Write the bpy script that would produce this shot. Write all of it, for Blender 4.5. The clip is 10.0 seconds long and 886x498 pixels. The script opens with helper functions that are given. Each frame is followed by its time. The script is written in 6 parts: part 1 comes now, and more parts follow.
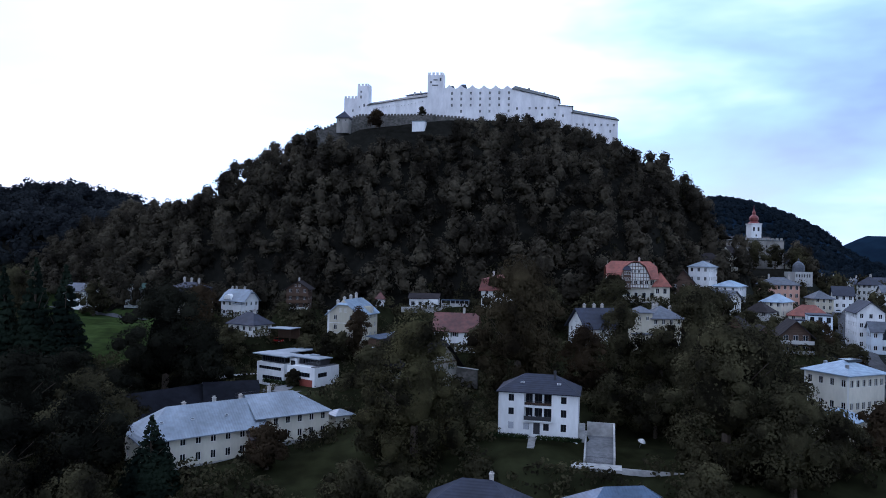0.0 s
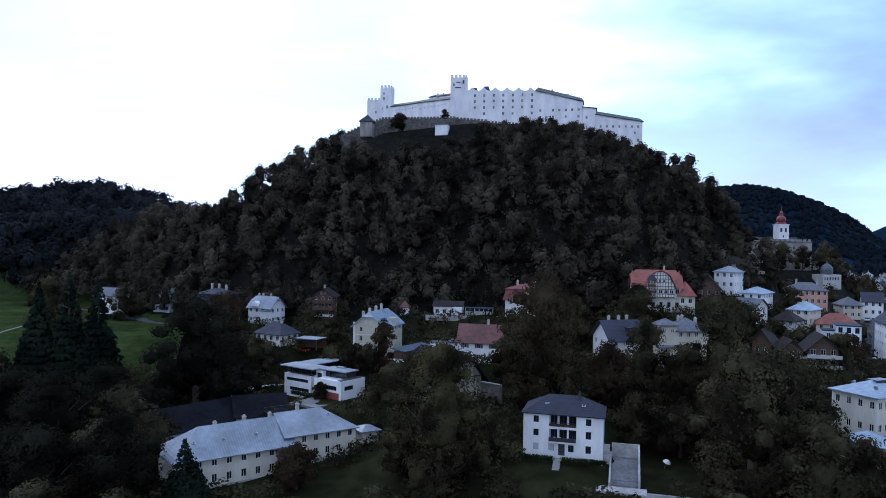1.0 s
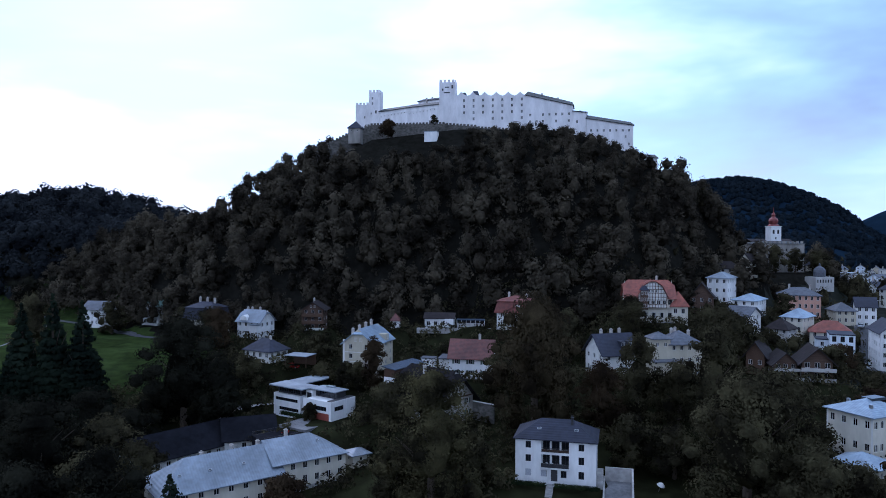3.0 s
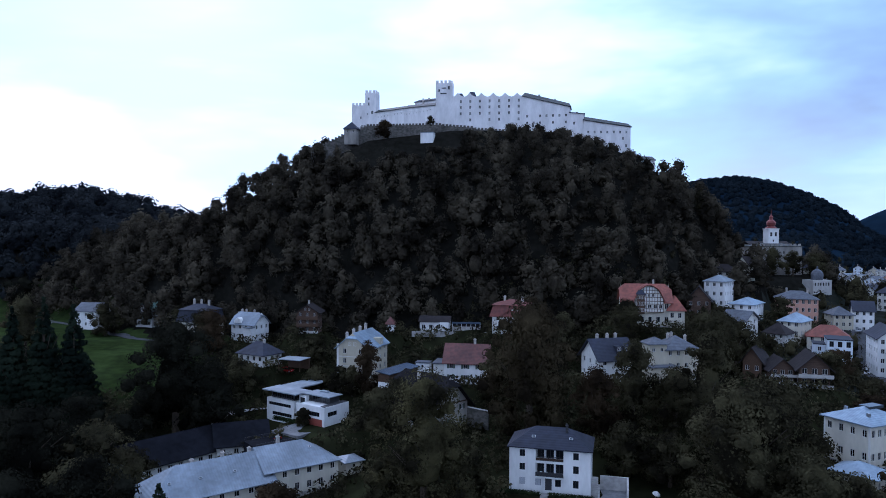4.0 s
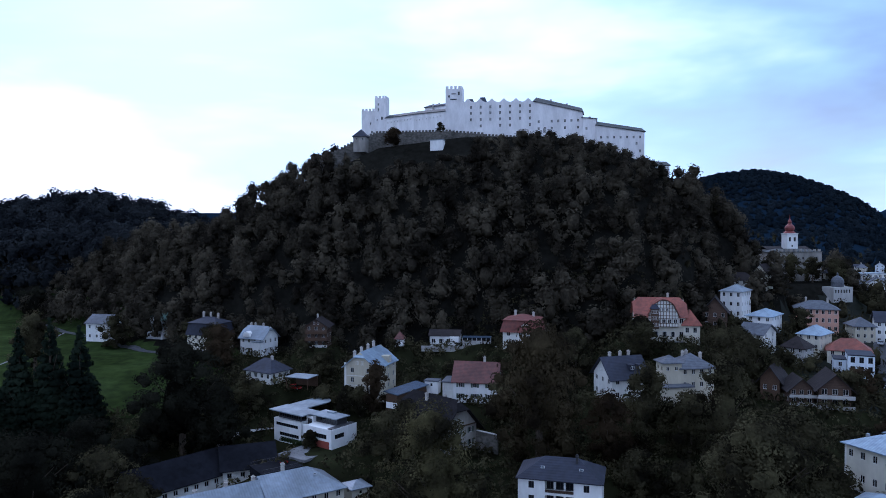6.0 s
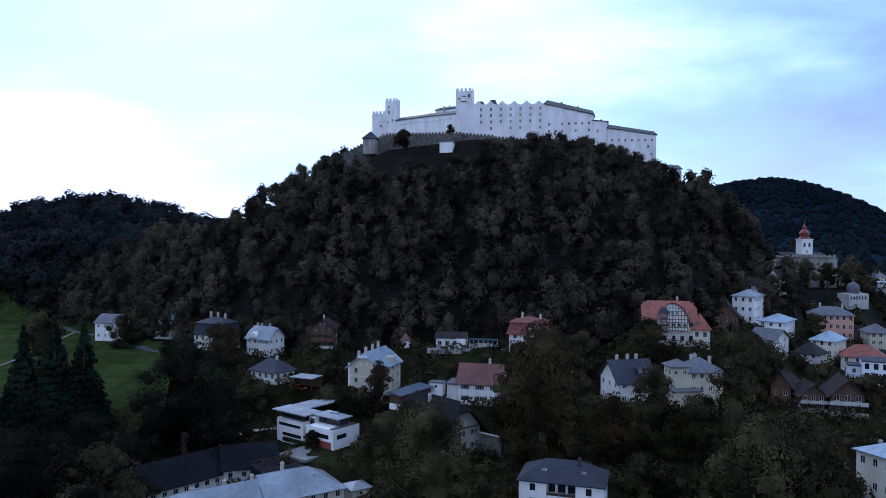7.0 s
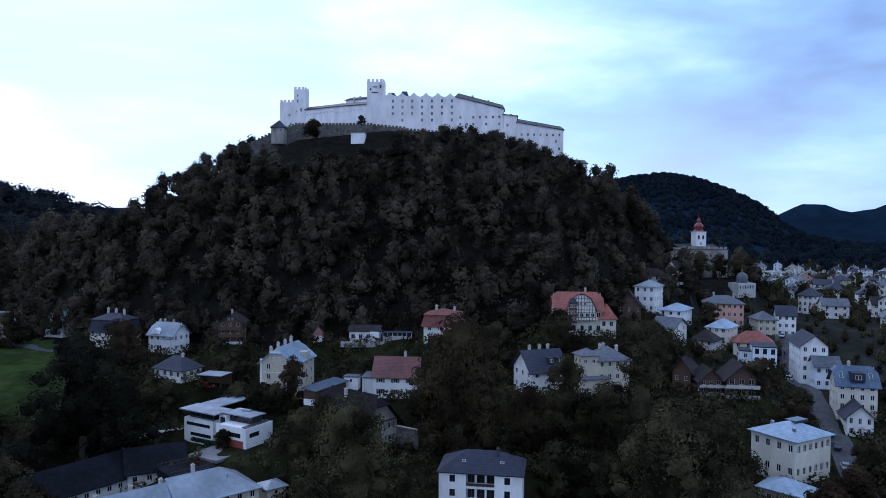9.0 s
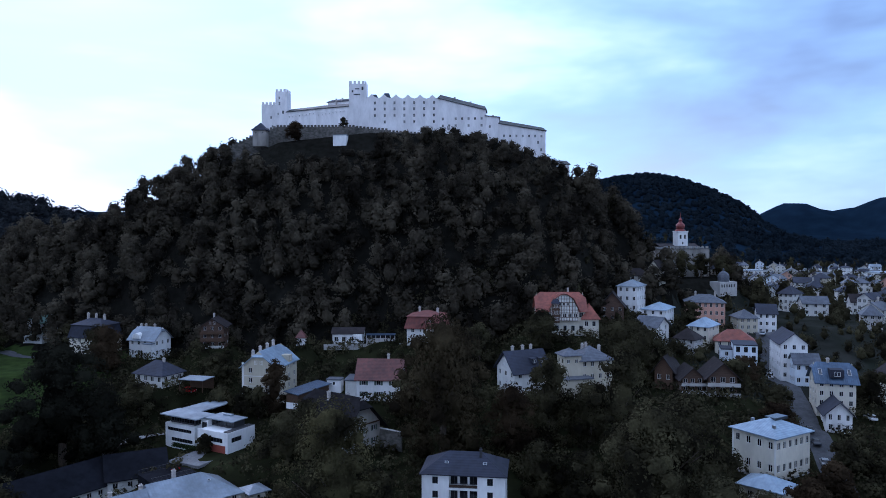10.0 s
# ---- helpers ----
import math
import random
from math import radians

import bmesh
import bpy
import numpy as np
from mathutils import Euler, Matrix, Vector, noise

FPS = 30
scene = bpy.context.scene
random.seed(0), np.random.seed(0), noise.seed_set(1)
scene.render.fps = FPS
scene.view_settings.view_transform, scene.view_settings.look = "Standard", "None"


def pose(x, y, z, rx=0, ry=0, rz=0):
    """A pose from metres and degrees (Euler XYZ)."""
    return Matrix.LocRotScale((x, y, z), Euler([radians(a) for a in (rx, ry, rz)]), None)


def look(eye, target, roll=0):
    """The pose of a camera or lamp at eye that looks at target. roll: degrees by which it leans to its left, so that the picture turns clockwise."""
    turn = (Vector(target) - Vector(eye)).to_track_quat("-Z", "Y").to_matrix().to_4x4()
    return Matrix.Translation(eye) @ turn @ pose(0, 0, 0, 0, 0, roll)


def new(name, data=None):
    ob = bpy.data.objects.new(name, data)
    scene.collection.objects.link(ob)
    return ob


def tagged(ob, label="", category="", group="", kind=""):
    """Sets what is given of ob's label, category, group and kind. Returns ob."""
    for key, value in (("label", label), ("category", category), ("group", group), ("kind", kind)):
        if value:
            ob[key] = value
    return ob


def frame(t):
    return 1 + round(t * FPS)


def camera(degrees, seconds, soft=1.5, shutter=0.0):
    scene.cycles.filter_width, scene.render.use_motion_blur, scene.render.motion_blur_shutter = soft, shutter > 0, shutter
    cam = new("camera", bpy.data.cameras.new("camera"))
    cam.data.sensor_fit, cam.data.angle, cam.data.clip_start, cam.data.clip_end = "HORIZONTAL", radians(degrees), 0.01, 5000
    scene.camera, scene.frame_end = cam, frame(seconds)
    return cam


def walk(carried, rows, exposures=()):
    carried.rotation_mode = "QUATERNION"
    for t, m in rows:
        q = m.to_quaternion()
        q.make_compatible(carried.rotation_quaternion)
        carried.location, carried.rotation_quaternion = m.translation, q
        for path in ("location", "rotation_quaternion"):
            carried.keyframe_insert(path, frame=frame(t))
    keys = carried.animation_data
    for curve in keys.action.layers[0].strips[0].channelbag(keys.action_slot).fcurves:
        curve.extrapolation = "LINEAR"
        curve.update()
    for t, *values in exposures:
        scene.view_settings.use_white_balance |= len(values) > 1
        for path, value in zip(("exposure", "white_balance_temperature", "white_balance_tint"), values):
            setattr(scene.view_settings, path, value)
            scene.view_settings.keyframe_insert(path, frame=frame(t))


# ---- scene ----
cam = camera(64.00, 10.0, 0.95)


# seconds, x, y, z, yaw, pitch, roll
PATH = [
    (0, -0.41, 0.24, 42.22, -0.22, 0.65, -1.18),
    (0.5, -1.44, -0.79, 46.52, 1.00, -0.04, -1.32),
    (1, -1.08, -0.91, 50.11, 1.59, -0.48, -0.94),
    (1.5, -0.59, 0.18, 52.08, 1.11, -0.56, -0.65),
    (2, 0.09, 1.32, 53.77, 0.62, -0.61, -0.42),
    (2.5, -0.19, 1.42, 55.37, 1.07, -0.85, -0.11),
    (4, 0.93, 3.99, 58.38, 0.92, -1.17, -0.25),
    (4.5, 1.61, 4.78, 59.11, 0.73, -1.23, -0.47),
    (5, 2.78, 10.39, 64.46, -0.39, -1.43, 0.20),
    (5.5, 2.73, 8.52, 65.60, 1.81, -1.71, 0.37),
    (5.7, 2.52, 8.21, 65.58, 1.58, -1.85, 0.15),
    (6.8, 5.92, 9.81, 63.11, 4.95, -0.90, 0.60),
    (7, 5.74, 10.30, 63.07, 3.39, -1.11, -0.21),
    (7.5, 5.23, 9.92, 64.17, -0.65, -1.14, -0.43),
    (8, 3.54, 10.79, 63.79, -4.69, -1.59, -1.01),
    (8.5, 2.87, 10.51, 63.72, -5.31, -1.78, -0.54),
    (9, 2.72, 11.03, 63.48, -4.26, -1.78, -0.37),
    (9.5, 3.92, 11.70, 62.77, -3.61, -1.38, -0.00),
    (10, 3.66, 11.07, 63.42, -5.45, -1.64, 0.09),
]
walk(cam, [(t, pose(x, y, z, 90 + pitch, roll, yaw)) for t, x, y, z, yaw, pitch, roll in PATH], [(0, 0.03, 5360, 28), (2.5, -0.06, 5200, 28), (5, -0.17, 5150, 28), (10, -0.19, 5110, 28)])
# ---- end of path ----

# ---- light ----
SUN_EL, SUN_AZ = radians(30), radians(-22)
world = bpy.data.worlds.new("overcast_sky")
scene.world = world
world.use_nodes = True
wn, wl = world.node_tree.nodes, world.node_tree.links
wn.clear()


def wnode(kind, **inputs):
    n = wn.new(kind)
    for k, v in inputs.items():
        n.inputs[k.replace("_", " ")].default_value = v
    return n


w_out = wn.new("ShaderNodeOutputWorld")
sky = wn.new("ShaderNodeTexSky")
sky.sky_type, sky.sun_disc = "NISHITA", False
sky.sun_elevation, sky.sun_rotation = SUN_EL, SUN_AZ
sky_bg = wnode("ShaderNodeBackground", Strength=0.10)
wl.new(sky.outputs["Color"], sky_bg.inputs["Color"])
coord = wn.new("ShaderNodeTexCoord")
squash = wn.new("ShaderNodeMapping")
squash.inputs["Scale"].default_value = (1.0, 1.0, 3.2)
squash.inputs["Location"].default_value = (0.35, 0.1, 0.42)
wl.new(coord.outputs["Generated"], squash.inputs["Vector"])
cloud = wnode("ShaderNodeTexNoise", Scale=1.7, Detail=5.0, Roughness=0.52, Distortion=0.25)
wl.new(squash.outputs["Vector"], cloud.inputs["Vector"])
cover = wn.new("ShaderNodeValToRGB")
cover.color_ramp.elements[0].position, cover.color_ramp.elements[1].position = 0.24, 0.50
wl.new(cloud.outputs["Fac"], cover.inputs["Fac"])
cloud_tone = wn.new("ShaderNodeValToRGB")
cloud_tone.color_ramp.elements[0].position, cloud_tone.color_ramp.elements[1].position = 0.38, 0.62
cloud_tone.color_ramp.elements[0].color = (0.51, 0.80, 0.97, 1)
cloud_tone.color_ramp.elements[1].color = (0.94, 1.0, 1.0, 1)
wl.new(cloud.outputs["Fac"], cloud_tone.inputs["Fac"])
cloud_bg = wnode("ShaderNodeBackground", Strength=1.22)
# the cloud layer is brighter towards the veiled sun
toward = wn.new("ShaderNodeVectorMath")
toward.operation = "DOT_PRODUCT"
toward.inputs[1].default_value = (math.sin(SUN_AZ) * math.cos(SUN_EL), math.cos(SUN_AZ) * math.cos(SUN_EL), math.sin(SUN_EL))
wl.new(coord.outputs["Generated"], toward.inputs[0])
veil = wn.new("ShaderNodeMapRange")
veil.inputs["From Min"].default_value, veil.inputs["From Max"].default_value = -1.0, 1.0
veil.inputs["To Min"].default_value, veil.inputs["To Max"].default_value = 0.97, 1.5
wl.new(toward.outputs["Value"], veil.inputs["Value"])
wl.new(veil.outputs["Result"], cloud_bg.inputs["Strength"])
wl.new(cloud_tone.outputs["Color"], cloud_bg.inputs["Color"])
mix_sky = wn.new("ShaderNodeMixShader")
wl.new(cover.outputs["Color"], mix_sky.inputs["Fac"])
wl.new(sky_bg.outputs[0], mix_sky.inputs[1])
wl.new(cloud_bg.outputs[0], mix_sky.inputs[2])
wl.new(mix_sky.outputs[0], w_out.inputs["Surface"])

sun = new("sun", bpy.data.lights.new("sun", "SUN"))
sun.data.energy, sun.data.angle, sun.data.color = 0.5, radians(20), (1.0, 0.95, 0.88)
sun.matrix_basis = look((math.sin(SUN_AZ) * 400, math.cos(SUN_AZ) * 400, 280), (0, 0, 0))


# ---- materials ----
def material(name, color, color2=None, scale=2.0, rough=0.8, metal=0.0, bump=0.0, bump_scale=20.0, spec=0.3, stretch=(1, 1, 1), stain=0.0, per="none"):
    """A surface of two tones mixed by fine and coarse noise, with relief, stains and a variation per object or per island."""
    m = bpy.data.materials.new(name)
    m.use_nodes = True
    n, l = m.node_tree.nodes, m.node_tree.links
    b = n["Principled BSDF"]
    b.inputs["Roughness"].default_value, b.inputs["Metallic"].default_value = rough, metal
    b.inputs["Specular IOR Level"].default_value = spec
    tc = n.new("ShaderNodeTexCoord")
    mp = n.new("ShaderNodeMapping")
    mp.inputs["Scale"].default_value = stretch
    l.new(tc.outputs["Object"], mp.inputs["Vector"])
    fine = n.new("ShaderNodeTexNoise")
    fine.inputs["Scale"].default_value, fine.inputs["Detail"].default_value = scale, 6.0
    l.new(mp.outputs["Vector"], fine.inputs["Vector"])
    ramp = n.new("ShaderNodeValToRGB")
    c2 = color2 or tuple(c * 0.8 for c in color)
    ramp.color_ramp.elements[0].position, ramp.color_ramp.elements[1].position = 0.35, 0.65
    ramp.color_ramp.elements[0].color, ramp.color_ramp.elements[1].color = (*c2, 1), (*color, 1)
    l.new(fine.outputs["Fac"], ramp.inputs["Fac"])
    out = ramp.outputs["Color"]
    if stain:
        big = n.new("ShaderNodeTexNoise")
        big.inputs["Scale"].default_value, big.inputs["Detail"].default_value = scale * 0.17, 4.0
        l.new(mp.outputs["Vector"], big.inputs["Vector"])
        rng = n.new("ShaderNodeMapRange")
        rng.inputs["From Min"].default_value, rng.inputs["From Max"].default_value = 0.35, 0.7
        rng.inputs["To Min"].default_value, rng.inputs["To Max"].default_value = 1.0 - stain, 1.0 + stain * 0.4
        l.new(big.outputs["Fac"], rng.inputs["Value"])
        mul = n.new("ShaderNodeVectorMath")
        mul.operation = "SCALE"
        l.new(out, mul.inputs[0])
        l.new(rng.outputs["Result"], mul.inputs["Scale"])
        out = mul.outputs["Vector"]
    if per != "none":
        if per == "object":
            rnd = n.new("ShaderNodeObjectInfo").outputs["Random"]
        else:
            rnd = n.new("ShaderNodeNewGeometry").outputs["Random Per Island"]
        hsv = n.new("ShaderNodeHueSaturation")
        rr = n.new("ShaderNodeMapRange")
        rr.inputs["To Min"].default_value, rr.inputs["To Max"].default_value = 0.65, 1.4
        l.new(rnd, rr.inputs["Value"])
        l.new(rr.outputs["Result"], hsv.inputs["Value"])
        l.new(out, hsv.inputs["Color"])
        out = hsv.outputs["Color"]
    l.new(out, b.inputs["Base Color"])
    if bump:
        bn = n.new("ShaderNodeTexNoise")
        bn.inputs["Scale"].default_value, bn.inputs["Detail"].default_value = bump_scale, 4.0
        l.new(mp.outputs["Vector"], bn.inputs["Vector"])
        bp = n.new("ShaderNodeBump")
        bp.inputs["Strength"].default_value, bp.inputs["Distance"].default_value = bump, 0.05
        l.new(bn.outputs["Fac"], bp.inputs["Height"])
        l.new(bp.outputs["Normal"], b.inputs["Normal"])
    return m


def foliage(name, dark, light, patch=0.09, grain=0.9):
    """Leaves: colour differs from tree to tree with a coarse noise in the world and from leaf to leaf."""
    m = bpy.data.materials.new(name)
    m.use_nodes = True
    n, l = m.node_tree.nodes, m.node_tree.links
    b = n["Principled BSDF"]
    b.inputs["Roughness"].default_value, b.inputs["Specular IOR Level"].default_value = 0.8, 0.0
    geo = n.new("ShaderNodeNewGeometry")
    tree = n.new("ShaderNodeTexNoise")
    tree.inputs["Scale"].default_value, tree.inputs["Detail"].default_value = patch, 1.5
    l.new(geo.outputs["Position"], tree.inputs["Vector"])
    add = n.new("ShaderNodeMath")
    add.operation = "MULTIPLY_ADD"
    add.inputs[1].default_value = 0.08
    l.new(geo.outputs["Random Per Island"], add.inputs[0])
    l.new(tree.outputs["Fac"], add.inputs[2])
    ramp = n.new("ShaderNodeValToRGB")
    ramp.color_ramp.elements[0].position, ramp.color_ramp.elements[1].position = 0.40, 0.82
    ramp.color_ramp.elements[0].color, ramp.color_ramp.elements[1].color = (*dark, 1), (*light, 1)
    l.new(add.outputs[0], ramp.inputs["Fac"])
    l.new(ramp.outputs["Color"], b.inputs["Base Color"])
    fine = n.new("ShaderNodeTexNoise")
    fine.inputs["Scale"].default_value, fine.inputs["Detail"].default_value, fine.inputs["Roughness"].default_value = grain, 4.0, 0.65
    l.new(geo.outputs["Position"], fine.inputs["Vector"])
    mul = n.new("ShaderNodeMath")
    mul.operation = "MULTIPLY_ADD"
    mul.inputs[1].default_value, mul.inputs[2].default_value = 0.34, -0.17
    l.new(fine.outputs["Fac"], mul.inputs[0])
    both = n.new("ShaderNodeMath")
    l.new(mul.outputs[0], both.inputs[0])
    l.new(add.outputs[0], both.inputs[1])
    l.new(both.outputs[0], ramp.inputs["Fac"])
    bp = n.new("ShaderNodeBump")
    bp.inputs["Strength"].default_value, bp.inputs["Distance"].default_value = 0.5, 0.9 / grain
    l.new(fine.outputs["Fac"], bp.inputs["Height"])
    l.new(bp.outputs["Normal"], b.inputs["Normal"])
    thin, mix = n.new("ShaderNodeBsdfTranslucent"), n.new("ShaderNodeMixShader")
    mix.inputs["Fac"].default_value = 0.42
    l.new(ramp.outputs["Color"], thin.inputs["Color"])
    l.new(bp.outputs["Normal"], thin.inputs["Normal"])
    l.new(b.outputs["BSDF"], mix.inputs[1])
    l.new(thin.outputs["BSDF"], mix.inputs[2])
    l.new(mix.outputs["Shader"], n["Material Output"].inputs["Surface"])
    return m


def roofing(name, color, color2, pitch=0.35, along="v", rough=0.6, metal=0.0, stain=0.3, relief=0.5, spec=0.4):
    """A roof covering with real-size courses or standing seams in its relief and blotches of weather."""
    m = material(name, color, color2, 0.9, rough, metal, 0.0, 20, spec, (1, 1, 1), stain)
    n, l = m.node_tree.nodes, m.node_tree.links
    tc = n.new("ShaderNodeTexCoord")
    wave = n.new("ShaderNodeTexWave")
    wave.wave_type, wave.bands_direction = "BANDS", {"v": "Z", "h": "X"}[along]
    wave.inputs["Scale"].default_value = 0.314 / pitch
    wave.inputs["Distortion"].default_value = 0.4
    l.new(tc.outputs["Object"], wave.inputs["Vector"])
    bp = n.new("ShaderNodeBump")
    bp.inputs["Strength"].default_value, bp.inputs["Distance"].default_value = relief, 0.06
    l.new(wave.outputs["Fac"], bp.inputs["Height"])
    l.new(bp.outputs["Normal"], n["Principled BSDF"].inputs["Normal"])
    return m


def plaster(name, color, stain=0.14):
    return material(name, color, tuple(c * 0.92 for c in color), 1.6, 0.9, 0, 0.25, 30, 0.2, (1, 1, 0.35), stain)


M = {
    "white": plaster("white_plaster", (0.80, 0.80, 0.79)),
    "offwhite": plaster("off_white_plaster", (0.70, 0.69, 0.65)),
    "cream": plaster("cream_plaster", (0.64, 0.60, 0.50)),
    "yellow": plaster("pale_yellow_plaster", (0.52, 0.475, 0.37)),
    "pink": plaster("salmon_plaster", (0.58, 0.34, 0.26)),
    "grey": plaster("grey_plaster", (0.45, 0.44, 0.42)),
    "bluewhite": plaster("cool_white_plaster", (0.72, 0.78, 0.84)),
    "oldplaster": plaster("stained_old_plaster", (0.40, 0.38, 0.34), 0.3),
    "fort": plaster("weathered_lime_plaster", (0.84, 0.82, 0.82), 0.16),
    "abbey": plaster("old_stone_wall", (0.34, 0.32, 0.29), 0.45),
    "timber": material("dark_stained_timber", (0.10, 0.055, 0.03), (0.05, 0.03, 0.02), 3, 0.7, 0, 0.4, 12, 0.3, (1, 1, 6)),
    "brownwall": material("brown_timber_cladding", (0.13, 0.080, 0.055), (0.075, 0.048, 0.036), 3, 0.75, 0, 0.5, 10, 0.3, (1, 1, 8), 0.3),
    "stone": material("rampart_stone", (0.16, 0.145, 0.13), (0.07, 0.07, 0.06), 0.8, 0.95, 0, 0.8, 3, 0.2, (1, 1, 1.6), 0.4),
    "rock": material("bare_rock", (0.2, 0.18, 0.15), (0.09, 0.09, 0.07), 0.4, 0.95, 0, 0.9, 1.5, 0.2, (1, 1, 1), 0.4),
    "fort_roof": roofing("dark_shingle_roof", (0.040, 0.046, 0.046), (0.024, 0.028, 0.028)),
    "slate": roofing("dark_slate_roof", (0.038, 0.042, 0.064), (0.029, 0.032, 0.047), rough=0.7, spec=0.25),
    "greyroof": roofing("grey_slate_roof", (0.115, 0.125, 0.150), (0.075, 0.083, 0.102)),
    "tin": roofing("weathered_tin_roof", (0.25, 0.29, 0.34), (0.205, 0.235, 0.27), 0.6, "h", 0.45, 0.35, 0.3),
    "bluetin": roofing("pale_blue_tin_roof", (0.31, 0.40, 0.49), (0.24, 0.31, 0.39), 0.6, "h", 0.45, 0.3),
    "bluepanel": roofing("blue_metal_roof", (0.085, 0.13, 0.20), (0.06, 0.09, 0.14), 0.5, "h", 0.4, 0.3),
    "redtile": roofing("red_clay_tile_roof", (0.30, 0.085, 0.055), (0.19, 0.06, 0.042)),
    "darkred": roofing("dark_red_tile_roof", (0.16, 0.055, 0.045), (0.10, 0.04, 0.035)),
    "blackroof": roofing("blackened_tile_roof", (0.020, 0.018, 0.020), (0.012, 0.011, 0.012), rough=0.9, spec=0.08),
    "midred": roofing("weathered_red_tile_roof", (0.22, 0.060, 0.046), (0.14, 0.045, 0.036)),
    "brownroof": roofing("brown_tile_roof", (0.045, 0.036, 0.036), (0.028, 0.024, 0.025), rough=0.85, spec=0.15),
    "greentin": roofing("green_copper_roof", (0.10, 0.20, 0.17), (0.07, 0.14, 0.12), 0.6, "h", 0.5, 0.2),
    "asphaltroof": material("tarred_flat_roof", (0.015, 0.016, 0.021), (0.010, 0.0105, 0.014), 0.7, 0.95, 0, 0.3, 6, 0.05, (1, 1, 1), 0.3),
    "membrane": material("pale_grey_roof_membrane", (0.31, 0.36, 0.41), (0.24, 0.28, 0.32), 0.8, 0.5, 0.1, 0.1, 8, 0.4, (1, 1, 1), 0.3),
    "frame_white": material("white_window_paint", (0.75, 0.75, 0.73), None, 5, 0.5),
    "frame_dark": material("dark_window_paint", (0.05, 0.05, 0.055), None, 5, 0.5),
    "shutter": material("green_grey_shutter_paint", (0.10, 0.13, 0.11), None, 5, 0.6),
    "brick": material("chimney_masonry", (0.55, 0.52, 0.48), (0.40, 0.36, 0.33), 4, 0.9, 0, 0.5, 10, 0.2, (1, 1, 2), 0.3),
    "concrete": material("pale_concrete", (0.45, 0.44, 0.42), (0.34, 0.33, 0.32), 1.2, 0.85, 0, 0.3, 12, 0.3, (1, 1, 1), 0.3),
    "asphalt": material("worn_asphalt", (0.07, 0.072, 0.078), (0.045, 0.046, 0.05), 0.7, 0.85, 0, 0.4, 40, 0.3, (1, 1, 1), 0.3),
    "metal": material("galvanised_metal", (0.5, 0.5, 0.52), None, 6, 0.35, 0.8),
    "redpaint": material("red_car_paint", (0.45, 0.02, 0.02), None, 6, 0.25, 0.0, 0, 20, 0.6),
    "whitepaint": material("white_car_paint", (0.75, 0.75, 0.76), None, 6, 0.25, 0.0, 0, 20, 0.6),
    "darkpaint": material("dark_car_paint", (0.03, 0.035, 0.045), None, 6, 0.25, 0.0, 0, 20, 0.6),
    "silverpaint": material("silver_car_paint", (0.35, 0.36, 0.38), None, 6, 0.3, 0.4, 0, 20, 0.6),
    "closedgrey": material("grey_shutter_paint", (0.42, 0.44, 0.48), None, 5, 0.6),
    "drivepaving": material("grey_driveway_paving", (0.20, 0.20, 0.205), (0.14, 0.14, 0.145), 1.4, 0.85, 0, 0.3, 12, 0.3, (1, 1, 1), 0.3),
    "rubber": material("tyre_rubber", (0.02, 0.02, 0.02), None, 6, 0.8),
    "garage": material("rust_red_garage_door", (0.28, 0.07, 0.05), None, 4, 0.6),
    "dome": roofing("oxide_red_dome_sheet", (0.26, 0.06, 0.055), (0.17, 0.045, 0.04), 0.4, "v", 0.5, 0.2),
    "bark": material("tree_bark", (0.10, 0.075, 0.055), (0.05, 0.04, 0.03), 4, 0.95, 0, 0.8, 8, 0.2, (1, 1, 0.3)),
    "leaf": foliage("broadleaf_foliage", (0.0224, 0.0192, 0.0148), (0.1419, 0.1206, 0.0845)),
    # ridge leaves with the blue-grey of haze put into their colour
    "hazy_leaf_west": foliage("hazy_ridge_foliage", (0.0111, 0.0130, 0.0158), (0.0463, 0.0520, 0.0555), 0.05, 0.5),
    "leaf_willow": foliage("hanging_tree_foliage", (0.0208, 0.0163, 0.0110), (0.1062, 0.0836, 0.0459), 0.10, 1.2),
    "leaf_near": foliage("garden_tree_foliage", (0.0179, 0.0157, 0.0106), (0.1133, 0.1019, 0.0536), 0.16),
    "leaf_light": foliage("lighter_tree_foliage", (0.0212, 0.0187, 0.0118), (0.1431, 0.1277, 0.0600), 0.16),
    "leaf_brown": foliage("copper_beech_foliage", (0.0226, 0.0161, 0.0109), (0.0910, 0.0644, 0.0377), 0.13),
    # darker copy of the garden leaves, with deep shade put into the colour
    "leaf_shaded": foliage("shade_darkened_foliage", (0.0092, 0.0092, 0.0071), (0.0351, 0.0351, 0.0241), 0.12),
    "needle": foliage("conifer_needles", (0.0095, 0.0147, 0.0115), (0.0294, 0.0420, 0.0273), 0.13),
    # distance haze is mixed into this blue leaf colour
    "hazy_leaf": foliage("hazy_woods_foliage", (0.0110, 0.0176, 0.0253), (0.0231, 0.0319, 0.0407), 0.012, 0.25),
    "hedge": foliage("clipped_hedge_foliage", (0.0160, 0.0263, 0.0131), (0.0582, 0.0801, 0.0320), 0.4),
}


def glass(name, tint, rough=0.08):
    m = bpy.data.materials.new(name)
    m.use_nodes = True
    b = m.node_tree.nodes["Principled BSDF"]
    b.inputs["Base Color"].default_value = (*tint, 1)
    b.inputs["Roughness"].default_value, b.inputs["Specular IOR Level"].default_value = rough, 0.5
    return m


M["glass"] = glass("window_glass_over_dark_room", (0.012, 0.014, 0.018))
M["skyglass"] = glass("roof_window_glass", (0.05, 0.06, 0.07), 0.05)


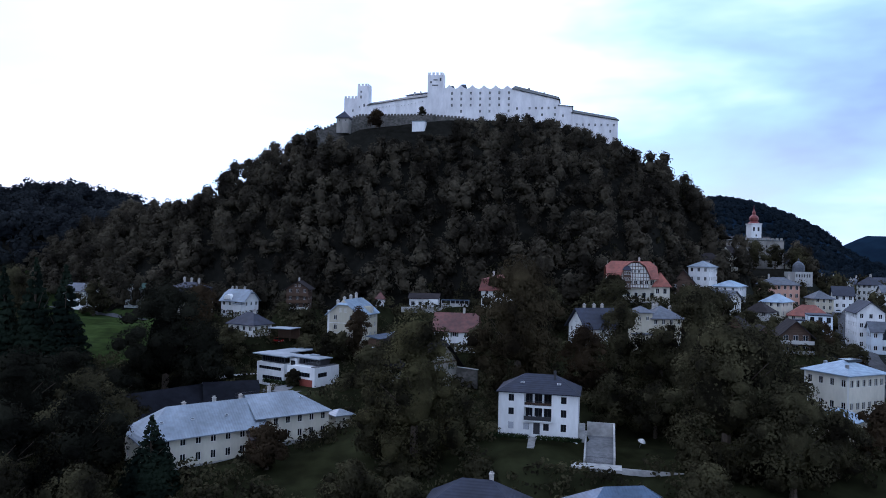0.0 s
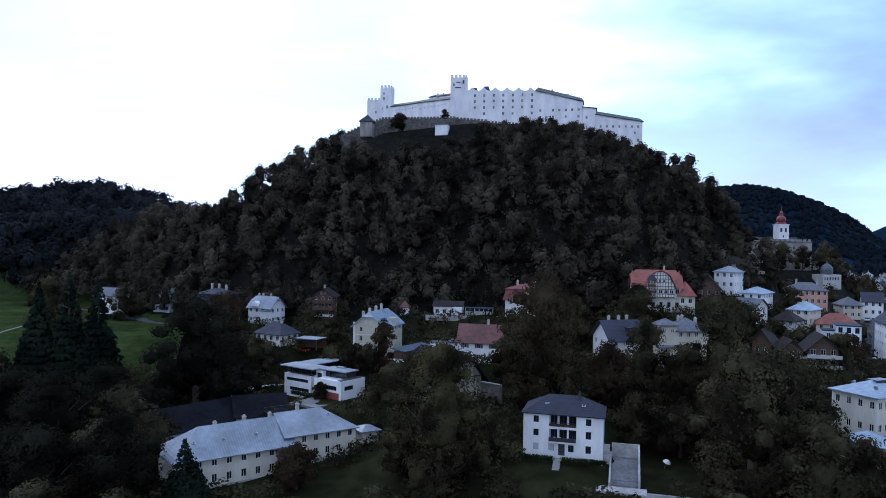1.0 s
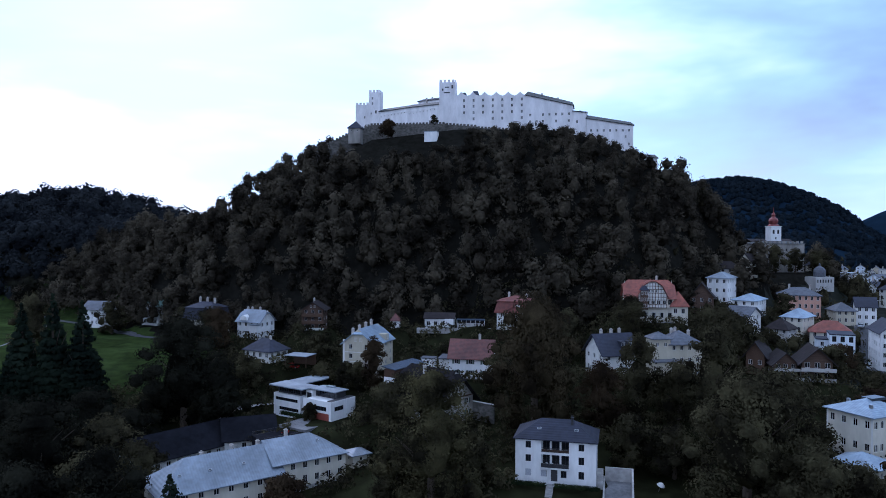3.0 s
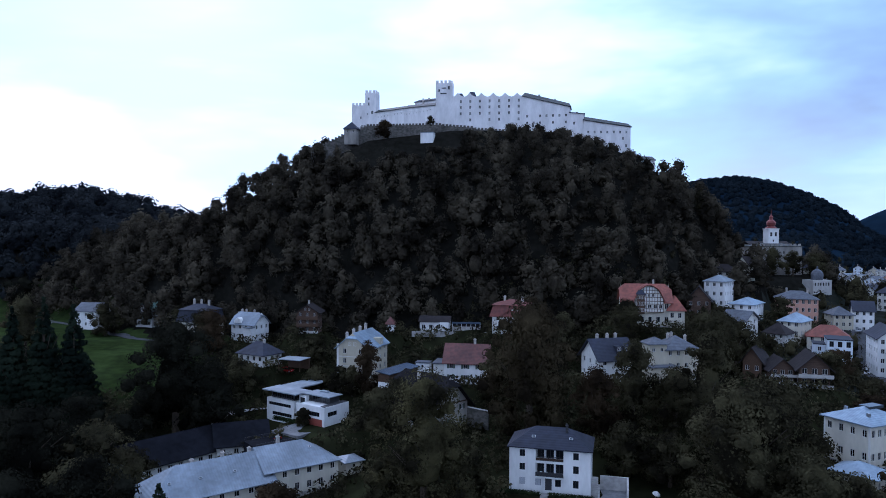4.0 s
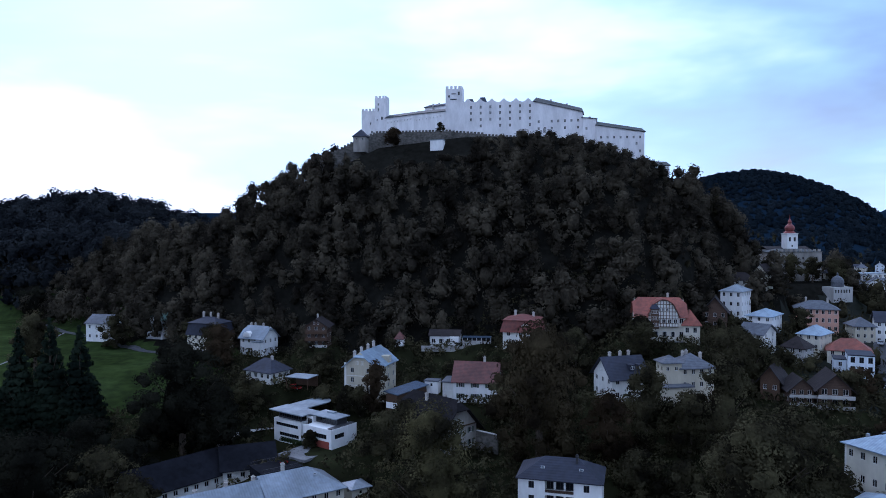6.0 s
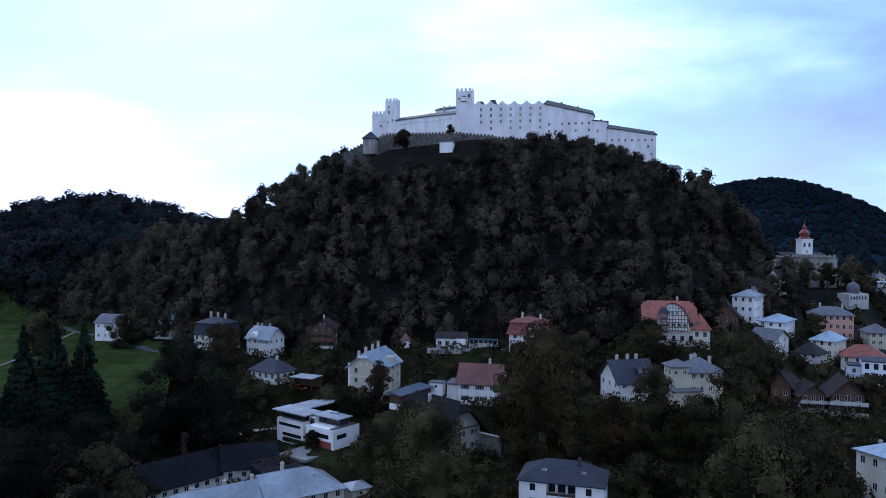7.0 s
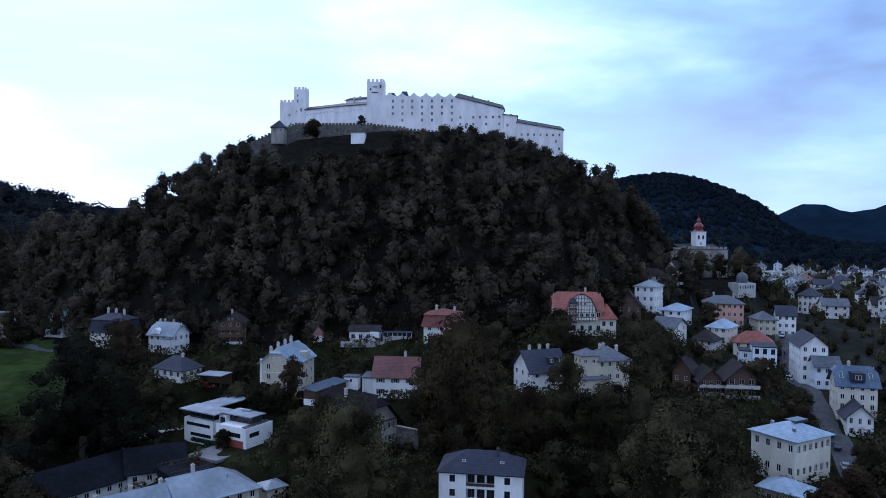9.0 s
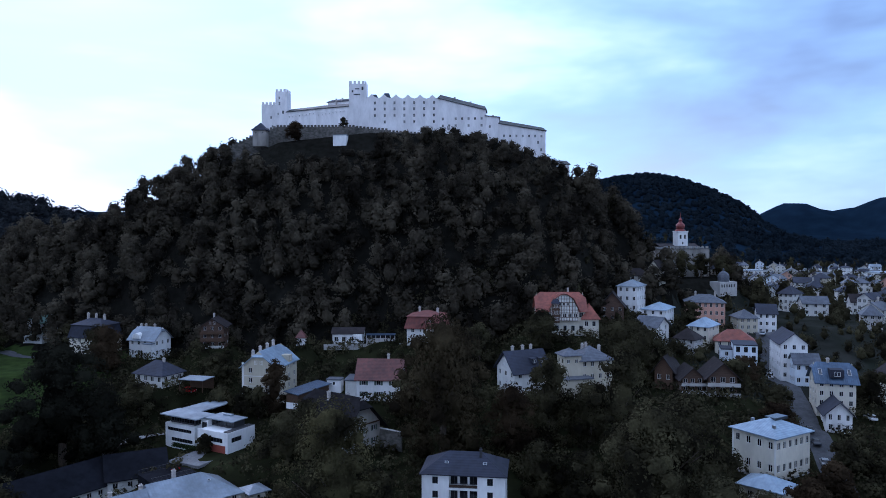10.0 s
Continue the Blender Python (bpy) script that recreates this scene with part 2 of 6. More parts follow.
# ---- mesh tools ----
def part(name, bm, mat, parent, label=""):
    """Links a bmesh, or a finished mesh, as one object under a thing or a part."""
    if isinstance(bm, bmesh.types.BMesh):
        me = bpy.data.meshes.new(name)
        bm.normal_update()
        bm.to_mesh(me)
        bm.free()
    else:
        me = bm
    if not me.materials:
        me.materials.append(mat)
    ob = new(name, me)
    ob.parent = parent
    return tagged(ob, label)


def thing(name, m, label, category, group="", kind=""):
    ob = new(name)
    ob.matrix_basis = m
    ob.empty_display_size = 0.5
    return tagged(ob, label, category, group, kind)


def box(bm, x0, x1, y0, y1, z0, z1, m=None):
    v = [bm.verts.new((x, y, z)) for z in (z0, z1) for x, y in ((x0, y0), (x1, y0), (x1, y1), (x0, y1))]
    for f in ((3, 2, 1, 0), (4, 5, 6, 7), (0, 1, 5, 4), (1, 2, 6, 5), (2, 3, 7, 6), (3, 0, 4, 7)):
        bm.faces.new([v[i] for i in f])
    if m is not None:
        bmesh.ops.transform(bm, matrix=m, verts=v)
    return v


def solid(bm, bottom, top):
    """A closed body between two rings of equal length (a ring may be given as loose points)."""
    a, b = [bm.verts.new(p) for p in bottom], [bm.verts.new(p) for p in top]
    bm.faces.new(a[::-1])
    bm.faces.new(b)
    n = len(a)
    for i in range(n):
        bm.faces.new((a[i], a[(i + 1) % n], b[(i + 1) % n], b[i]))


def lathe(bm, rings, sides=12, x=0.0, y=0.0):
    prev = None
    for r, z in rings:
        cur = [bm.verts.new((x + r * math.cos(2 * math.pi * i / sides), y + r * math.sin(2 * math.pi * i / sides), z)) for i in range(sides)]
        if prev:
            for i in range(sides):
                bm.faces.new((prev[i], prev[(i + 1) % sides], cur[(i + 1) % sides], cur[i]))
        else:
            bm.faces.new(cur[::-1])
        prev = cur
    bm.faces.new(prev)


def mesh_of(name, verts, quads, mat, normals=None):
    """A mesh from numpy arrays of corners and of four-cornered faces, with soft shading normals if given."""
    me = bpy.data.meshes.new(name)
    n = len(quads)
    me.vertices.add(len(verts))
    me.vertices.foreach_set("co", np.asarray(verts, np.float32).ravel())
    me.loops.add(4 * n)
    me.loops.foreach_set("vertex_index", np.asarray(quads, np.int32).ravel())
    me.polygons.add(n)
    me.polygons.foreach_set("loop_start", np.arange(0, 4 * n, 4, dtype=np.int32))
    me.materials.append(mat)
    me.update()
    me.validate()
    if normals is not None:
        me.normals_split_custom_set_from_vertices(np.asarray(normals, np.float32).tolist())
    return me


def wall_face(bm, width, z0, z1, holes, m, depth=0.18):
    """One wall face in its own x-z plane (outside is -y) with openings that have reveals."""
    us = sorted({0.0, width, *(round(v, 4) for h in holes for v in (h[0], h[0] + h[2]))})
    vs = sorted({z0, z1, *(round(v, 4) for h in holes for v in (h[1], h[1] + h[3]))})
    made = {}

    def vert(u, v, d=0.0):
        key = (round(u, 4), round(v, 4), d)
        if key not in made:
            made[key] = bm.verts.new(m @ Vector((u, d, v)))
        return made[key]

    for a, b in zip(us, us[1:]):
        for c, d in zip(vs, vs[1:]):
            um, vm = (a + b) / 2, (c + d) / 2
            if not any(h[0] < um < h[0] + h[2] and h[1] < vm < h[1] + h[3] for h in holes):
                bm.faces.new((vert(a, c), vert(b, c), vert(b, d), vert(a, d)))
    for u, v, w, h in holes:
        ring = [(u, v), (u + w, v), (u + w, v + h), (u, v + h)]
        for (a, b), (c, d) in zip(ring, ring[1:] + ring[:1]):
            bm.faces.new((vert(a, b), vert(a, b, depth), vert(c, d, depth), vert(c, d)))


WINDOW_MESHES = {}


def window(parent, m, w, h, style="frame_white", shutters=False, small=False):
    """A casement with its own frame, mullion, sill and pane, set in an opening; m puts its lower left corner."""
    key = (round(w, 2), round(h, 2), style)
    if key not in WINDOW_MESHES:
        bm = bmesh.new()
        t = 0.07 if h > 0.9 else 0.05
        lights = [(t, t, w - 2 * t, h - 2 * t)] if w <= 0.75 else [(t, t, w / 2 - 1.5 * t, h - 2 * t), (w / 2 + t / 2, t, w / 2 - 1.5 * t, h - 2 * t)]
        if w > 2.4:
            k = int(w / 1.1)
            lights = [(t + (w - t) * i / k, t, (w - t) / k - t, h - 2 * t) for i in range(k)]
        wall_face(bm, w, 0.0, h, lights, Matrix.Translation((0, 0.09, 0)), 0.07)
        fm = bpy.data.meshes.new("window")
        bm.to_mesh(fm)
        bm.free()
        fm.materials.append(M[style])
        both = bpy.data.meshes.new("window")
        bm = bmesh.new()
        bm.from_mesh(fm)
        n_frame = len(bm.faces)
        box(bm, 0, w, 0.165, 0.19, 0, h)
        bm.faces.ensure_lookup_table()
        for fc in bm.faces[n_frame:]:
            fc.material_index = 1
        bm.to_mesh(both)
        bm.free()
        both.materials.append(M[style])
        both.materials.append(M["glass"])
        bm = bmesh.new()
        box(bm, 0, w, 0.165, 0.19, 0, h)
        pm = bpy.data.meshes.new("pane")
        bm.to_mesh(pm)
        bm.free()
        pm.materials.append(M["glass"])
        bm = bmesh.new()
        box(bm, -w * 0.52, -0.02, -0.05, -0.01, 0, h)
        for k in range(1, 5):
            box(bm, -w * 0.48, -0.06, -0.065, -0.05, h * k / 5 - 0.03, h * k / 5 + 0.03)
        sm = bpy.data.meshes.new("shutter")
        bm.to_mesh(sm)
        bm.free()
        sm.materials.append(M["shutter"])
        WINDOW_MESHES[key] = (fm, pm, sm, both)
    fm, pm, sm, both = WINDOW_MESHES[key]
    ob = part("window", both if small else fm, None, parent)
    ob.matrix_local = m
    if small:
        return ob
    part("pane", pm, None, ob)
    if shutters:
        part("shutter", sm, None, ob)
        other = part("shutter", sm, None, ob)
        other.matrix_local = Matrix.Translation((w + w * 0.54, 0, 0))
    return ob


def spread(width, n, w):
    """Left edges of n openings of width w, evenly over a wall."""
    return [width * (i + 0.5) / n - w / 2 for i in range(n)]


def gable_walls(bm, w, d, h, rise, axis):
    if axis == "x":
        for x in (-w / 2, w / 2):
            bm.faces.new([bm.verts.new(p) for p in ((x, -d / 2, h), (x, d / 2, h), (x, 0, h + rise))])
    else:
        for y in (-d / 2, d / 2):
            bm.faces.new([bm.verts.new(p) for p in ((-w / 2, y, h), (w / 2, y, h), (0, y, h + rise))])


def roof_mesh(w, d, h, rise, kind, axis="x", over=0.6, thick=0.22, clip=0.35):
    """A roof over a w x d plan whose walls end at h; kind: hip, gable, halfhip, mansard, flat, pyramid."""
    bm = bmesh.new()
    if axis == "y":
        w, d = d, w
    a, b = w / 2 + over, d / 2 + over
    drop = over * rise / (d / 2)
    z = h - drop + 0.02
    if kind == "flat":
        box(bm, -a, a, -b, b, h + 0.01, h + 0.01 + thick + 0.1)
    elif kind in ("hip", "pyramid", "hip_west", "hip_east"):
        r = max(a - b, 0.05) if kind != "pyramid" else 0.05
        west, east = (-a if kind == "hip_east" else -r), (a if kind == "hip_west" else r)
        e = [(-a, -b, z), (a, -b, z), (a, b, z), (-a, b, z)]
        lo = [bm.verts.new((x, y, v - thick)) for x, y, v in e]
        up = [bm.verts.new(p) for p in e]
        r0, r1 = bm.verts.new((west, 0, h + rise)), bm.verts.new((east, 0, h + rise))
        bm.faces.new(lo[::-1])
        for i in range(4):
            bm.faces.new((lo[i], lo[(i + 1) % 4], up[(i + 1) % 4], up[i]))
        bm.faces.new((up[0], up[1], r1, r0))
        bm.faces.new((up[1], up[2], r1))
        bm.faces.new((up[2], up[3], r0, r1))
        bm.faces.new((up[3], up[0], r0))
    elif kind == "mansard":
        c, zc = 0.22 * d, h + rise * 0.62
        e = [(-a, -b, z), (a, -b, z), (a, b, z), (-a, b, z)]
        k = [(-a + c, -b + c, zc), (a - c, -b + c, zc), (a - c, b - c, zc), (-a + c, b - c, zc)]
        r = max(a - b, 0.1)
        k = [(-a + 1.0, -b + 1.0, zc), (a - 1.0, -b + 1.0, zc), (a - 1.0, b - 1.0, zc), (-a + 1.0, b - 1.0, zc)]
        kk = [(-a + 0.6, -b + 0.6, zc + 0.05), (a - 0.6, -b + 0.6, zc + 0.05), (a - 0.6, b - 0.6, zc + 0.05), (-a + 0.6, b - 0.6, zc + 0.05)]
        rings = [[bm.verts.new((x, y, v - s)) for x, y, v in q] for q, s in ((e, thick), (e, 0), (k, 0), (kk, 0), (kk, -0.15))]
        bm.faces.new(rings[0][::-1])
        for p, q in zip(rings, rings[1:]):
            for i in range(4):
                bm.faces.new((p[i], p[(i + 1) % 4], q[(i + 1) % 4], q[i]))
        up = rings[-1]
        r0, r1 = bm.verts.new((-r, 0, h + rise)), bm.verts.new((r, 0, h + rise))
        bm.faces.new((up[0], up[1], r1, r0))
        bm.faces.new((up[1], up[2], r1))
        bm.faces.new((up[2], up[3], r0, r1))
        bm.faces.new((up[3], up[0], r0))
    else:
        t = thick
        cz = rise * (1 - clip) if kind == "halfhip" else rise
        yb = b * (1 - (cz + drop) / (rise + drop)) if kind == "halfhip" else 0.0
        inn = a - (yb * 1.0 if kind == "halfhip" else 0.0)
        for s in (-1, 1):
            if kind == "gable":
                low = [(-a, s * b, z - t), (a, s * b, z - t), (a, 0, h + rise - t), (-a, 0, h + rise - t)]
                top = [(-a, s * b, z), (a, s * b, z), (a, 0, h + rise), (-a, 0, h + rise)]
            else:
                prof = [(-a, s * b, z), (a, s * b, z), (a, s * yb, h + cz), (inn, 0, h + rise), (-inn, 0, h + rise), (-a, s * yb, h + cz)]
                low, top = [(x, y, v - t) for x, y, v in prof], prof
            if s > 0:
                low, top = low[::-1], top[::-1]
            solid(bm, low, top)
        if kind == "halfhip":
            for s in (-1, 1):
                tri = [(s * a, -yb, h + cz), (s * a, yb, h + cz), (s * inn, 0, h + rise)]
                if s < 0:
                    tri = tri[::-1]
                solid(bm, [(x, y, v - t) for x, y, v in tri], tri)
    if axis == "y":
        bmesh.ops.rotate(bm, matrix=Matrix.Rotation(math.pi / 2, 3, "Z"), verts=bm.verts)
    bmesh.ops.recalc_face_normals(bm, faces=bm.faces)
    return bm


def chimney(parent, x, y, z0, z1, w=0.7, mat="brick"):
    bm = bmesh.new()
    box(bm, x - w / 2, x + w / 2, y - w / 2, y + w / 2, z0, z1)
    box(bm, x - w / 2 - 0.08, x + w / 2 + 0.08, y - w / 2 - 0.08, y + w / 2 + 0.08, z1, z1 + 0.14)
    for s in (-1, 1):
        box(bm, x + s * w * 0.2 - 0.1, x + s * w * 0.2 + 0.1, y - 0.1, y + 0.1, z1 + 0.14, z1 + 0.45)
    return part("chimney", bm, M[mat], parent, "plastered masonry chimney")


PADS = []


def house(name, x, y, z, w, d, h, rot, roof="hip", rise=3.5, axis="x", wall="white", cover="slate", label="", group="",
          rows=2, cols=(4, 3), size=(1.0, 1.4), style="frame_white", over=0.6, chimneys=(), shutters=False, attic=0, base=None, skip=(), pad=True, small=False):
    """A house on a w x d plan, front to its own -y, with walls pierced by windows, a roof and chimneys."""
    if pad:
        PADS.append((x, y, z, max(w, d) / 2 + 2))
    root = thing(name, pose(x, y, z, 0, 0, rot), label, "house", group)
    bm = bmesh.new()
    faces = [
        ("front", w, Matrix.Translation((-w / 2, -d / 2, 0)), cols[0]),
        ("right", d, Matrix.Translation((w / 2, -d / 2, 0)) @ Matrix.Rotation(math.pi / 2, 4, "Z"), cols[1]),
        ("back", w, Matrix.Translation((w / 2, d / 2, 0)) @ Matrix.Rotation(math.pi, 4, "Z"), 0),
        ("left", d, Matrix.Translation((-w / 2, d / 2, 0)) @ Matrix.Rotation(-math.pi / 2, 4, "Z"), cols[1]),
    ]
    storey = h / rows if rows else h
    spots = []
    for side, width, m, n in faces:
        holes = []
        for r in range(rows if n else 0):
            for c, u in enumerate(spread(width, n, size[0])):
                if (side, r, c) in skip:
                    continue
                holes.append((u, r * storey + max(storey * 0.56 - size[1] / 2, 0.3), *size))
        wall_face(bm, width, -4.0, h, holes, m)
        spots += [(m @ Matrix.Translation((u, 0, v)), ww, hh) for u, v, ww, hh in holes]
    if roof in ("gable", "halfhip"):
        gable_walls(bm, w, d, h, rise - 0.02, axis)
    wall_ob = part("wall", bm, M[wall], root)
    for m, ww, hh in spots:
        window(root, m, ww, hh, style, shutters, small)
    if attic and roof in ("gable", "halfhip"):
        for k in range(attic):
            u = (k - (attic - 1) / 2) * 1.7 - 0.45
            if axis == "y":
                window(root, Matrix.Translation((u, -d / 2 - 0.16, h + 0.35)), 0.9, 1.15, style)
            else:
                window(root, Matrix.Translation((w / 2 + 0.16, u, h + 0.35)) @ Matrix.Rotation(math.pi / 2, 4, "Z"), 0.9, 1.15, style)
                window(root, Matrix.Translation((-w / 2 - 0.16, -u, h + 0.35)) @ Matrix.Rotation(-math.pi / 2, 4, "Z"), 0.9, 1.15, style)
    roof_ob = part("roof", roof_mesh(w, d, h, rise, roof, axis, over), M[cover], root)
    for cx, cy, top in chimneys:
        chimney(roof_ob, cx, cy, h - 0.2, h + top)
    if base:
        bm = bmesh.new()
        for x0, x1, y0, y1 in ((-w / 2 - 0.06, w / 2 + 0.06, -d / 2 - 0.06, -d / 2 - 0.005), (w / 2 + 0.005, w / 2 + 0.06, -d / 2 - 0.06, d / 2), (-w / 2 - 0.06, -w / 2 - 0.005, -d / 2, d / 2)):
            box(bm, x0, x1, y0, y1, -1.0, 0.28)
        part("plinth", bm, M[base], root)
    return root


# ---- houses of the near quarter ----
def detail(root, name, boxes, mat, label=""):
    """A part made of plain bars and slabs: rows of x0, x1, y0, y1, z0, z1."""
    bm = bmesh.new()
    for b in boxes:
        box(bm, *b)
    return part(name, bm, M[mat], root, label)


def railing(root, x0, x1, y, z, height=0.95, mat="frame_dark", step=0.14):
    bars = [(x0, x1, y - 0.03, y + 0.03, z + height - 0.05, z + height), (x0, x1, y - 0.02, y + 0.02, z + 0.06, z + 0.1)]
    n = int((x1 - x0) / step)
    bars += [(x0 + (x1 - x0) * i / n - 0.012, x0 + (x1 - x0) * i / n + 0.012, y - 0.012, y + 0.012, z, z + height) for i in range(n + 1)]
    return detail(root, "railing", bars, mat)


def roof_window(root, m, w=0.8, h=1.1):
    bm = bmesh.new()
    box(bm, -w / 2, w / 2, -h / 2, h / 2, -0.05, 0.08)
    ob = part("roof_window", bm, M["metal"], root)
    ob.matrix_local = m
    bm = bmesh.new()
    box(bm, -w / 2 + 0.08, w / 2 - 0.08, -h / 2 + 0.08, h / 2 - 0.08, 0.084, 0.1)
    part("pane", bm, M["skyglass"], ob)


def slope(x, y, z, pitch, turn=0):
    return pose(x, y, z, pitch, 0, turn)


# the white villa with recessed balconies
WX, WY, WZ, WR = 22.3, 157.4, 4.6, -13
villa = thing("white_villa", pose(WX, WY, WZ, 0, 0, WR), "three-storey white plastered villa with stacked recessed balconies and slate hip roof", "house")
PADS.append((WX, WY + 1.5, WZ, 9.0))
PADS.append((35.0, 142.0, 1.4, 7))
PADS.append((19.5, 145.0, 2.2, 6))
PADS.append((46.0, 156.0, 1.2, 8))
VW, VD, VH = 17.0, 10.4, 9.2
bm = bmesh.new()
front = Matrix.Translation((-VW / 2, -VD / 2, 0))
holes = [(2.2, 6.9, 1.15, 1.45), (2.2, 4.0, 1.15, 1.45), (2.2, 0.95, 1.15, 1.45), (13.4, 6.9, 1.15, 1.45), (13.4, 4.0, 1.15, 1.6), (13.4, 0.95, 1.15, 1.6)]
bays = [(5.6, 6.2, 5.8, 2.75), (5.6, 3.1, 5.8, 2.6)]
low = [(5.5, 0.95, 1.2, 1.4), (7.6, 0.05, 1.4, 2.5), (9.7, 0.95, 1.2, 1.5)]
wall_face(bm, VW, -4, VH, holes + bays + low, front)
wall_face(bm, VD, -4, VH, [(2, 4.0, 1.1, 1.4), (6, 4.0, 1.1, 1.4), (2, 6.9, 1.1, 1.4), (6, 6.9, 1.1, 1.4)], Matrix.Translation((VW / 2, -VD / 2, 0)) @ Matrix.Rotation(math.pi / 2, 4, "Z"))
wall_face(bm, VW, -4, VH, [], Matrix.Translation((VW / 2, VD / 2, 0)) @ Matrix.Rotation(math.pi, 4, "Z"))
wall_face(bm, VD, -4, VH, [(3, 4.0, 1.1, 1.4), (8, 4.0, 1.1, 1.4), (3, 6.9, 1.1, 1.4)], Matrix.Translation((-VW / 2, VD / 2, 0)) @ Matrix.Rotation(-math.pi / 2, 4, "Z"))
part("wall", bm, M["white"], villa)
for u, v, w, h in holes + [low[0], low[2]]:
    window(villa, front @ Matrix.Translation((u, 0, v)), w, h, "frame_dark")
for y0 in (2, 6):
    for z0 in (4.0, 6.9):
        window(villa, Matrix.Translation((VW / 2, -VD / 2 + y0, z0)) @ Matrix.Rotation(math.pi / 2, 4, "Z"), 1.1, 1.4, "frame_dark")
for y0, z0 in ((3, 4.0), (8, 4.0), (3, 6.9)):
    window(villa, Matrix.Translation((-VW / 2, VD / 2 - y0, z0)) @ Matrix.Rotation(-math.pi / 2, 4, "Z"), 1.1, 1.4, "frame_dark")
detail(villa, "front_door", [(-0.9, 0.5, -VD / 2 + 0.15, -VD / 2 + 0.22, 0.05, 2.55)], "frame_dark", "dark front door")
for u in (2.2, 5.5):
    detail(villa, "closed_shutter", [(-VW / 2 + u + 0.03, -VW / 2 + u + 1.12, -VD / 2 + 0.02, -VD / 2 + 0.07, 0.98, 2.36)], "closedgrey", "closed grey roller shutter")
for k, z0 in enumerate((6.2, 3.1)):
    zt = z0 + (2.75, 2.6)[k]
    recess = part("loggia", bmesh.new(), M["white"], villa)
    bm = bmesh.new()
    x0, x1, yf, yb = -VW / 2 + 5.6, -VW / 2 + 11.4, -VD / 2 + 0.18, -VD / 2 + 1.9
    box(bm, x0, x1, yf, yb + 0.1, z0 - 0.12, z0)
    box(bm, x0, x1, yf, yb + 0.1, zt, zt + 0.1)
    box(bm, x0 - 0.15, x0, yf, yb + 0.1, z0, zt)
    box(bm, x1, x1 + 0.15, yf, yb + 0.1, z0, zt)
    wall_face(bm, 5.8, z0, zt, [(0.12, z0 + 0.05, 1.6, 2.35), (2.05, z0 + 0.05, 1.7, 2.35), (4.08, z0 + 0.05, 1.6, 2.35)], Matrix.Translation((x0, yb, 0)))
    bm.to_mesh(recess.data)
    bm.free()
    for u, w in ((0.12, 1.6), (2.05, 1.7), (4.08, 1.6)):
        window(villa, Matrix.Translation((x0 + u, yb, z0 + 0.05)), w, 2.35, "frame_dark")
    detail(villa, "column", [(x0 + 1.75, x0 + 2.0, yf + 0.05, yf + 0.3, z0, zt)], "white")
    detail(villa, "column", [(x1 - 2.0, x1 - 1.75, yf + 0.05, yf + 0.3, z0, zt)], "white")
railing(villa, -2.9, 2.9, -VD / 2 - 0.75, 3.12)
detail(villa, "balcony_slab", [(-3.0, 3.0, -VD / 2 - 0.85, -VD / 2 - 0.005, 2.9, 3.1)], "white")
railing(villa, -2.9, 2.9, -VD / 2 + 0.02, 6.2)
detail(villa, "balcony_screen", [(-2.9, 2.9, -VD / 2 - 0.71, -VD / 2 - 0.67, 3.2, 3.98)], "frame_dark", "dark balcony screen")
detail(villa, "loggia_screen", [(-2.88, 2.88, -VD / 2 + 0.06, -VD / 2 + 0.1, 6.3, 6.8)], "timber", "brown loggia screen")
roof = part("roof", roof_mesh(VW, VD, VH, 3.0, "hip", "x", 0.45), M["slate"], villa)
chimney(roof, 3.3, -1.2, VH + 1.5, VH + 3.7, 0.5, "frame_dark")
for rx in (-3.6, 4.3):
    roof_window(villa, slope(rx, -2.9, VH + 1.42, 30), 0.8, 0.6)
for bx in (-2.0, -0.9):
    detail(villa, "balcony_chair", [(bx, bx + 0.5, -VD / 2 - 0.5, -VD / 2, 3.5, 3.56), (bx, bx + 0.5, -VD / 2 - 0.05, -VD / 2, 3.56, 4.0), (bx, bx + 0.05, -VD / 2 - 0.5, -VD / 2, 3.1, 3.5), (bx + 0.45, bx + 0.5, -VD / 2 - 0.5, -VD / 2, 3.1, 3.5)], "frame_white")

# outside stair, driveway ramp and walls of the villa garden
stair = thing("garden_stair", pose(WX, WY, WZ, 0, 0, WR), "light stone garden stair leading to the villa door", "stair")
for k in range(11):
    detail(stair, "step", [(-1.7, -0.2, -VD / 2 - 1.2 - 0.42 * (k + 1), -VD / 2 - 1.2 - 0.42 * k, -0.18 * (k + 1) - 0.5, -0.18 * (k + 1) + 0.02)], "concrete")
drive = thing("driveway_walls", pose(WX, WY, WZ, 0, 0, WR), "pale concrete retaining walls and ramp beside the villa", "wall", kind="structure")
detail(drive, "retaining_wall", [(10.3, 16.2, 0.2, 0.6, -4.5, 2.3)], "concrete")
for x0, x1, back, front in ((15.8, 16.2, 2.3, -1.6), (9.95, 10.3, 0.4, -2.2)):
    bm = bmesh.new()
    solid(bm, [(x0, -12.4, -6), (x1, -12.4, -6), (x1, 0.2, -6), (x0, 0.2, -6)], [(x0, -12.4, front), (x1, -12.4, front), (x1, 0.2, back), (x0, 0.2, back)])
    part("retaining_wall", bm, M["concrete"], drive)
bm = bmesh.new()
solid(bm, [(10.3, -12.4, -6), (15.8, -12.4, -6), (15.8, 0.2, -6), (10.3, 0.2, -6)], [(10.3, -12.4, -3.0), (15.8, -12.4, -3.0), (15.8, 0.2, -0.6), (10.3, 0.2, -0.6)])
part("ramp", bm, M["drivepaving"], drive)
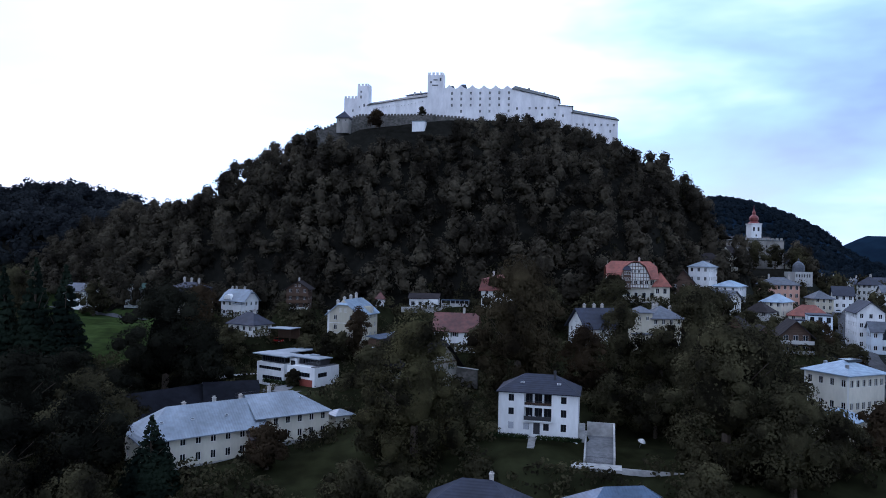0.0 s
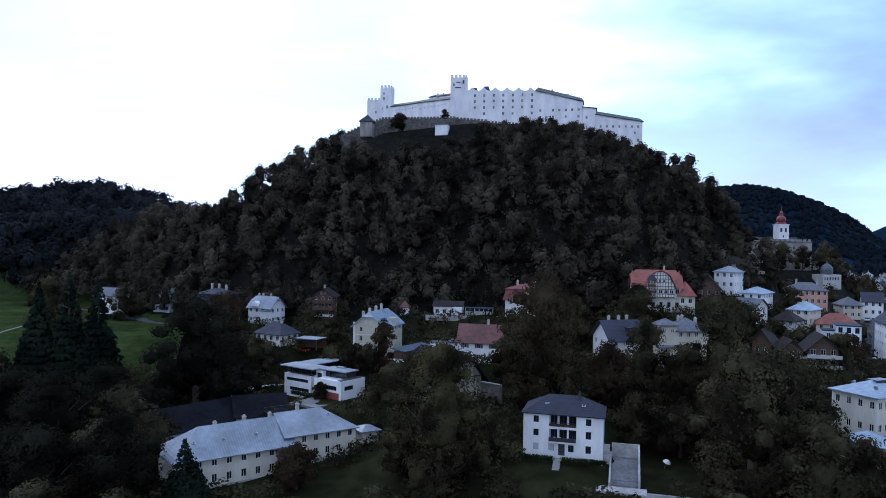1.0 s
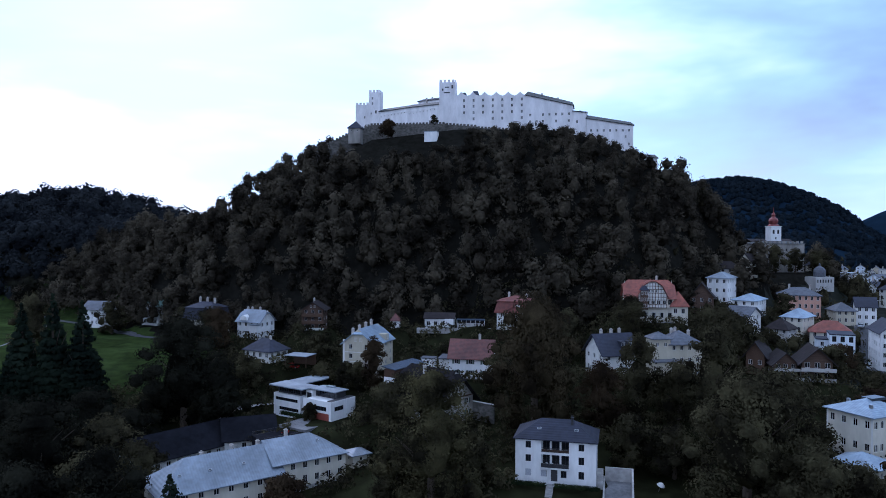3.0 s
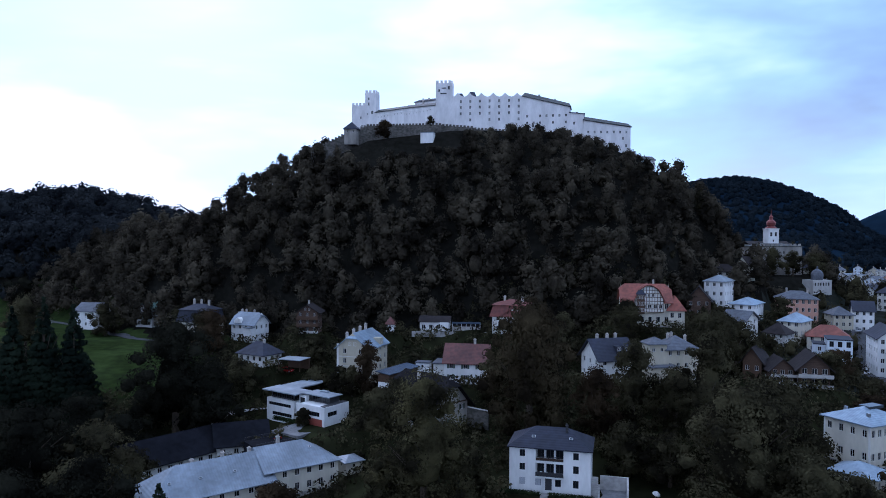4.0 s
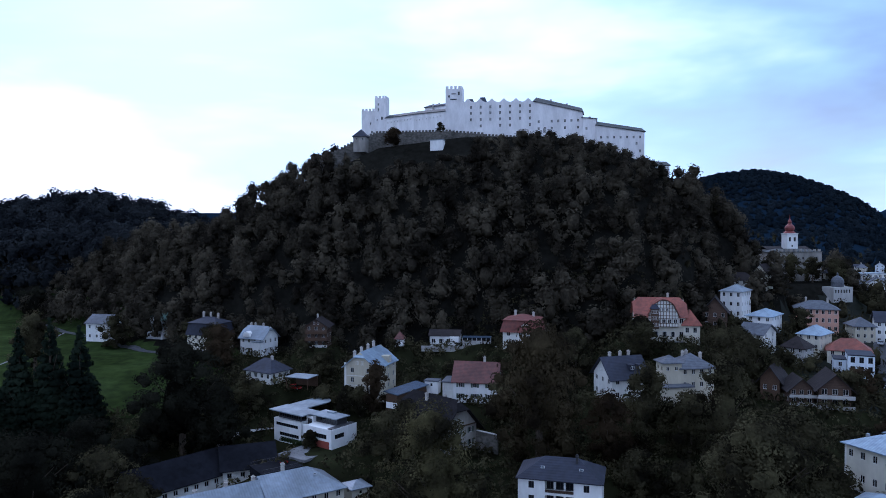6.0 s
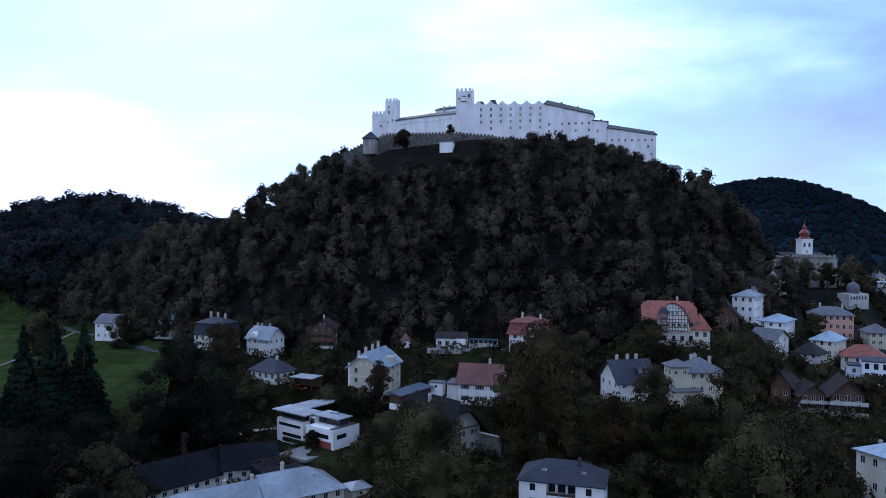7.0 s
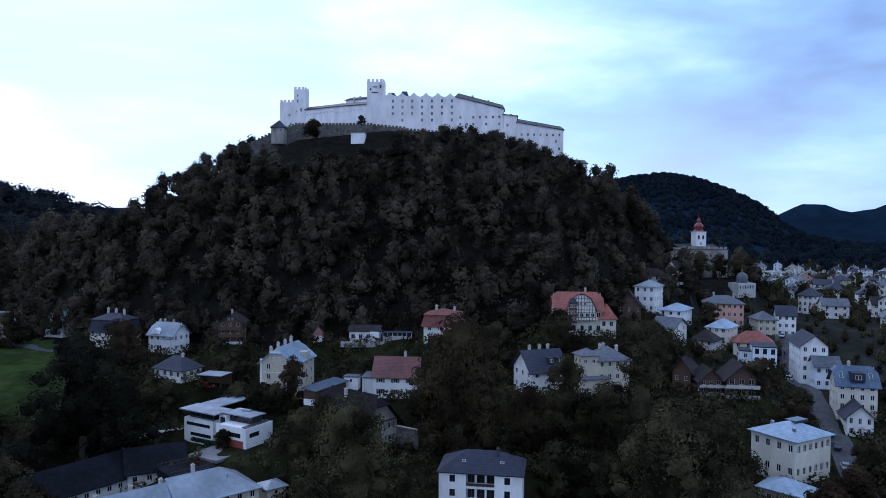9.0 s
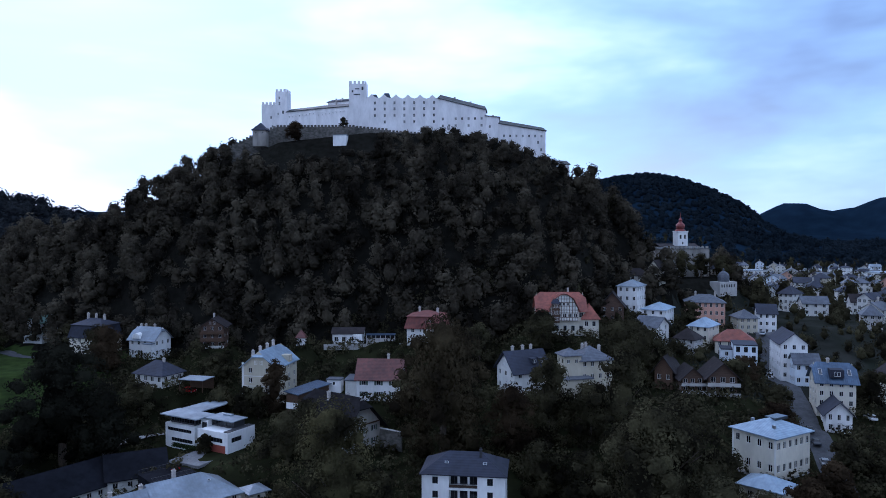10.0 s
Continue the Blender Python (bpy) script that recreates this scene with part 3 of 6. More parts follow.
side_stair = thing("side_stair", pose(WX, WY, WZ, 0, 0, WR), "concrete side stair along the villa wall", "stair")
for k in range(9):
    detail(side_stair, "step", [(8.55, 9.9, -4.0 + 0.5 * k, -3.5 + 0.5 * k, -1.2, -0.1 + 0.22 * (k + 1))], "concrete")
gate = thing("driveway_gate", pose(WX, WY, WZ, 0, 0, WR), "dark metal driveway gate with upright bars", "gate")
railing(gate, 10.4, 15.7, -12.2, -3.0, 1.2)
apron = thing("driveway_apron", pose(WX, WY, WZ, 0, 0, WR), "pale concrete apron before the driveway gate", "paving", kind="structure")
detail(apron, "paving", [(7.6, 17.4, -16.0, -12.45, -6, -3.05)], "concrete")
detail(apron, "kerb", [(17.42, 34.0, -16.2, -15.9, -6, -2.6)], "concrete")

# the long pale yellow farmstead with a tin roof, in two joined wings
long_a = house("long_house", -53.6, 157.4, -3.0, 26.0, 13.0, 7.0, 38, "hip_west", 4.8, "x", "cream", "tin", "long pale yellow plastered house with weathered tin hip roof", rows=2, cols=(8, 3), size=(1.15, 1.75), over=0.9, chimneys=((-2.5, 0.8, 5.0), (4.2, 0.6, 5.5), (10.4, 0.6, 5.4)), base="concrete")
long_b = house("long_house_wing", -37.4, 170.8, -1.2, 17.8, 13.0, 6.6, 36, "hip_east", 3.9, "x", "cream", "tin", "pale yellow plastered end wing with patched tin hip roof", rows=2, cols=(6, 4), size=(1.1, 1.65), over=0.7, chimneys=((-3, 1.4, 5.0),), base="concrete")
for lx in (-8.5, -2.0, 5.5):
    roof_window(long_a, slope(lx, -3.6, 9.3, 34), 0.7, 0.5)
roof_window(long_b, slope(3.2, -2.8, 9.3, 34), 0.6, 0.5)
detail(long_a, "porch", [(9.4, 12.6, -9.0, -6.56, -2, 4.2)], "timber")
bm = bmesh.new()
solid(bm, [(8.8, -9.6, 4.2), (13.2, -9.6, 4.2), (13.2, -6.6, 5.6), (8.8, -6.6, 5.6)], [(8.8, -9.6, 4.4), (13.2, -9.6, 4.4), (13.2, -6.6, 5.8), (8.8, -6.6, 5.8)])
part("porch_roof", bm, M["brownroof"], long_a)
porch = house("lean_to_annex", -25.0, 179.5, -0.4, 4.6, 5.0, 3.0, 36, "hip", 0.9, "x", "cream", "tin", "small cream lean-to annex with tin roof", rows=1, cols=(1, 1), size=(0.7, 0.8))

# the long dark barn behind it
barn = house("dark_barn", -74.2, 187.5, -3.3, 25.5, 14.0, 4.4, 51, "gable", 4.6, "x", "offwhite", "asphaltroof", "long low barn with black tarred roof and pale walls", rows=1, cols=(9, 3), size=(1.2, 1.3), over=0.8)
barn_b = house("dark_barn", -58.0, 198.4, -2.2, 13.5, 13.0, 4.4, 22, "gable", 4.3, "x", "offwhite", "asphaltroof", "shorter barn with black tarred roof joined at an angle", rows=1, cols=(4, 3), size=(1.2, 1.3), over=0.8)
bm = bmesh.new()
solid(bm, [(13.2, -7.9, 4.06), (13.5, -7.9, 4.06), (13.5, -0.05, 9.04), (13.2, -0.05, 9.04)], [(13.2, -7.9, 4.3), (13.5, -7.9, 4.3), (13.5, -0.05, 9.28), (13.2, -0.05, 9.28)])
part("roof_flashing", bm, M["metal"], barn, "pale metal flashing along the roof edge")
terrace = thing("roof_terrace", pose(-46.5, 186.0, 4.4, 0, 0, 38), "dark flat roof terrace with railing above the barn end", "terrace")
detail(terrace, "deck", [(-5.5, 5.5, -4.0, 4.0, -3.0, 0.2)], "asphaltroof")
railing(terrace, -5.4, 5.4, -3.9, 0.2, 1.0, "frame_dark", 0.3)
railing(terrace, -5.4, 5.4, 3.9, 0.2, 1.0, "frame_dark", 0.3)
lounger = thing("red_lounger", pose(-45.0, 187.5, 4.6, 0, 0, 20), "red garden lounger on the roof terrace", "lounger")
detail(lounger, "seat", [(-1.0, 0.5, -0.35, 0.35, 0.28, 0.4)], "redpaint")
detail(lounger, "backrest", [(0.5, 1.0, -0.35, 0.35, 0.4, 0.85)], "redpaint")
for lx in (-0.9, 0.4):
    for ly in (-0.3, 0.25):
        detail(lounger, "leg", [(lx, lx + 0.05, ly, ly + 0.05, 0, 0.28)], "metal")

# the modern white house with two wings
MX, MY, MZ = -41.5, 209.6, 5.2
PADS.append((MX, MY, MZ + 0.3, 16))
modern = thing("modern_house", pose(MX, MY, MZ, 0, 0, -33), "modern white cubic house with ribbon windows and pale flat roof", "house")


def block(root, x0, x1, y0, y1, z0, z1, holes_front, holes_right, mat="white"):
    bm = bmesh.new()
    wall_face(bm, x1 - x0, z0, z1, holes_front, Matrix.Translation((x0, y0, 0)))
    wall_face(bm, y1 - y0, z0, z1, holes_right, Matrix.Translation((x1, y0, 0)) @ Matrix.Rotation(math.pi / 2, 4, "Z"))
    wall_face(bm, x1 - x0, z0, z1, [], Matrix.Translation((x1, y1, 0)) @ Matrix.Rotation(math.pi, 4, "Z"))
    wall_face(bm, y1 - y0, z0, z1, [], Matrix.Translation((x0, y1, 0)) @ Matrix.Rotation(-math.pi / 2, 4, "Z"))
    bm.faces.new([bm.verts.new(p) for p in ((x0, y0, z1), (x1, y0, z1), (x1, y1, z1), (x0, y1, z1))])
    ob = part("wall", bm, M[mat], root)
    for u, v, w, h in holes_front:
        window(root, Matrix.Translation((x0 + u, y0, v)), w, h, "frame_dark")
    for u, v, w, h in holes_right:
        window(root, Matrix.Translation((x1, y0 + u, v)) @ Matrix.Rotation(math.pi / 2, 4, "Z"), w, h, "frame_dark")
    return ob


modern.matrix_basis = pose(MX, MY, MZ, 0, 0, -34) @ Matrix.Scale(0.9, 4)
block(modern, -13.0, -0.5, -6.0, 5.0, -4, 5.6, [(1.0, 3.4, 10.2, 1.0), (2.6, 0.3, 9.0, 1.1)], [])
block(modern, -12.0, -1.5, -4.8, 0.4, 5.6, 8.0, [(0.3, 5.9, 9.9, 1.7)], [(0.3, 5.9, 4.4, 1.7)], "frame_dark")
block(modern, -0.5, 2.4, -3.5, 5.0, -4, 7.6, [(0.4, 0.4, 2.1, 6.4)], [])
block(modern, 2.4, 14.5, -7.5, 3.5, -4, 5.7, [(2.8, 3.0, 7.2, 1.35), (0.6, 0.1, 1.6, 2.2)], [(1.5, 3.0, 4.0, 1.35)])
block(modern, 2.4, 11.6, -2.0, 2.2, 5.7, 7.9, [(0.4, 6.0, 8.8, 1.6)], [], "frame_dark")
detail(modern, "roof", [(-14.2, 1.2, -7.0, 0.6, 8.02, 8.35)], "membrane")
detail(modern, "roof", [(1.21, 12.6, -3.6, 2.6, 8.02, 8.3)], "membrane")
bm = bmesh.new()
curve = [(-13.4, 0.61), (-5.0, 0.61)] + [(-9.2 + 4.2 * math.cos(radians(a)), 10.0 + 4.2 * math.sin(radians(a))) for a in range(0, 181, 15)]
solid(bm, [(x, y, 8.02) for x, y in curve], [(x, y, 8.35) for x, y in curve])
part("canopy_roof", bm, M["membrane"], modern)
detail(modern, "garage_door", [(6.0, 13.5, -7.56, -7.5, 0.1, 2.3)], "garage", "rust red wide garage door")
detail(modern, "roof_hatch", [(4.5, 7.5, 0.6, 2.0, 8.3, 8.75)], "membrane")
detail(modern, "planter", [(12.2, 14.3, -6.8, 3.2, 5.7, 6.2)], "frame_dark")
detail(modern, "parapet", [(2.4, 14.5, -7.5, -7.3, 5.7, 6.1), (14.3, 14.5, -7.3, 3.5, 5.7, 6.1)], "white")
forecourt = thing("forecourt", pose(MX, MY, MZ, 0, 0, -33), "grey paved forecourt before the garage", "paving", kind="structure")
detail(forecourt, "paving", [(3.0, 13.0, -17.0, -7.0, -0.6, 0.08)], "drivepaving")

# houses along the foot of the hill
house("bungalow", -64.2, 240.5, 14.8, 11.6, 8.4, 4.3, -31, "hip", 3.2, "x", "offwhite", "slate", "low off-white bungalow with dark slate hip roof", rows=1, cols=(4, 3), size=(1.2, 1.5), over=0.8, chimneys=((2, 0, 3.8),))
carport = thing("carport", pose(-50.8, 232.0, 15.2, 0, 0, -20), "open carport with pale flat roof on posts", "carport")
detail(carport, "roof", [(-4.2, 4.2, -3.2, 3.2, 2.75, 2.95)], "membrane")
for px in (-4.0, 3.8):
    for py in (-2.9, 2.7):
        detail(carport, "post", [(px, px + 0.2, py, py + 0.2, -0.8, 2.75)], "timber")
detail(carport, "back_wall", [(-4.0, 4.0, 2.95, 3.1, -0.8, 2.75)], "timber")

h7 = house("gabled_villa", -77.8, 276.0, 17.6, 12.6, 9.6, 7.6, -24, "halfhip", 4.4, "x", "white", "tin", "white villa with grey half-hipped roof and wavy dormer gable", rows=2, cols=(4, 3), size=(1.1, 1.6), over=0.8, chimneys=((-4.6, 0.4, 5.2), (-2.4, 0.6, 5.2), (2.0, 0.6, 5.2)), attic=2)
detail(h7, "bay", [(2.2, 6.2, -6.8, -4.8, -1, 5.8)], "white")
detail(h7, "bay_roof", [(1.9, 6.5, -7.1, -4.6, 5.8, 6.2)], "tin")
bm = bmesh.new()
solid(bm, [(-4.6, -5.2, 7.6), (-0.6, -5.2, 7.6), (-1.2, -5.2, 9.2), (-2.6, -5.2, 9.9), (-4.0, -5.2, 9.2)], [(-4.6, -1.5, 7.6), (-0.6, -1.5, 7.6), (-1.2, -1.5, 9.2), (-2.6, -1.5, 9.9), (-4.0, -1.5, 9.2)])
part("dormer", bm, M["white"], h7)
for k in range(3):
    window(h7, Matrix.Translation((-3.8 + k * 0.9, -5.36, 7.8)), 0.7, 1.1)
for k in range(3):
    for z0 in (0.9, 3.9):
        window(h7, Matrix.Translation((2.4 + k * 1.25, -6.96, z0)), 1.0, 1.5)
h7.matrix_basis = h7.matrix_basis @ Matrix.Scale(0.88, 4)

house("mansard_house", -101.5, 288.6, 17.2, 14.6, 10.0, 6.6, -20, "mansard", 6.2, "x", "cream", "slate", "cream house under a dark mansard roof with three chimneys", rows=2, cols=(5, 3), size=(1.1, 1.6), over=0.5, chimneys=((-3.5, 0.5, 7.8), (0, 0.6, 7.6), (3.6, 0.6, 7.4)))
h9 = house("white_gable_house", -133.6, 318.5, 17.2, 8.8, 11.9, 8.4, -18, "gable", 2.1, "y", "white", "greentin", "narrow white house with shallow green roof and gable front", rows=3, cols=(3, 3), size=(1.1, 1.4), over=0.7, chimneys=((2.6, 2, 3.6),))
detail(h9, "balcony", [(-1.8, 1.8, -7.2, -6.0, 5.9, 6.1), (-1.8, 1.8, -7.2, -7.1, 6.1, 7.0)], "grey")
house("white_gable_house", -160.5, 318.0, 16.0, 10.5, 10.0, 8.2, -10, "gable", 3.2, "x", "white", "greyroof", "white house half hidden behind a garden tree", rows=2, cols=(3, 2))

h10 = house("timber_chalet", -53.4, 269.5, 21.6, 9.4, 8.6, 9.6, -2, "gable", 3.0, "y", "brownwall", "brownroof", "brown timber chalet with two balcony storeys and gable front", rows=3, cols=(3, 2), size=(1.2, 1.4), over=1.3, chimneys=((-0.8, 2, 4.0),), attic=2)
for z0 in (3.0, 6.0):
    detail(h10, "balcony", [(-4.8, 4.8, -5.6, -4.35, z0 - 0.15, z0), (-4.8, 4.8, -5.65, -5.55, z0, z0 + 0.95)], "timber")
    for px in (-4.7, -1.6, 1.5, 4.5):
        detail(h10, "balcony_post", [(px, px + 0.16, -5.6, -5.44, z0 + 0.95, z0 + 2.9)], "timber")
detail(h10, "ground_wall", [(-4.76, 4.76, -4.36, -4.305, -1.5, 0.9)], "offwhite")
h10.matrix_basis = h10.matrix_basis @ Matrix.Scale(0.84, 4)

h11 = house("yellow_villa", -27.3, 222.5, 15.9, 10.2, 15.0, 8.6, -17, "halfhip", 4.2, "y", "yellow", "bluetin", "pale yellow villa with blue-grey half-hipped tin roof and quoins", rows=3, cols=(2, 4), size=(1.05, 1.5), over=0.7, chimneys=((-3.4, -4, 3.6), (-2.6, -1, 4.4), (-1.6, 1.5, 4.9), (-0.6, 3.5, 5.6)), attic=2)
for qx in (-5.1, 4.5):
    detail(h11, "quoin", [(qx - 0.03, qx + 0.63, -7.55, -7.503, -1, 9.5)], "offwhite")
for z0 in (2.75, 5.6):
    detail(h11, "string_course", [(-4.45, 4.45, -7.56, -7.503, z0, z0 + 0.2)], "offwhite")
detail(h11, "dormer", [(3.0, 5.4, 1.0, 3.4, 8.2, 10.4)], "yellow")
window(h11, Matrix.Translation((5.56, 1.7, 8.8)) @ Matrix.Rotation(math.pi / 2, 4, "Z"), 1.0, 1.3)

shed = thing("blue_roofed_shed", pose(-15.6, 215.0, 14.8, 0, 0, 60), "long low garden shed with blue sheet-metal roof", "shed")
PADS.append((-15.6, 215.0, 14.2, 8))
detail(shed, "wall", [(-7.6, 7.6, -1.9, 1.9, -2, 3.0)], "timber")
bm = bmesh.new()
solid(bm, [(-8.2, -2.5, 3.0), (8.2, -2.5, 3.0), (8.2, 2.5, 3.6), (-8.2, 2.5, 3.6)], [(-8.2, -2.5, 3.2), (8.2, -2.5, 3.2), (8.2, 2.5, 3.8), (-8.2, 2.5, 3.8)])
part("roof", bm, M["bluepanel"], shed)
detail(shed, "end_wall", [(-7.72, -7.61, -1.9, 1.9, -1.0, 0.7)], "white", "white rendered end wall")

h13 = house("dark_roofed_house", -6.4, 194.6, 7.8, 13.0, 18.0, 6.4, 46, "halfhip", 7.0, "y", "oldplaster", "blackroof", "house with broad blackened roof and pale half-hipped gable end", rows=2, cols=(3, 4), size=(1.1, 1.4), over=1.6, chimneys=((-1.4, 1.5, 7.2), (1.0, -3.0, 7.0)), attic=2, shutters=True)
detail(h13, "gable_board", [(-6.2, 6.2, -9.2, -9.02, 6.3, 6.6)], "timber")

h14 = house("red_roofed_house", 5.2, 221.0, 13.6, 13.0, 9.5, 6.6, -10, "gable", 4.8, "x", "white", "darkred", "white house with dark red tiled roof and green shutters", rows=2, cols=(3, 2), size=(1.2, 1.4), over=0.6, shutters=True, chimneys=((2.2, 0.2, 6.0),))
detail(h14, "veranda", [(-9.8, -6.6, -4.6, 3.0, -2, 5.6)], "offwhite")
detail(h14, "veranda_roof", [(-10.1, -6.5, -4.9, 3.3, 5.6, 6.0)], "greyroof")
for k in range(2):
    window(h14, Matrix.Translation((-9.5 + 1.4 * k, -4.76, 3.2)), 1.2, 1.4)

house("garden_annex", -8.4, 222.6, 16.6, 4.2, 3.2, 2.2, -12, "flat", 0.2, "x", "white", "greyroof", "low white garden annex beside the shed", rows=1, cols=(1, 1), size=(0.7, 0.9), over=0.2)
garden_wall = thing("garden_wall", pose(7.3, 188.0, 12.0, 0, 0, -38), "rough stone garden wall with pale coping", "wall", kind="structure")
detail(garden_wall, "wall", [(-3.4, 3.4, -0.2, 0.2, -4.0, 0.9)], "stone")
detail(garden_wall, "coping", [(-3.5, 3.5, -0.35, 0.35, 0.904, 1.05)], "concrete")

h15 = house("cottage", -5.8, 262.0, 22.4, 10.6, 6.0, 4.8, -6, "gable", 1.6, "x", "white", "brownroof", "small low cottage with pale walls below the woods", rows=1, cols=(4, 2), size=(1.3, 1.5), over=0.5)
detail(h15, "bay", [(2.0, 5.2, -4.0, -3.0, -1, 4.4)], "white")
house("garden_hut", -21.4, 253.0, 24.6, 3.0, 3.0, 2.8, -5, "pyramid", 2.0, "x", "white", "darkred", "tiny white garden hut with red pointed roof", rows=1, cols=(1, 1), size=(0.6, 0.7), over=0.35)
green_house = thing("greenhouse", pose(5.4, 258.5, 24.6, 0, 0, -4), "low long greenhouse with blue frame and glazed sides", "greenhouse")
PADS.append((5.4, 258.5, 24.6, 7))
detail(green_house, "base", [(-5.0, 5.0, -1.6, 1.6, -1.5, 0.9)], "concrete")
detail(green_house, "glazing", [(-4.9, 4.9, -1.5, 1.5, 0.9, 1.9)], "glass")
detail(green_house, "roof", [(-5.1, 5.1, -1.7, 1.7, 1.9, 2.15)], "bluepanel")
for k in range(7):
    detail(green_house, "mullion", [(-5.0 + k * 1.65, -4.85 + k * 1.65, -1.56, -1.5, 0.9, 1.9)], "frame_white")
terrace_wall = thing("terrace_wall", pose(-2, 253.5, 23.4, 0, 0, -3), "low pale garden terrace wall under the cottage", "wall", kind="structure")
detail(terrace_wall, "wall", [(-12, 16, -0.2, 0.2, -1.2, 0.75)], "concrete")

h16 = house("red_roofed_villa", 20.6, 244.0, 25.6, 11.6, 10.5, 6.4, -14, "mansard", 4.6, "x", "offwhite", "midred", "small pale villa with weathered red mansard roof and front gable", rows=2, cols=(3, 3), size=(1.1, 1.5), over=0.8, chimneys=((-2.6, 0.6, 5.4), (3.4, 0.6, 5.0)))
bm = bmesh.new()
solid(bm, [(-1.6, -5.5, 6.5), (4.8, -5.5, 6.5), (1.6, -5.5, 8.6)], [(-1.6, -0.5, 6.5), (4.8, -0.5, 6.5), (1.6, -0.5, 8.6)])
part("gable", bm, M["offwhite"], h16)
for s in (-1, 1):
    bm = bmesh.new()
    a = [(1.6, -6.0, 8.75), (1.6 + s * 3.7, -6.0, 6.3), (1.6 + s * 3.7, -0.4, 6.3), (1.6, -0.4, 8.75)]
    solid(bm, a, [(x, y, z + 0.2) for x, y, z in a])
    part("gable_roof", bm, M["midred"], h16)
for k in range(2):
    window(h16, Matrix.Translation((0.4 + k * 1.4, -5.66, 6.7)), 0.9, 1.1)

# the large half-timbered house with the red roof
h17 = house("half_timbered_house", 65.0, 243.5, 28.4, 18.0, 13.0, 10.0, -8, "halfhip", 6.0, "x", "cream", "redtile", "large half-timbered house with bright red hipped roof", rows=2, cols=(6, 3), size=(1.5, 2.0), over=0.9, chimneys=((3.5, 1.5, 7.2),), base="concrete")
GX = 0.9
prof = [(-5.4, 9.9), (5.4, 9.9), (3.3, 14.0), (1.4, 15.3), (-1.4, 15.3), (-3.3, 14.0)]
bm = bmesh.new()
solid(bm, [(GX + u, -7.6, z) for u, z in prof], [(GX + u, 0, z) for u, z in prof])
part("gable", bm, M["offwhite"], h17)
detail(h17, "jetty", [(GX - 5.4, GX + 5.4, -7.6, -6.5, 5.6, 9.9)], "offwhite")
for s in (-1, 1):
    bm = bmesh.new()
    a = [(GX, -8.3, 15.9), (GX + s * 1.5, -8.3, 15.5), (GX + s * 3.6, -8.3, 14.1), (GX + s * 5.9, -8.3, 9.5), (GX + s * 5.9, -0.2, 9.5), (GX + s * 3.6, -0.2, 14.1), (GX + s * 1.5, -0.2, 15.5), (GX, -0.2, 15.9)]
    solid(bm, a, [(x, y, z + 0.22) for x, y, z in a])
    part("gable_roof", bm, M["redtile"], h17)
for k in range(11):
    u = -5.3 + k * 1.04
    detail(h17, "timber_post", [(GX + u, GX + u + 0.2, -7.66, -7.605, 5.6, 9.9 + max(0, min(5.3, (5.4 - abs(u + 0.1)) * 1.95)))], "timber")
for z0 in (5.6, 6.8, 8.6, 9.7, 11.2, 12.6, 13.9):
    hw = 5.4 if z0 < 9.9 else 5.4 - (z0 - 9.9) * 0.52
    detail(h17, "timber_rail", [(GX - hw, GX + hw, -7.68, -7.61, z0, z0 + 0.22)], "timber")
for k in range(5):
    window(h17, Matrix.Translation((GX - 4.6 + k * 2.06, -7.78, 7.1)), 1.3, 1.4)
for k in range(3):
    window(h17, Matrix.Translation((GX - 1.9 + k * 1.4, -7.78, 11.5)), 0.9, 1.1)
detail(h17, "bay_turret", [(GX - 4.6, GX - 1.8, -8.8, -7.7, 5.0, 12.4)], "brownwall")
for z0 in (5.2, 7.6, 10.0):
    detail(h17, "turret_band", [(GX - 4.66, GX - 1.74, -8.86, -8.805, z0, z0 + 0.4)], "timber")
    for k in range(3):
        window(h17, Matrix.Translation((GX - 4.4 + k * 0.86, -8.96, z0 + 0.7)), 0.66, 1.3)
bm = bmesh.new()
solid(bm, [(GX - 5.0, -9.2, 12.4), (GX - 1.4, -9.2, 12.4), (GX - 1.4, -6.5, 12.4), (GX - 5.0, -6.5, 12.4)], [(GX - 3.8, -8.0, 14.2), (GX - 2.6, -8.0, 14.2), (GX - 2.6, -7.0, 14.2), (GX - 3.8, -7.0, 14.2)])
part("turret_roof", bm, M["slate"], h17)
for k in range(3):
    window(h17, Matrix.Translation((GX - 4.2 + k * 3.1, -6.66, 1.2)), 2.2, 2.6)
# a lower wing with its own red roof
bm = bmesh.new()
wall_face(bm, 6.0, -4, 7.4, [(0.8, 3.6, 1.3, 1.9), (3.6, 3.6, 1.3, 1.9)], Matrix.Translation((8.0, -7.2, 0)))
wall_face(bm, 9.0, -4, 7.4, [(1.5, 3.6, 1.3, 1.9), (5.5, 3.6, 1.3, 1.9)], Matrix.Translation((14.0, -7.2, 0)) @ Matrix.Rotation(math.pi / 2, 4, "Z"))
part("wing_wall", bm, M["cream"], h17)
for u in (0.8, 3.6):
    window(h17, Matrix.Translation((8.0 + u, -7.2, 3.6)), 1.3, 1.9)
for u in (1.5, 5.5):
    window(h17, Matrix.Translation((14.0, -7.2 + u, 3.6)) @ Matrix.Rotation(math.pi / 2, 4, "Z"), 1.3, 1.9)
bm = roof_mesh(6.0, 9.0, 7.4, 4.4, "hip", "y", 0.7)
bmesh.ops.translate(bm, vec=(11.0, -2.7, 0), verts=bm.verts)
part("wing_roof", bm, M["redtile"], h17)
h17.matrix_basis = h17.matrix_basis @ Matrix.Scale(0.86, 4)

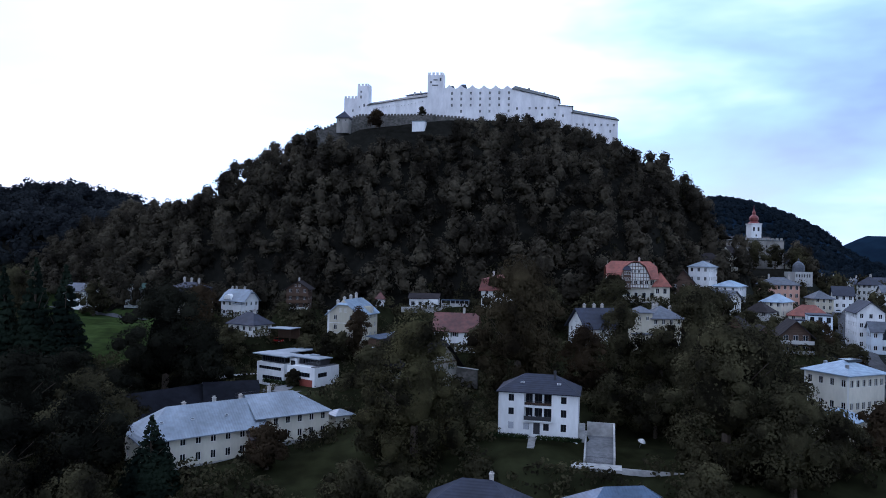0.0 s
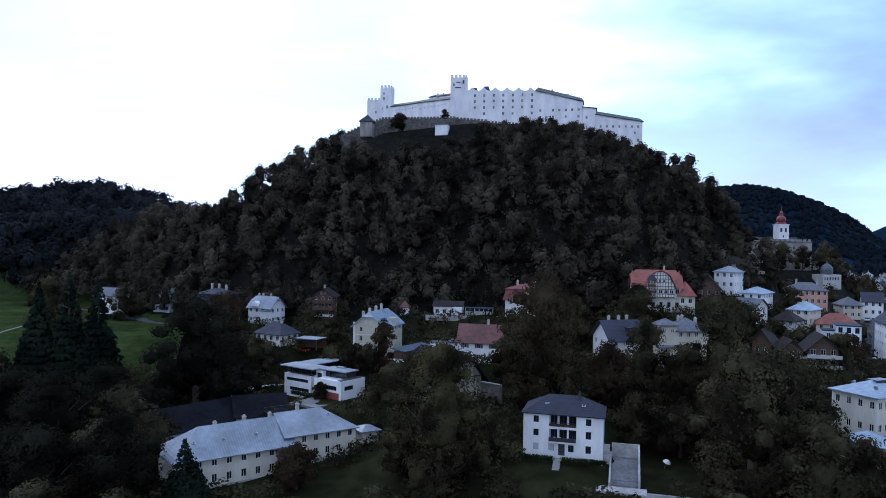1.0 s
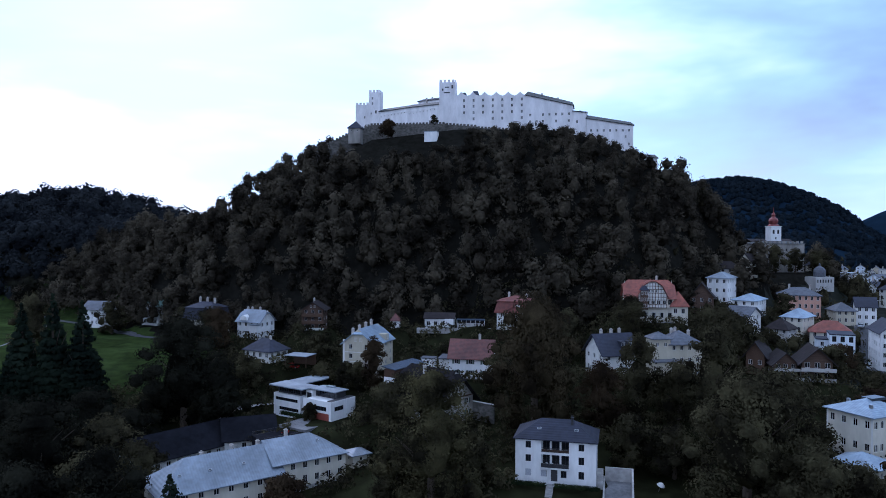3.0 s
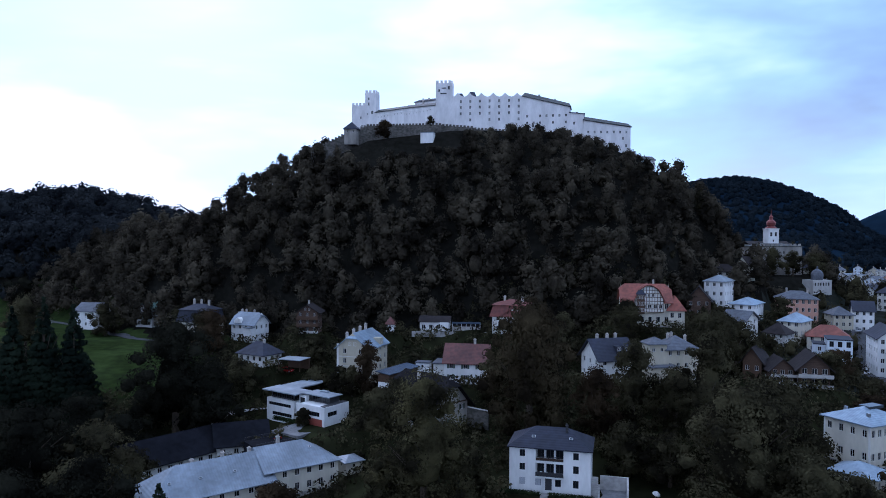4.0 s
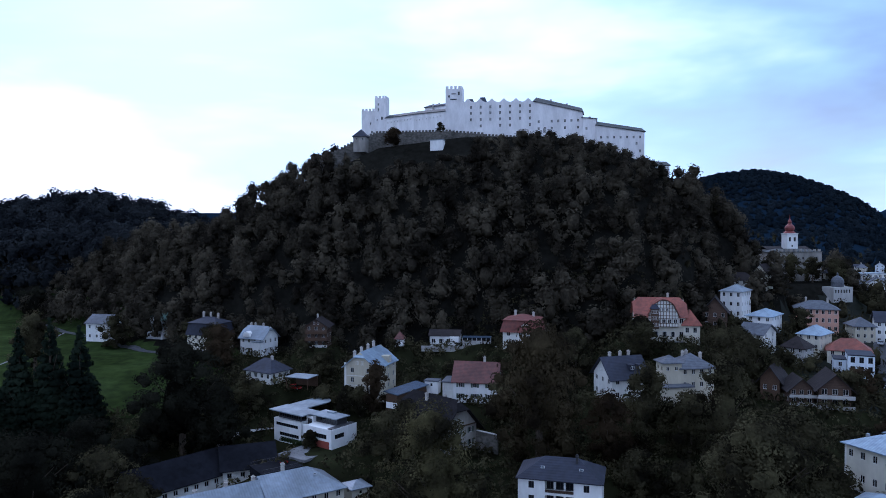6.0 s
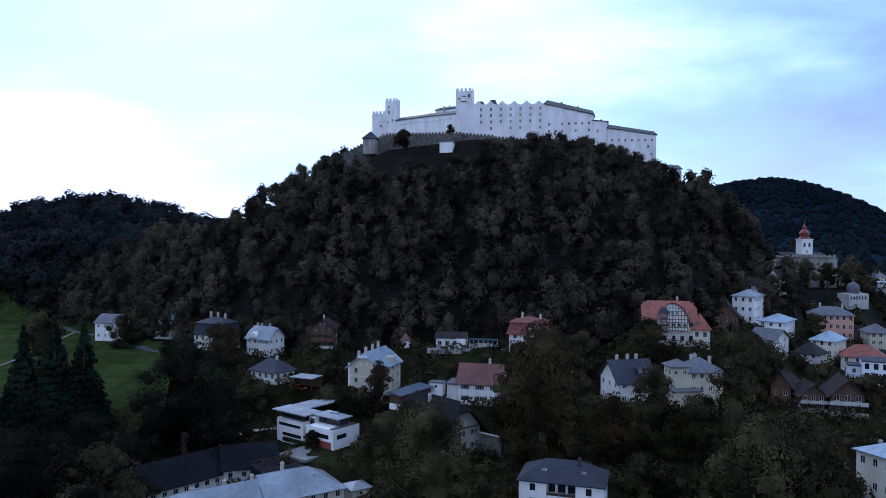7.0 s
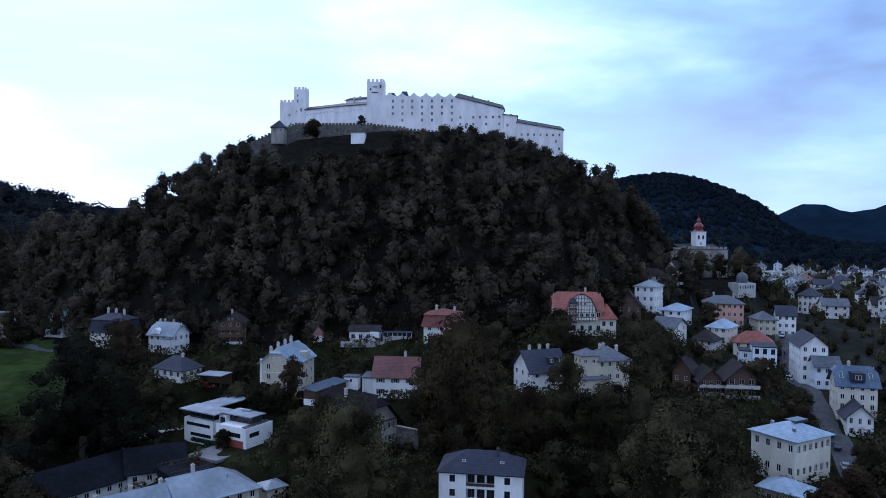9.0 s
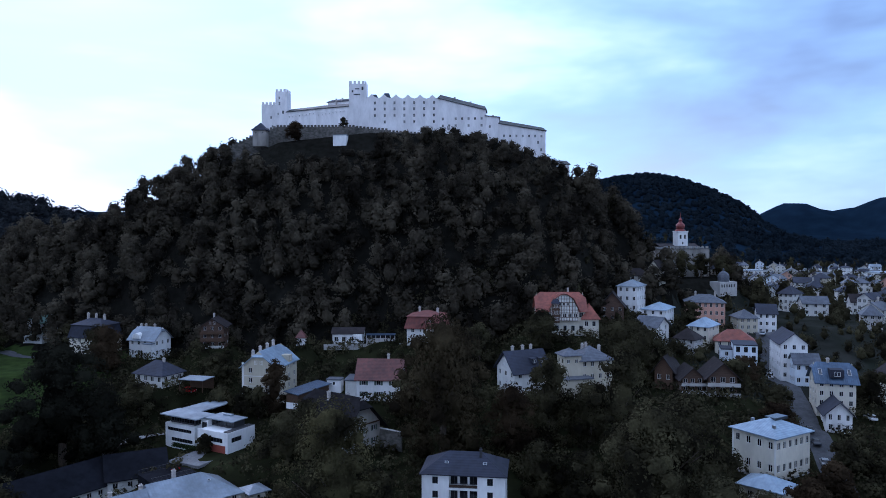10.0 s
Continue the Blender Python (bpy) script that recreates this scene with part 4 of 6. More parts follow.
h18 = house("slate_roofed_house", 46.9, 216.2, 15.6, 11.6, 10.6, 7.2, 18, "gable", 4.9, "x", "offwhite", "slate", "off-white house with broad dark slate roof and dormers", rows=2, cols=(3, 3), size=(1.1, 1.4), over=1.0, chimneys=((-3, 1, 5.8), (0.5, 1.2, 5.8), (3.4, 1.4, 5.8)), attic=2)
for dx in (0.5, 3.2):
    detail(h18, "dormer", [(dx, dx + 1.6, -4.4, -1.5, 8.4, 10.1)], "slate")
    window(h18, Matrix.Translation((dx + 0.25, -4.56, 8.8)), 1.1, 1.0)
h19 = house("yellow_house", 66.4, 214.5, 15.3, 9.8, 9.6, 10.6, 9, "hip", 3.0, "x", "yellow", "greyroof", "pale yellow three-storey house with grey hip roof", rows=3, cols=(4, 3), size=(1.0, 1.4), over=0.8, chimneys=((-1.6, 1.4, 3.2), (-0.4, 1.6, 3.4), (3.8, 1.4, 2.6)))
bm = bmesh.new()
wall_face(bm, 5.2, -3, 12.2, [(0.8, 9.6, 0.9, 1.1), (3.3, 9.6, 0.9, 1.1)], Matrix.Translation((-10.2, -5.2, 0)))
wall_face(bm, 5.2, -3, 12.2, [], Matrix.Translation((-5.0, -5.2, 0)) @ Matrix.Rotation(math.pi / 2, 4, "Z"))
wall_face(bm, 5.2, -3, 12.2, [(0.8, 9.6, 0.9, 1.1), (3.3, 9.6, 0.9, 1.1)], Matrix.Translation((-10.2, 0, 0)) @ Matrix.Rotation(-math.pi / 2, 4, "Z"))
part("stair_tower", bm, M["yellow"], h19)
for u in (0.8, 3.3):
    window(h19, Matrix.Translation((-10.2 + u, -5.2, 9.6)), 0.9, 1.1)
bm = roof_mesh(5.2, 5.2, 12.2, 1.5, "pyramid", "x", 0.6)
bmesh.ops.translate(bm, vec=(-7.6, -2.6, 0), verts=bm.verts)
part("tower_roof", bm, M["greyroof"], h19)
detail(h19, "low_wing", [(-11.2, -3.0, -8.6, -5.25, -2, 5.6)], "yellow")
detail(h19, "wing_roof", [(-11.6, -2.8, -9.0, -5.2, 5.6, 5.95)], "greyroof")

# the east side, along the street
house("white_town_house", 106.4, 287.9, 30.2, 8.0, 11.0, 10.6, -38, "hip", 2.0, "y", "white", "membrane", "white three-storey town house with pale tin roof", rows=3, cols=(3, 4), size=(1.0, 1.5))
house("dark_gable_house", 94.5, 276.0, 27.8, 8.5, 9.0, 6.5, -20, "gable", 5.0, "y", "brownwall", "brownroof", "brown house with steep dark gable roof", rows=2, cols=(3, 2), over=0.9)
house("terraced_house", 115.3, 306.5, 37.6, 10.5, 7.0, 6.2, -20, "hip", 2.6, "x", "offwhite", "brownroof", "pale terraced house with brown roof on the slope", rows=2, cols=(4, 2))
house("terraced_house", 127.1, 313.2, 39.0, 5.6, 8.0, 7.0, -40, "gable", 3.6, "y", "cream", "brownroof", "cream terraced house with brown gable roof on the slope", rows=3, cols=(3, 2))
house("tin_roofed_house", 109.2, 267.9, 27.6, 8.6, 12.6, 6.2, -38, "hip", 1.9, "y", "white", "bluetin", "white house with pale blue-grey tin hip roof", rows=2, cols=(3, 4), size=(1.0, 1.3))
house("rose_house", 100.4, 251.7, 23.6, 8.2, 9.5, 6.2, -48, "gable", 2.8, "x", "offwhite", "greyroof", "off-white house with grey gable roof among trees", rows=3, cols=(3, 2), over=0.8)
house("salmon_apartment_house", 135.8, 285.4, 25.0, 14.6, 10.0, 9.3, -20, "hip", 2.6, "x", "pink", "greyroof", "large salmon-coloured apartment house with grey roof and quoins", rows=3, cols=(7, 4), size=(1.0, 1.6), shutters=False, chimneys=((-3.4, 0, 3.4), (4, 0, 3.4)))
house("blue_roofed_house", 121.1, 255.2, 23.2, 7.2, 10.6, 5.9, -46, "hip", 2.4, "y", "cream", "bluetin", "cream house with pale blue tin roof", rows=2, cols=(3, 3))
house("brown_roofed_house", 110.8, 245.4, 20.6, 7.4, 7.0, 5.6, -48, "hip", 3.0, "x", "grey", "brownroof", "grey house with dark brown hipped roof", rows=2, cols=(3, 2))
house("orange_roofed_house", 128.2, 247.0, 18.8, 12.6, 8.4, 6.2, -25, "hip", 3.2, "x", "cream", "redtile", "cream house with orange-red tiled hip roof", rows=2, cols=(4, 2))
h27 = house("office_block", 123.4, 231.3, 14.6, 7.0, 10.0, 11.2, -22, "flat", 0.3, "x", "bluewhite", "slate", "cool white four-storey office block with flat dark roof", rows=4, cols=(3, 2), size=(1.2, 1.75), style="frame_dark", over=0.15)
house("side_block", 119.6, 236.0, 14.6, 3.4, 7.0, 9.0, -22, "flat", 0.3, "x", "bluewhite", "slate", "cool white stair block beside the office block", rows=3, cols=(1, 2), over=0.15)
house("white_town_house", 154.0, 271.8, 22.6, 6.6, 9.0, 8.5, -22, "gable", 3.1, "x", "white", "slate", "white town house with dark steep roof", rows=3, cols=(3, 3))
house("yellow_town_house", 143.9, 269.3, 22.2, 6.8, 8.7, 7.7, -6, "hip", 2.6, "x", "yellow", "greyroof", "yellow town house with grey hip roof", rows=3, cols=(3, 2))
for k, (cx, cy, rot) in enumerate(((92.2, 204.0, -8), (99.6, 201.0, -14))):
    ch = house("timber_chalet", cx, cy, 17.4, 8.0, 10.0, 6.0, rot, "gable", 3.8, "y", "brownwall", "brownroof", "brown chalet with wide balconies and steep gable", "twin chalets", rows=2, cols=(3, 2), size=(1.4, 1.6), over=1.3)
    for z0 in (0.3, 3.2):
        detail(ch, "balcony", [(-4.6, 4.6, -6.9, -5.05, z0 - 0.2, z0), (-4.6, 4.6, -6.95, -6.85, z0, z0 + 0.9)], "grey", "pale painted balcony")
    detail(ch, "terrace", [(-5.0, 5.0, -9.0, -7.0, -3.2, -2.2), (-5.0, 5.0, -9.1, -9.0, -2.2, -1.4)], "grey", "pale painted terrace rail")
    ch.matrix_basis = ch.matrix_basis @ Matrix.Scale(0.94 if k else 0.74, 4)
house("dark_gable_house", 88.2, 210.0, 17.6, 5.0, 8.6, 5.8, -34, "gable", 3.4, "y", "timber", "brownroof", "dark timber house with brown gable roof", rows=1, cols=(2, 2), over=1.0)
house("white_gable_house", 134.2, 224.2, 16.6, 7.6, 15.0, 11.4, -18, "gable", 3.2, "y", "white", "slate", "white street house with dark gable roof", rows=4, cols=(3, 5), attic=2)
house("white_lean_house", 133.6, 214.6, 15.4, 7.0, 5.0, 7.6, -14, "gable", 2.4, "x", "bluewhite", "greyroof", "pale blue-white house with grey roof by the street", rows=2, cols=(3, 3))
h31 = house("cream_house", 129.2, 194.8, 14.6, 9.6, 8.4, 7.6, -20, "halfhip", 4.2, "x", "cream", "bluepanel", "cream house with blue-grey half-hipped roof and dormer", rows=3, cols=(4, 3), over=0.8, chimneys=((-1.2, 0.2, 5.0),))
detail(h31, "dormer", [(-1.6, 1.8, -4.4, -1.2, 8.3, 10.5)], "slate")
window(h31, Matrix.Translation((-0.7, -4.56, 8.7)), 1.6, 1.2)
for s in (-3.7, 3.5):
    roof_window(h31, slope(s, -2.5, 9.5, 45), 0.9, 1.9)
house("white_gable_house", 125.1, 187.2, 10.2, 6.1, 9.0, 5.2, -24, "gable", 3.0, "y", "white", "slate", "small white gabled house with dark roof", rows=2, cols=(3, 3), size=(0.8, 1.5), over=0.9, attic=1)
h33 = house("yellow_mansion", 92.8, 162.9, 8.4, 11.0, 12.2, 9.9, -65, "hip", 2.3, "y", "cream", "bluetin", "pale yellow two-storey mansion with shallow blue tin hip roof", rows=2, cols=(4, 6), size=(1.05, 1.6), over=0.7, base="concrete")
detail(h33, "roof_lantern", [(-1.3, 1.3, -0.4, 4.2, 11.6, 12.25)], "skyglass", "glazed roof lantern")
for a, b in ((-3.6, -2.2), (2.9, -3.8)):
    detail(h33, "roof_vent", [(a, a + 0.6, b, b + 0.6, 10.6, 11.6)], "metal")
for s in (-5.5, 5.1):
    detail(h33, "quoin", [(s - 0.02, s + 0.42, -6.15, -6.103, -1, 9.4)], "offwhite")
house("annex", 85.0, 151.0, 5.6, 8.6, 7.0, 4.6, -50, "hip", 1.8, "y", "yellow", "bluetin", "low annex with blue tin roof beside the mansion", rows=1, cols=(2, 2))
house("edge_house", 136.0, 165.0, 10.0, 12.0, 12.0, 9.5, -14, "gable", 4.0, "x", "white", "slate", "white house with dark roof at the street corner", rows=3, cols=(3, 3))
house("dark_balcony_house", 112.0, 139.0, 6.0, 10.0, 9.0, 7.0, -30, "gable", 4.0, "x", "timber", "brownroof", "dark timber house with balcony by the road", rows=2, cols=(2, 2), over=1.2)
house("street_house", 155.0, 199.0, 13.0, 11.0, 12.0, 8.6, -12, "halfhip", 4.4, "y", "cream", "brownroof", "cream street house with brown roof", rows=2, cols=(3, 3), over=0.8)

# roofs nearest to the camera
house("near_house", 6.5, 119.5, -5.4, 17.0, 12.0, 6.4, -12, "hip", 4.2, "x", "offwhite", "slate", "house with dark blue-grey slate roof close below", rows=2, cols=(4, 3), chimneys=((2.4, 0.6, 5.0),))
house("near_house", 31.0, 119.0, -5.0, 18.0, 11.0, 6.0, 8, "hip", 3.6, "x", "grey", "bluepanel", "house with blue metal roof beside the villa garden", rows=2, cols=(4, 3))
PADS.append((151.0, 352.0, 40.0, 20))

parasol = thing("garden_parasol", pose(44.3, 157.0, 0.95, 12, 18), "white round parasol standing on the lawn", "parasol")
bm = bmesh.new()
lathe(bm, [(0.04, -0.4), (0.04, 2.3)], 8)
part("pole", bm, M["metal"], parasol)
bm = bmesh.new()
lathe(bm, [(0.85, 1.55), (0.9, 1.62), (0.7, 1.95), (0.35, 2.2), (0.05, 2.32)], 12)
part("canopy", bm, M["frame_white"], parasol)


# ---- the ground ----
def smooth(a, b, v):
    t = np.clip((v - a) / (b - a), 0, 1)
    return t * t * (3 - 2 * t)


CREST_X = [-420, -230, -170, -137, -122, -114, -96, -82, -65, -51, -40, 0, 40, 60, 84, 95, 105, 118, 129, 159, 190, 225, 260]
CREST_Z = [38, 46, 51, 55, 59, 67, 76, 84, 91, 97, 102, 106, 105, 101, 91, 81, 74, 66, 59, 48, 30, 19, 15]
CREST_Y = ([-420, -240, -170, -112, -50, 0, 50, 88, 125, 162, 225], [450, 432, 385, 345, 338, 330, 322, 318, 331, 350, 380])
FOOT_Y = ([-420, -240, -182, -162, -125, -62, 0, 50, 75, 112, 150, 188], [404, 396, 354, 330, 305, 282, 268, 256, 262, 292, 322, 352])


EAST_X = [60, 200, 330, 420, 485, 550, 612, 674, 742, 817, 856, 890, 940, 1040]
EAST_Z = [0, 64, 110, 133, 147, 160, 166, 160, 140, 110, 89, 59, 32, 0]


def rolling(x, y):
    """Height of the land without the house plots; x and y are arrays."""
    g = 0.10 * np.clip(x, -60, 60) + 0.18 * np.clip(y - 150, -40, 110)
    g = g * (1 - smooth(380, 800, np.hypot(x, y))) + 15 * smooth(380, 800, np.hypot(x, y))
    g = np.where(y < 110, g * np.clip(y / 110, 0, 1) - 3 * (1 - np.clip(y / 110, 0, 1)), g)
    yc, yf, hc = np.interp(x, *CREST_Y), np.interp(x, *FOOT_Y), np.interp(x, CREST_X, CREST_Z)
    t = np.clip((y - yf) / (yc - yf), 0, 1)
    back = 1 - smooth(430, 560, y) * smooth(-520, -60, x)
    hill = (t + 0.10 * np.sin(np.pi * t)) * np.maximum(hc - g, 0) + np.clip((y - yc) * 0.15, 0, 8) * smooth(-75, -40, x) * (1 - smooth(60, 100, x))
    hill = hill * np.where(y > yc, back, 1) * (1 - smooth(225, 270, x)) * smooth(-430, -250, x)
    left = 56 * np.exp(-(((x + 330) / 190) ** 2) - ((y - 570) / 95) ** 2) * smooth(0, -150, x + 60)
    right = np.interp(x * 1560 / np.maximum(y, 600), EAST_X, EAST_Z) * np.exp(-(((y - 1560) / 330) ** 2))
    far = 200 * np.exp(-(((x - 2405) / 240) ** 2) - ((y - 3900) / 350) ** 2) + 205 * smooth(2480, 2720, x) * np.exp(-(((y - 3500) / 380) ** 2))
    ring = 150 * smooth(3600, 4600, np.hypot(x, y)) * smooth(0, -1500, x - 1500)
    return g + hill + left + right + far + ring


def ground_z(x, y):
    x, y = np.asarray(x, float), np.asarray(y, float)
    z = rolling(x, y)
    top, bottom = np.zeros_like(z), np.full_like(z, 1e-6)
    reach = np.zeros_like(z)
    for px, py, pz, pr in PADS:
        r = np.hypot(x - px, y - py)
        w = 1 - smooth(pr, pr * 2.1, r)
        w2 = w * w + 1e-9 * (w > 0)
        top, bottom = top + w2 * (pz - 0.15), bottom + w2
        reach = np.maximum(reach, w)
    return z * (1 - reach) + reach * top / bottom


def axis_steps(inner0, inner1, step, low, high):
    mid = list(np.arange(inner0, inner1 + 0.1, step))
    out, s, v = [], step, inner1
    while v < high:
        s = min(s * 1.16, 85)
        v += s
        out.append(min(v, high))
    inn, s, v = [], step, inner0
    while v > low:
        s *= 1.16
        v -= s
        inn.append(max(v, low))
    return np.array(inn[::-1] + mid + out)


gx, gy = axis_steps(-190, 200, 3.0, -4800, 4800), axis_steps(90, 400, 3.0, -1500, 4800)
X, Y = np.meshgrid(gx, gy)
Z = ground_z(X, Y)
nx, ny = len(gx), len(gy)
idx = np.arange(nx * ny).reshape(ny, nx)
quads = np.stack([idx[:-1, :-1], idx[:-1, 1:], idx[1:, 1:], idx[1:, :-1]], -1).reshape(-1, 4)

grass = material("meadow_grass", (0.038, 0.058, 0.017), (0.022, 0.032, 0.012), 0.25, 0.95, 0, 0.6, 3.0, 0.0, (1, 1, 1), 0.35)
g_n, g_l = grass.node_tree.nodes, grass.node_tree.links
ground = new("ground", mesh_of("ground", np.stack([X, Y, Z], -1).reshape(-1, 3), quads, grass))
# leaf litter, darkened further: the shade between the trees is in its colour
floor = material("shade_dark_woodland_floor", (0.018, 0.017, 0.014), (0.010, 0.010, 0.008), 0.5, 0.95, 0, 0.7, 2.0, 0.0, (1, 1, 1), 0.3)
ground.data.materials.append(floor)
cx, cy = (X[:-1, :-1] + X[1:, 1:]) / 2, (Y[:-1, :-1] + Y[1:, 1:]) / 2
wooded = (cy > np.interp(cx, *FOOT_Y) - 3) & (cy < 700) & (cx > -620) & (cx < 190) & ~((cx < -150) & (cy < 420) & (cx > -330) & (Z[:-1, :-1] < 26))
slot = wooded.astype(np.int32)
# base colour of the far land carries the blue of distance haze
ground.data.materials.append(material("hazy_distant_woods", (0.010, 0.021, 0.036), (0.007, 0.014, 0.025), 0.012, 0.95, 0, 0.9, 0.05, 0.0, (1, 1, 1), 0.3))
ground.data.materials.append(material("town_yards", (0.036, 0.037, 0.032), (0.020, 0.023, 0.017), 0.12, 0.9, 0, 0.4, 2.0, 0.0, (1, 1, 1), 0.4))
slot[(cx > 104) & (cy > 195) & (cy < 800) & (rolling(cx, cy) < 34) & (slot == 0)] = 3
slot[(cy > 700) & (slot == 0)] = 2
ground.data.materials.append(material("garden_grass", (0.026, 0.028, 0.013), (0.015, 0.0155, 0.008), 0.25, 0.95, 0, 0.6, 3.0, 0.0, (1, 1, 1), 0.35))
slot[(slot == 0) & ~((cx < -86) & (cy > 222)) & (cy < 700)] = 4
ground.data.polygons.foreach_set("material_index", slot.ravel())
tagged(ground, "grassy hillside and gardens with a flat meadow", "ground", kind="structure")


def at(x, y):
    return float(ground_z(np.array([x]), np.array([y]))[0])


def ribbon(name, pts, width, mat, label, lift=0.12):
    """A road or path laid over the ground."""
    cs, n = [], 0
    pts = [Vector((*p, 0)) for p in pts]
    fine = []
    for a, b in zip(pts, pts[1:]):
        k = max(1, int((b - a).length / 3))
        fine += [a.lerp(b, i / k) for i in range(k)]
    fine.append(pts[-1])
    verts = []
    for i, p in enumerate(fine):
        d = (fine[min(i + 1, len(fine) - 1)] - fine[max(i - 1, 0)]).normalized()
        side = Vector((-d.y, d.x, 0)) * width / 2
        for q in (p + side, p - side):
            verts.append((q.x, q.y, max(at(q.x, q.y), at(p.x, p.y)) + lift))
    q = [(2 * i, 2 * i + 1, 2 * i + 3, 2 * i + 2) for i in range(len(fine) - 1)]
    return tagged(new(name, mesh_of(name, np.array(verts), np.array(q)[:, ::-1], mat)), label, "road", kind="structure")


ribbon("road", [(98, 138), (104, 155), (109.5, 167), (114, 178), (119.5, 192), (125, 208), (127.5, 222), (131.5, 236), (139.5, 248), (149, 262), (165, 292), (180, 322), (200, 350)], 6.0, M["asphalt"], "narrow asphalt street between the houses")
ribbon("meadow_road", [(-226, 379), (-200, 354), (-183, 343), (-150, 312), (-135, 301), (-112, 290), (-96, 276)], 3.5, M["asphalt"], "narrow lane along the meadow edge")
ribbon("meadow_path", [(-172, 250), (-178, 281), (-185, 303), (-194, 336), (-198, 351)], 1.0, M["drivepaving"], "narrow gravel footpath across the meadow")
ribbon("garden_path", [(-83, 205), (-62, 214), (-48, 222)], 2.0, M["concrete"], "gravel path behind the modern house")

# ---- the fortress ----
fort = thing("fortress", pose(0, 0, 1.3), "large white medieval fortress with towers along the hilltop", "castle")


def seg_matrix(p0, p1):
    return Matrix.Translation((p0[0], p0[1], 0)) @ Matrix.Rotation(math.atan2(p1[1] - p0[1], p1[0] - p0[0]), 4, "Z")


def fort_block(p0, p1, depth, zb, zt0, zt1, wins=(), roof=None, rise=2.0, crenels=False, name="wall", mat="fort"):
    """A straight wing from p0 to p1 (front line) whose top runs from zt0 to zt1, with windows (u, z, w, h)."""
    L = math.hypot(p1[0] - p0[0], p1[1] - p0[1])
    m = seg_matrix(p0, p1)
    zt = min(zt0, zt1)
    bm = bmesh.new()
    wall_face(bm, L, zb, zt, list(wins), m, 0.35)
    wall_face(bm, depth, zb, zt, [], m @ Matrix.Translation((L, 0, 0)) @ Matrix.Rotation(math.pi / 2, 4, "Z"))
    wall_face(bm, L, zb, zt, [], m @ Matrix.Translation((L, depth, 0)) @ Matrix.Rotation(math.pi, 4, "Z"))
    wall_face(bm, depth, zb, zt, [], m @ Matrix.Translation((0, depth, 0)) @ Matrix.Rotation(-math.pi / 2, 4, "Z"))
    solid(bm, [m @ Vector(p) for p in ((0, 0, zt), (L, 0, zt), (L, depth, zt), (0, depth, zt))], [m @ Vector(p) for p in ((0, 0, zt0 + 0.02), (L, 0, zt1 + 0.02), (L, depth, zt1 + 0.02), (0, depth, zt0 + 0.02))])
    ob = part(name, bm, M[mat], fort)
    for u, z, w, h in wins:
        pane_bm = bmesh.new()
        box(pane_bm, u - 0.02, u + w + 0.02, 0.30, 0.36, z - 0.02, z + h + 0.02, m)
        win = part("window", pane_bm, M["glass"], fort)
        bar = bmesh.new()
        box(bar, u + w / 2 - 0.06, u + w / 2 + 0.06, 0.22, 0.30, z, z + h, m)
        box(bar, u - 0.12, u + w + 0.12, -0.1, 0.02, z - 0.16, z - 0.01, m)
        part("window_frame", bar, M["frame_white"], win)
    if roof:
        bm = bmesh.new()
        o = 0.5
        a = [(-o, -o, zt0), (L + o, -o, zt1), (L + o, depth + o, zt1), (-o, depth + o, zt0)]
        b = [(-o + 1, depth * 0.5 - 0.1, zt0 + rise), (L + o - 1, depth * 0.5 - 0.1, zt1 + rise), (L + o - 1, depth * 0.5 + 0.1, zt1 + rise), (-o + 1, depth * 0.5 + 0.1, zt0 + rise)]
        solid(bm, [m @ Vector((x, y, z + 0.03)) for x, y, z in a], [m @ Vector((x, y, z + 0.25)) for x, y, z in a])
        solid(bm, [m @ Vector((x, y, z + 0.26)) for x, y, z in a], [m @ Vector(p) for p in b])
        part("roof", bm, M[roof], fort)
    if crenels:
        n = max(3, int(L / 1.9))
        for dy, run in ((0.0, L), (depth - 0.5, L)):
            for k in range(n):
                cb = bmesh.new()
                u = run * k / n + run / n * 0.1
                box(cb, u, u + run / n * 0.6, dy, dy + 0.5, zt, zt + 1.3, m)
                part("merlon", cb, M[mat], fort)
        nd = max(3, int(depth / 1.9))
        for du in (0.0, L - 0.5):
            for k in range(nd):
                cb = bmesh.new()
                v = depth * k / nd + depth / nd * 0.1
                box(cb, du + 0.004, du + 0.496, v + 0.55, v + 0.45 + depth / nd * 0.6, zt, zt + 1.3, m)
                part("merlon", cb, M[mat], fort)
    return ob, m, L


def grid_windows(L, u0, u1, n, zs, w=0.9, h=1.4):
    return [(u0 + (u1 - u0) * i / max(n - 1, 1) - w / 2, z, w, h) for i in range(n) for z in zs]


fort_block((-54.5, 386), (-46.9, 385), 12, 96, 126.2, 126.2, [(4.5, 119, 0.8, 1.2), (5.2, 114.5, 0.8, 1.2)], crenels=True, name="west_bastion")
fort_block((-46.9, 382), (-41.0, 381), 7, 100, 132.2, 132.2, [(1.6, 125.5, 0.8, 1.6), (1.6, 128.5, 0.8, 1.2), (3.4, 121.0, 1.0, 1.6), (1.0, 120.5, 0.6, 1.0)], crenels=True, name="west_tower")
fort_block((-41.0, 380.5), (-25.0, 365), 5, 98, 121.5, 120.8, [(1.5 + 2.6 * k, 118.6, 0.7, 0.7) for k in range(8)], roof="fort_roof", rise=1.9, name="curtain_wall")
fort_block((-25.0, 364.5), (-8.0, 347.5), 5, 96, 120.8, 119.4, [(1.5 + 2.6 * k, 117.4, 0.6, 0.6) for k in range(8)], roof="fort_roof", rise=1.9, name="curtain_wall")
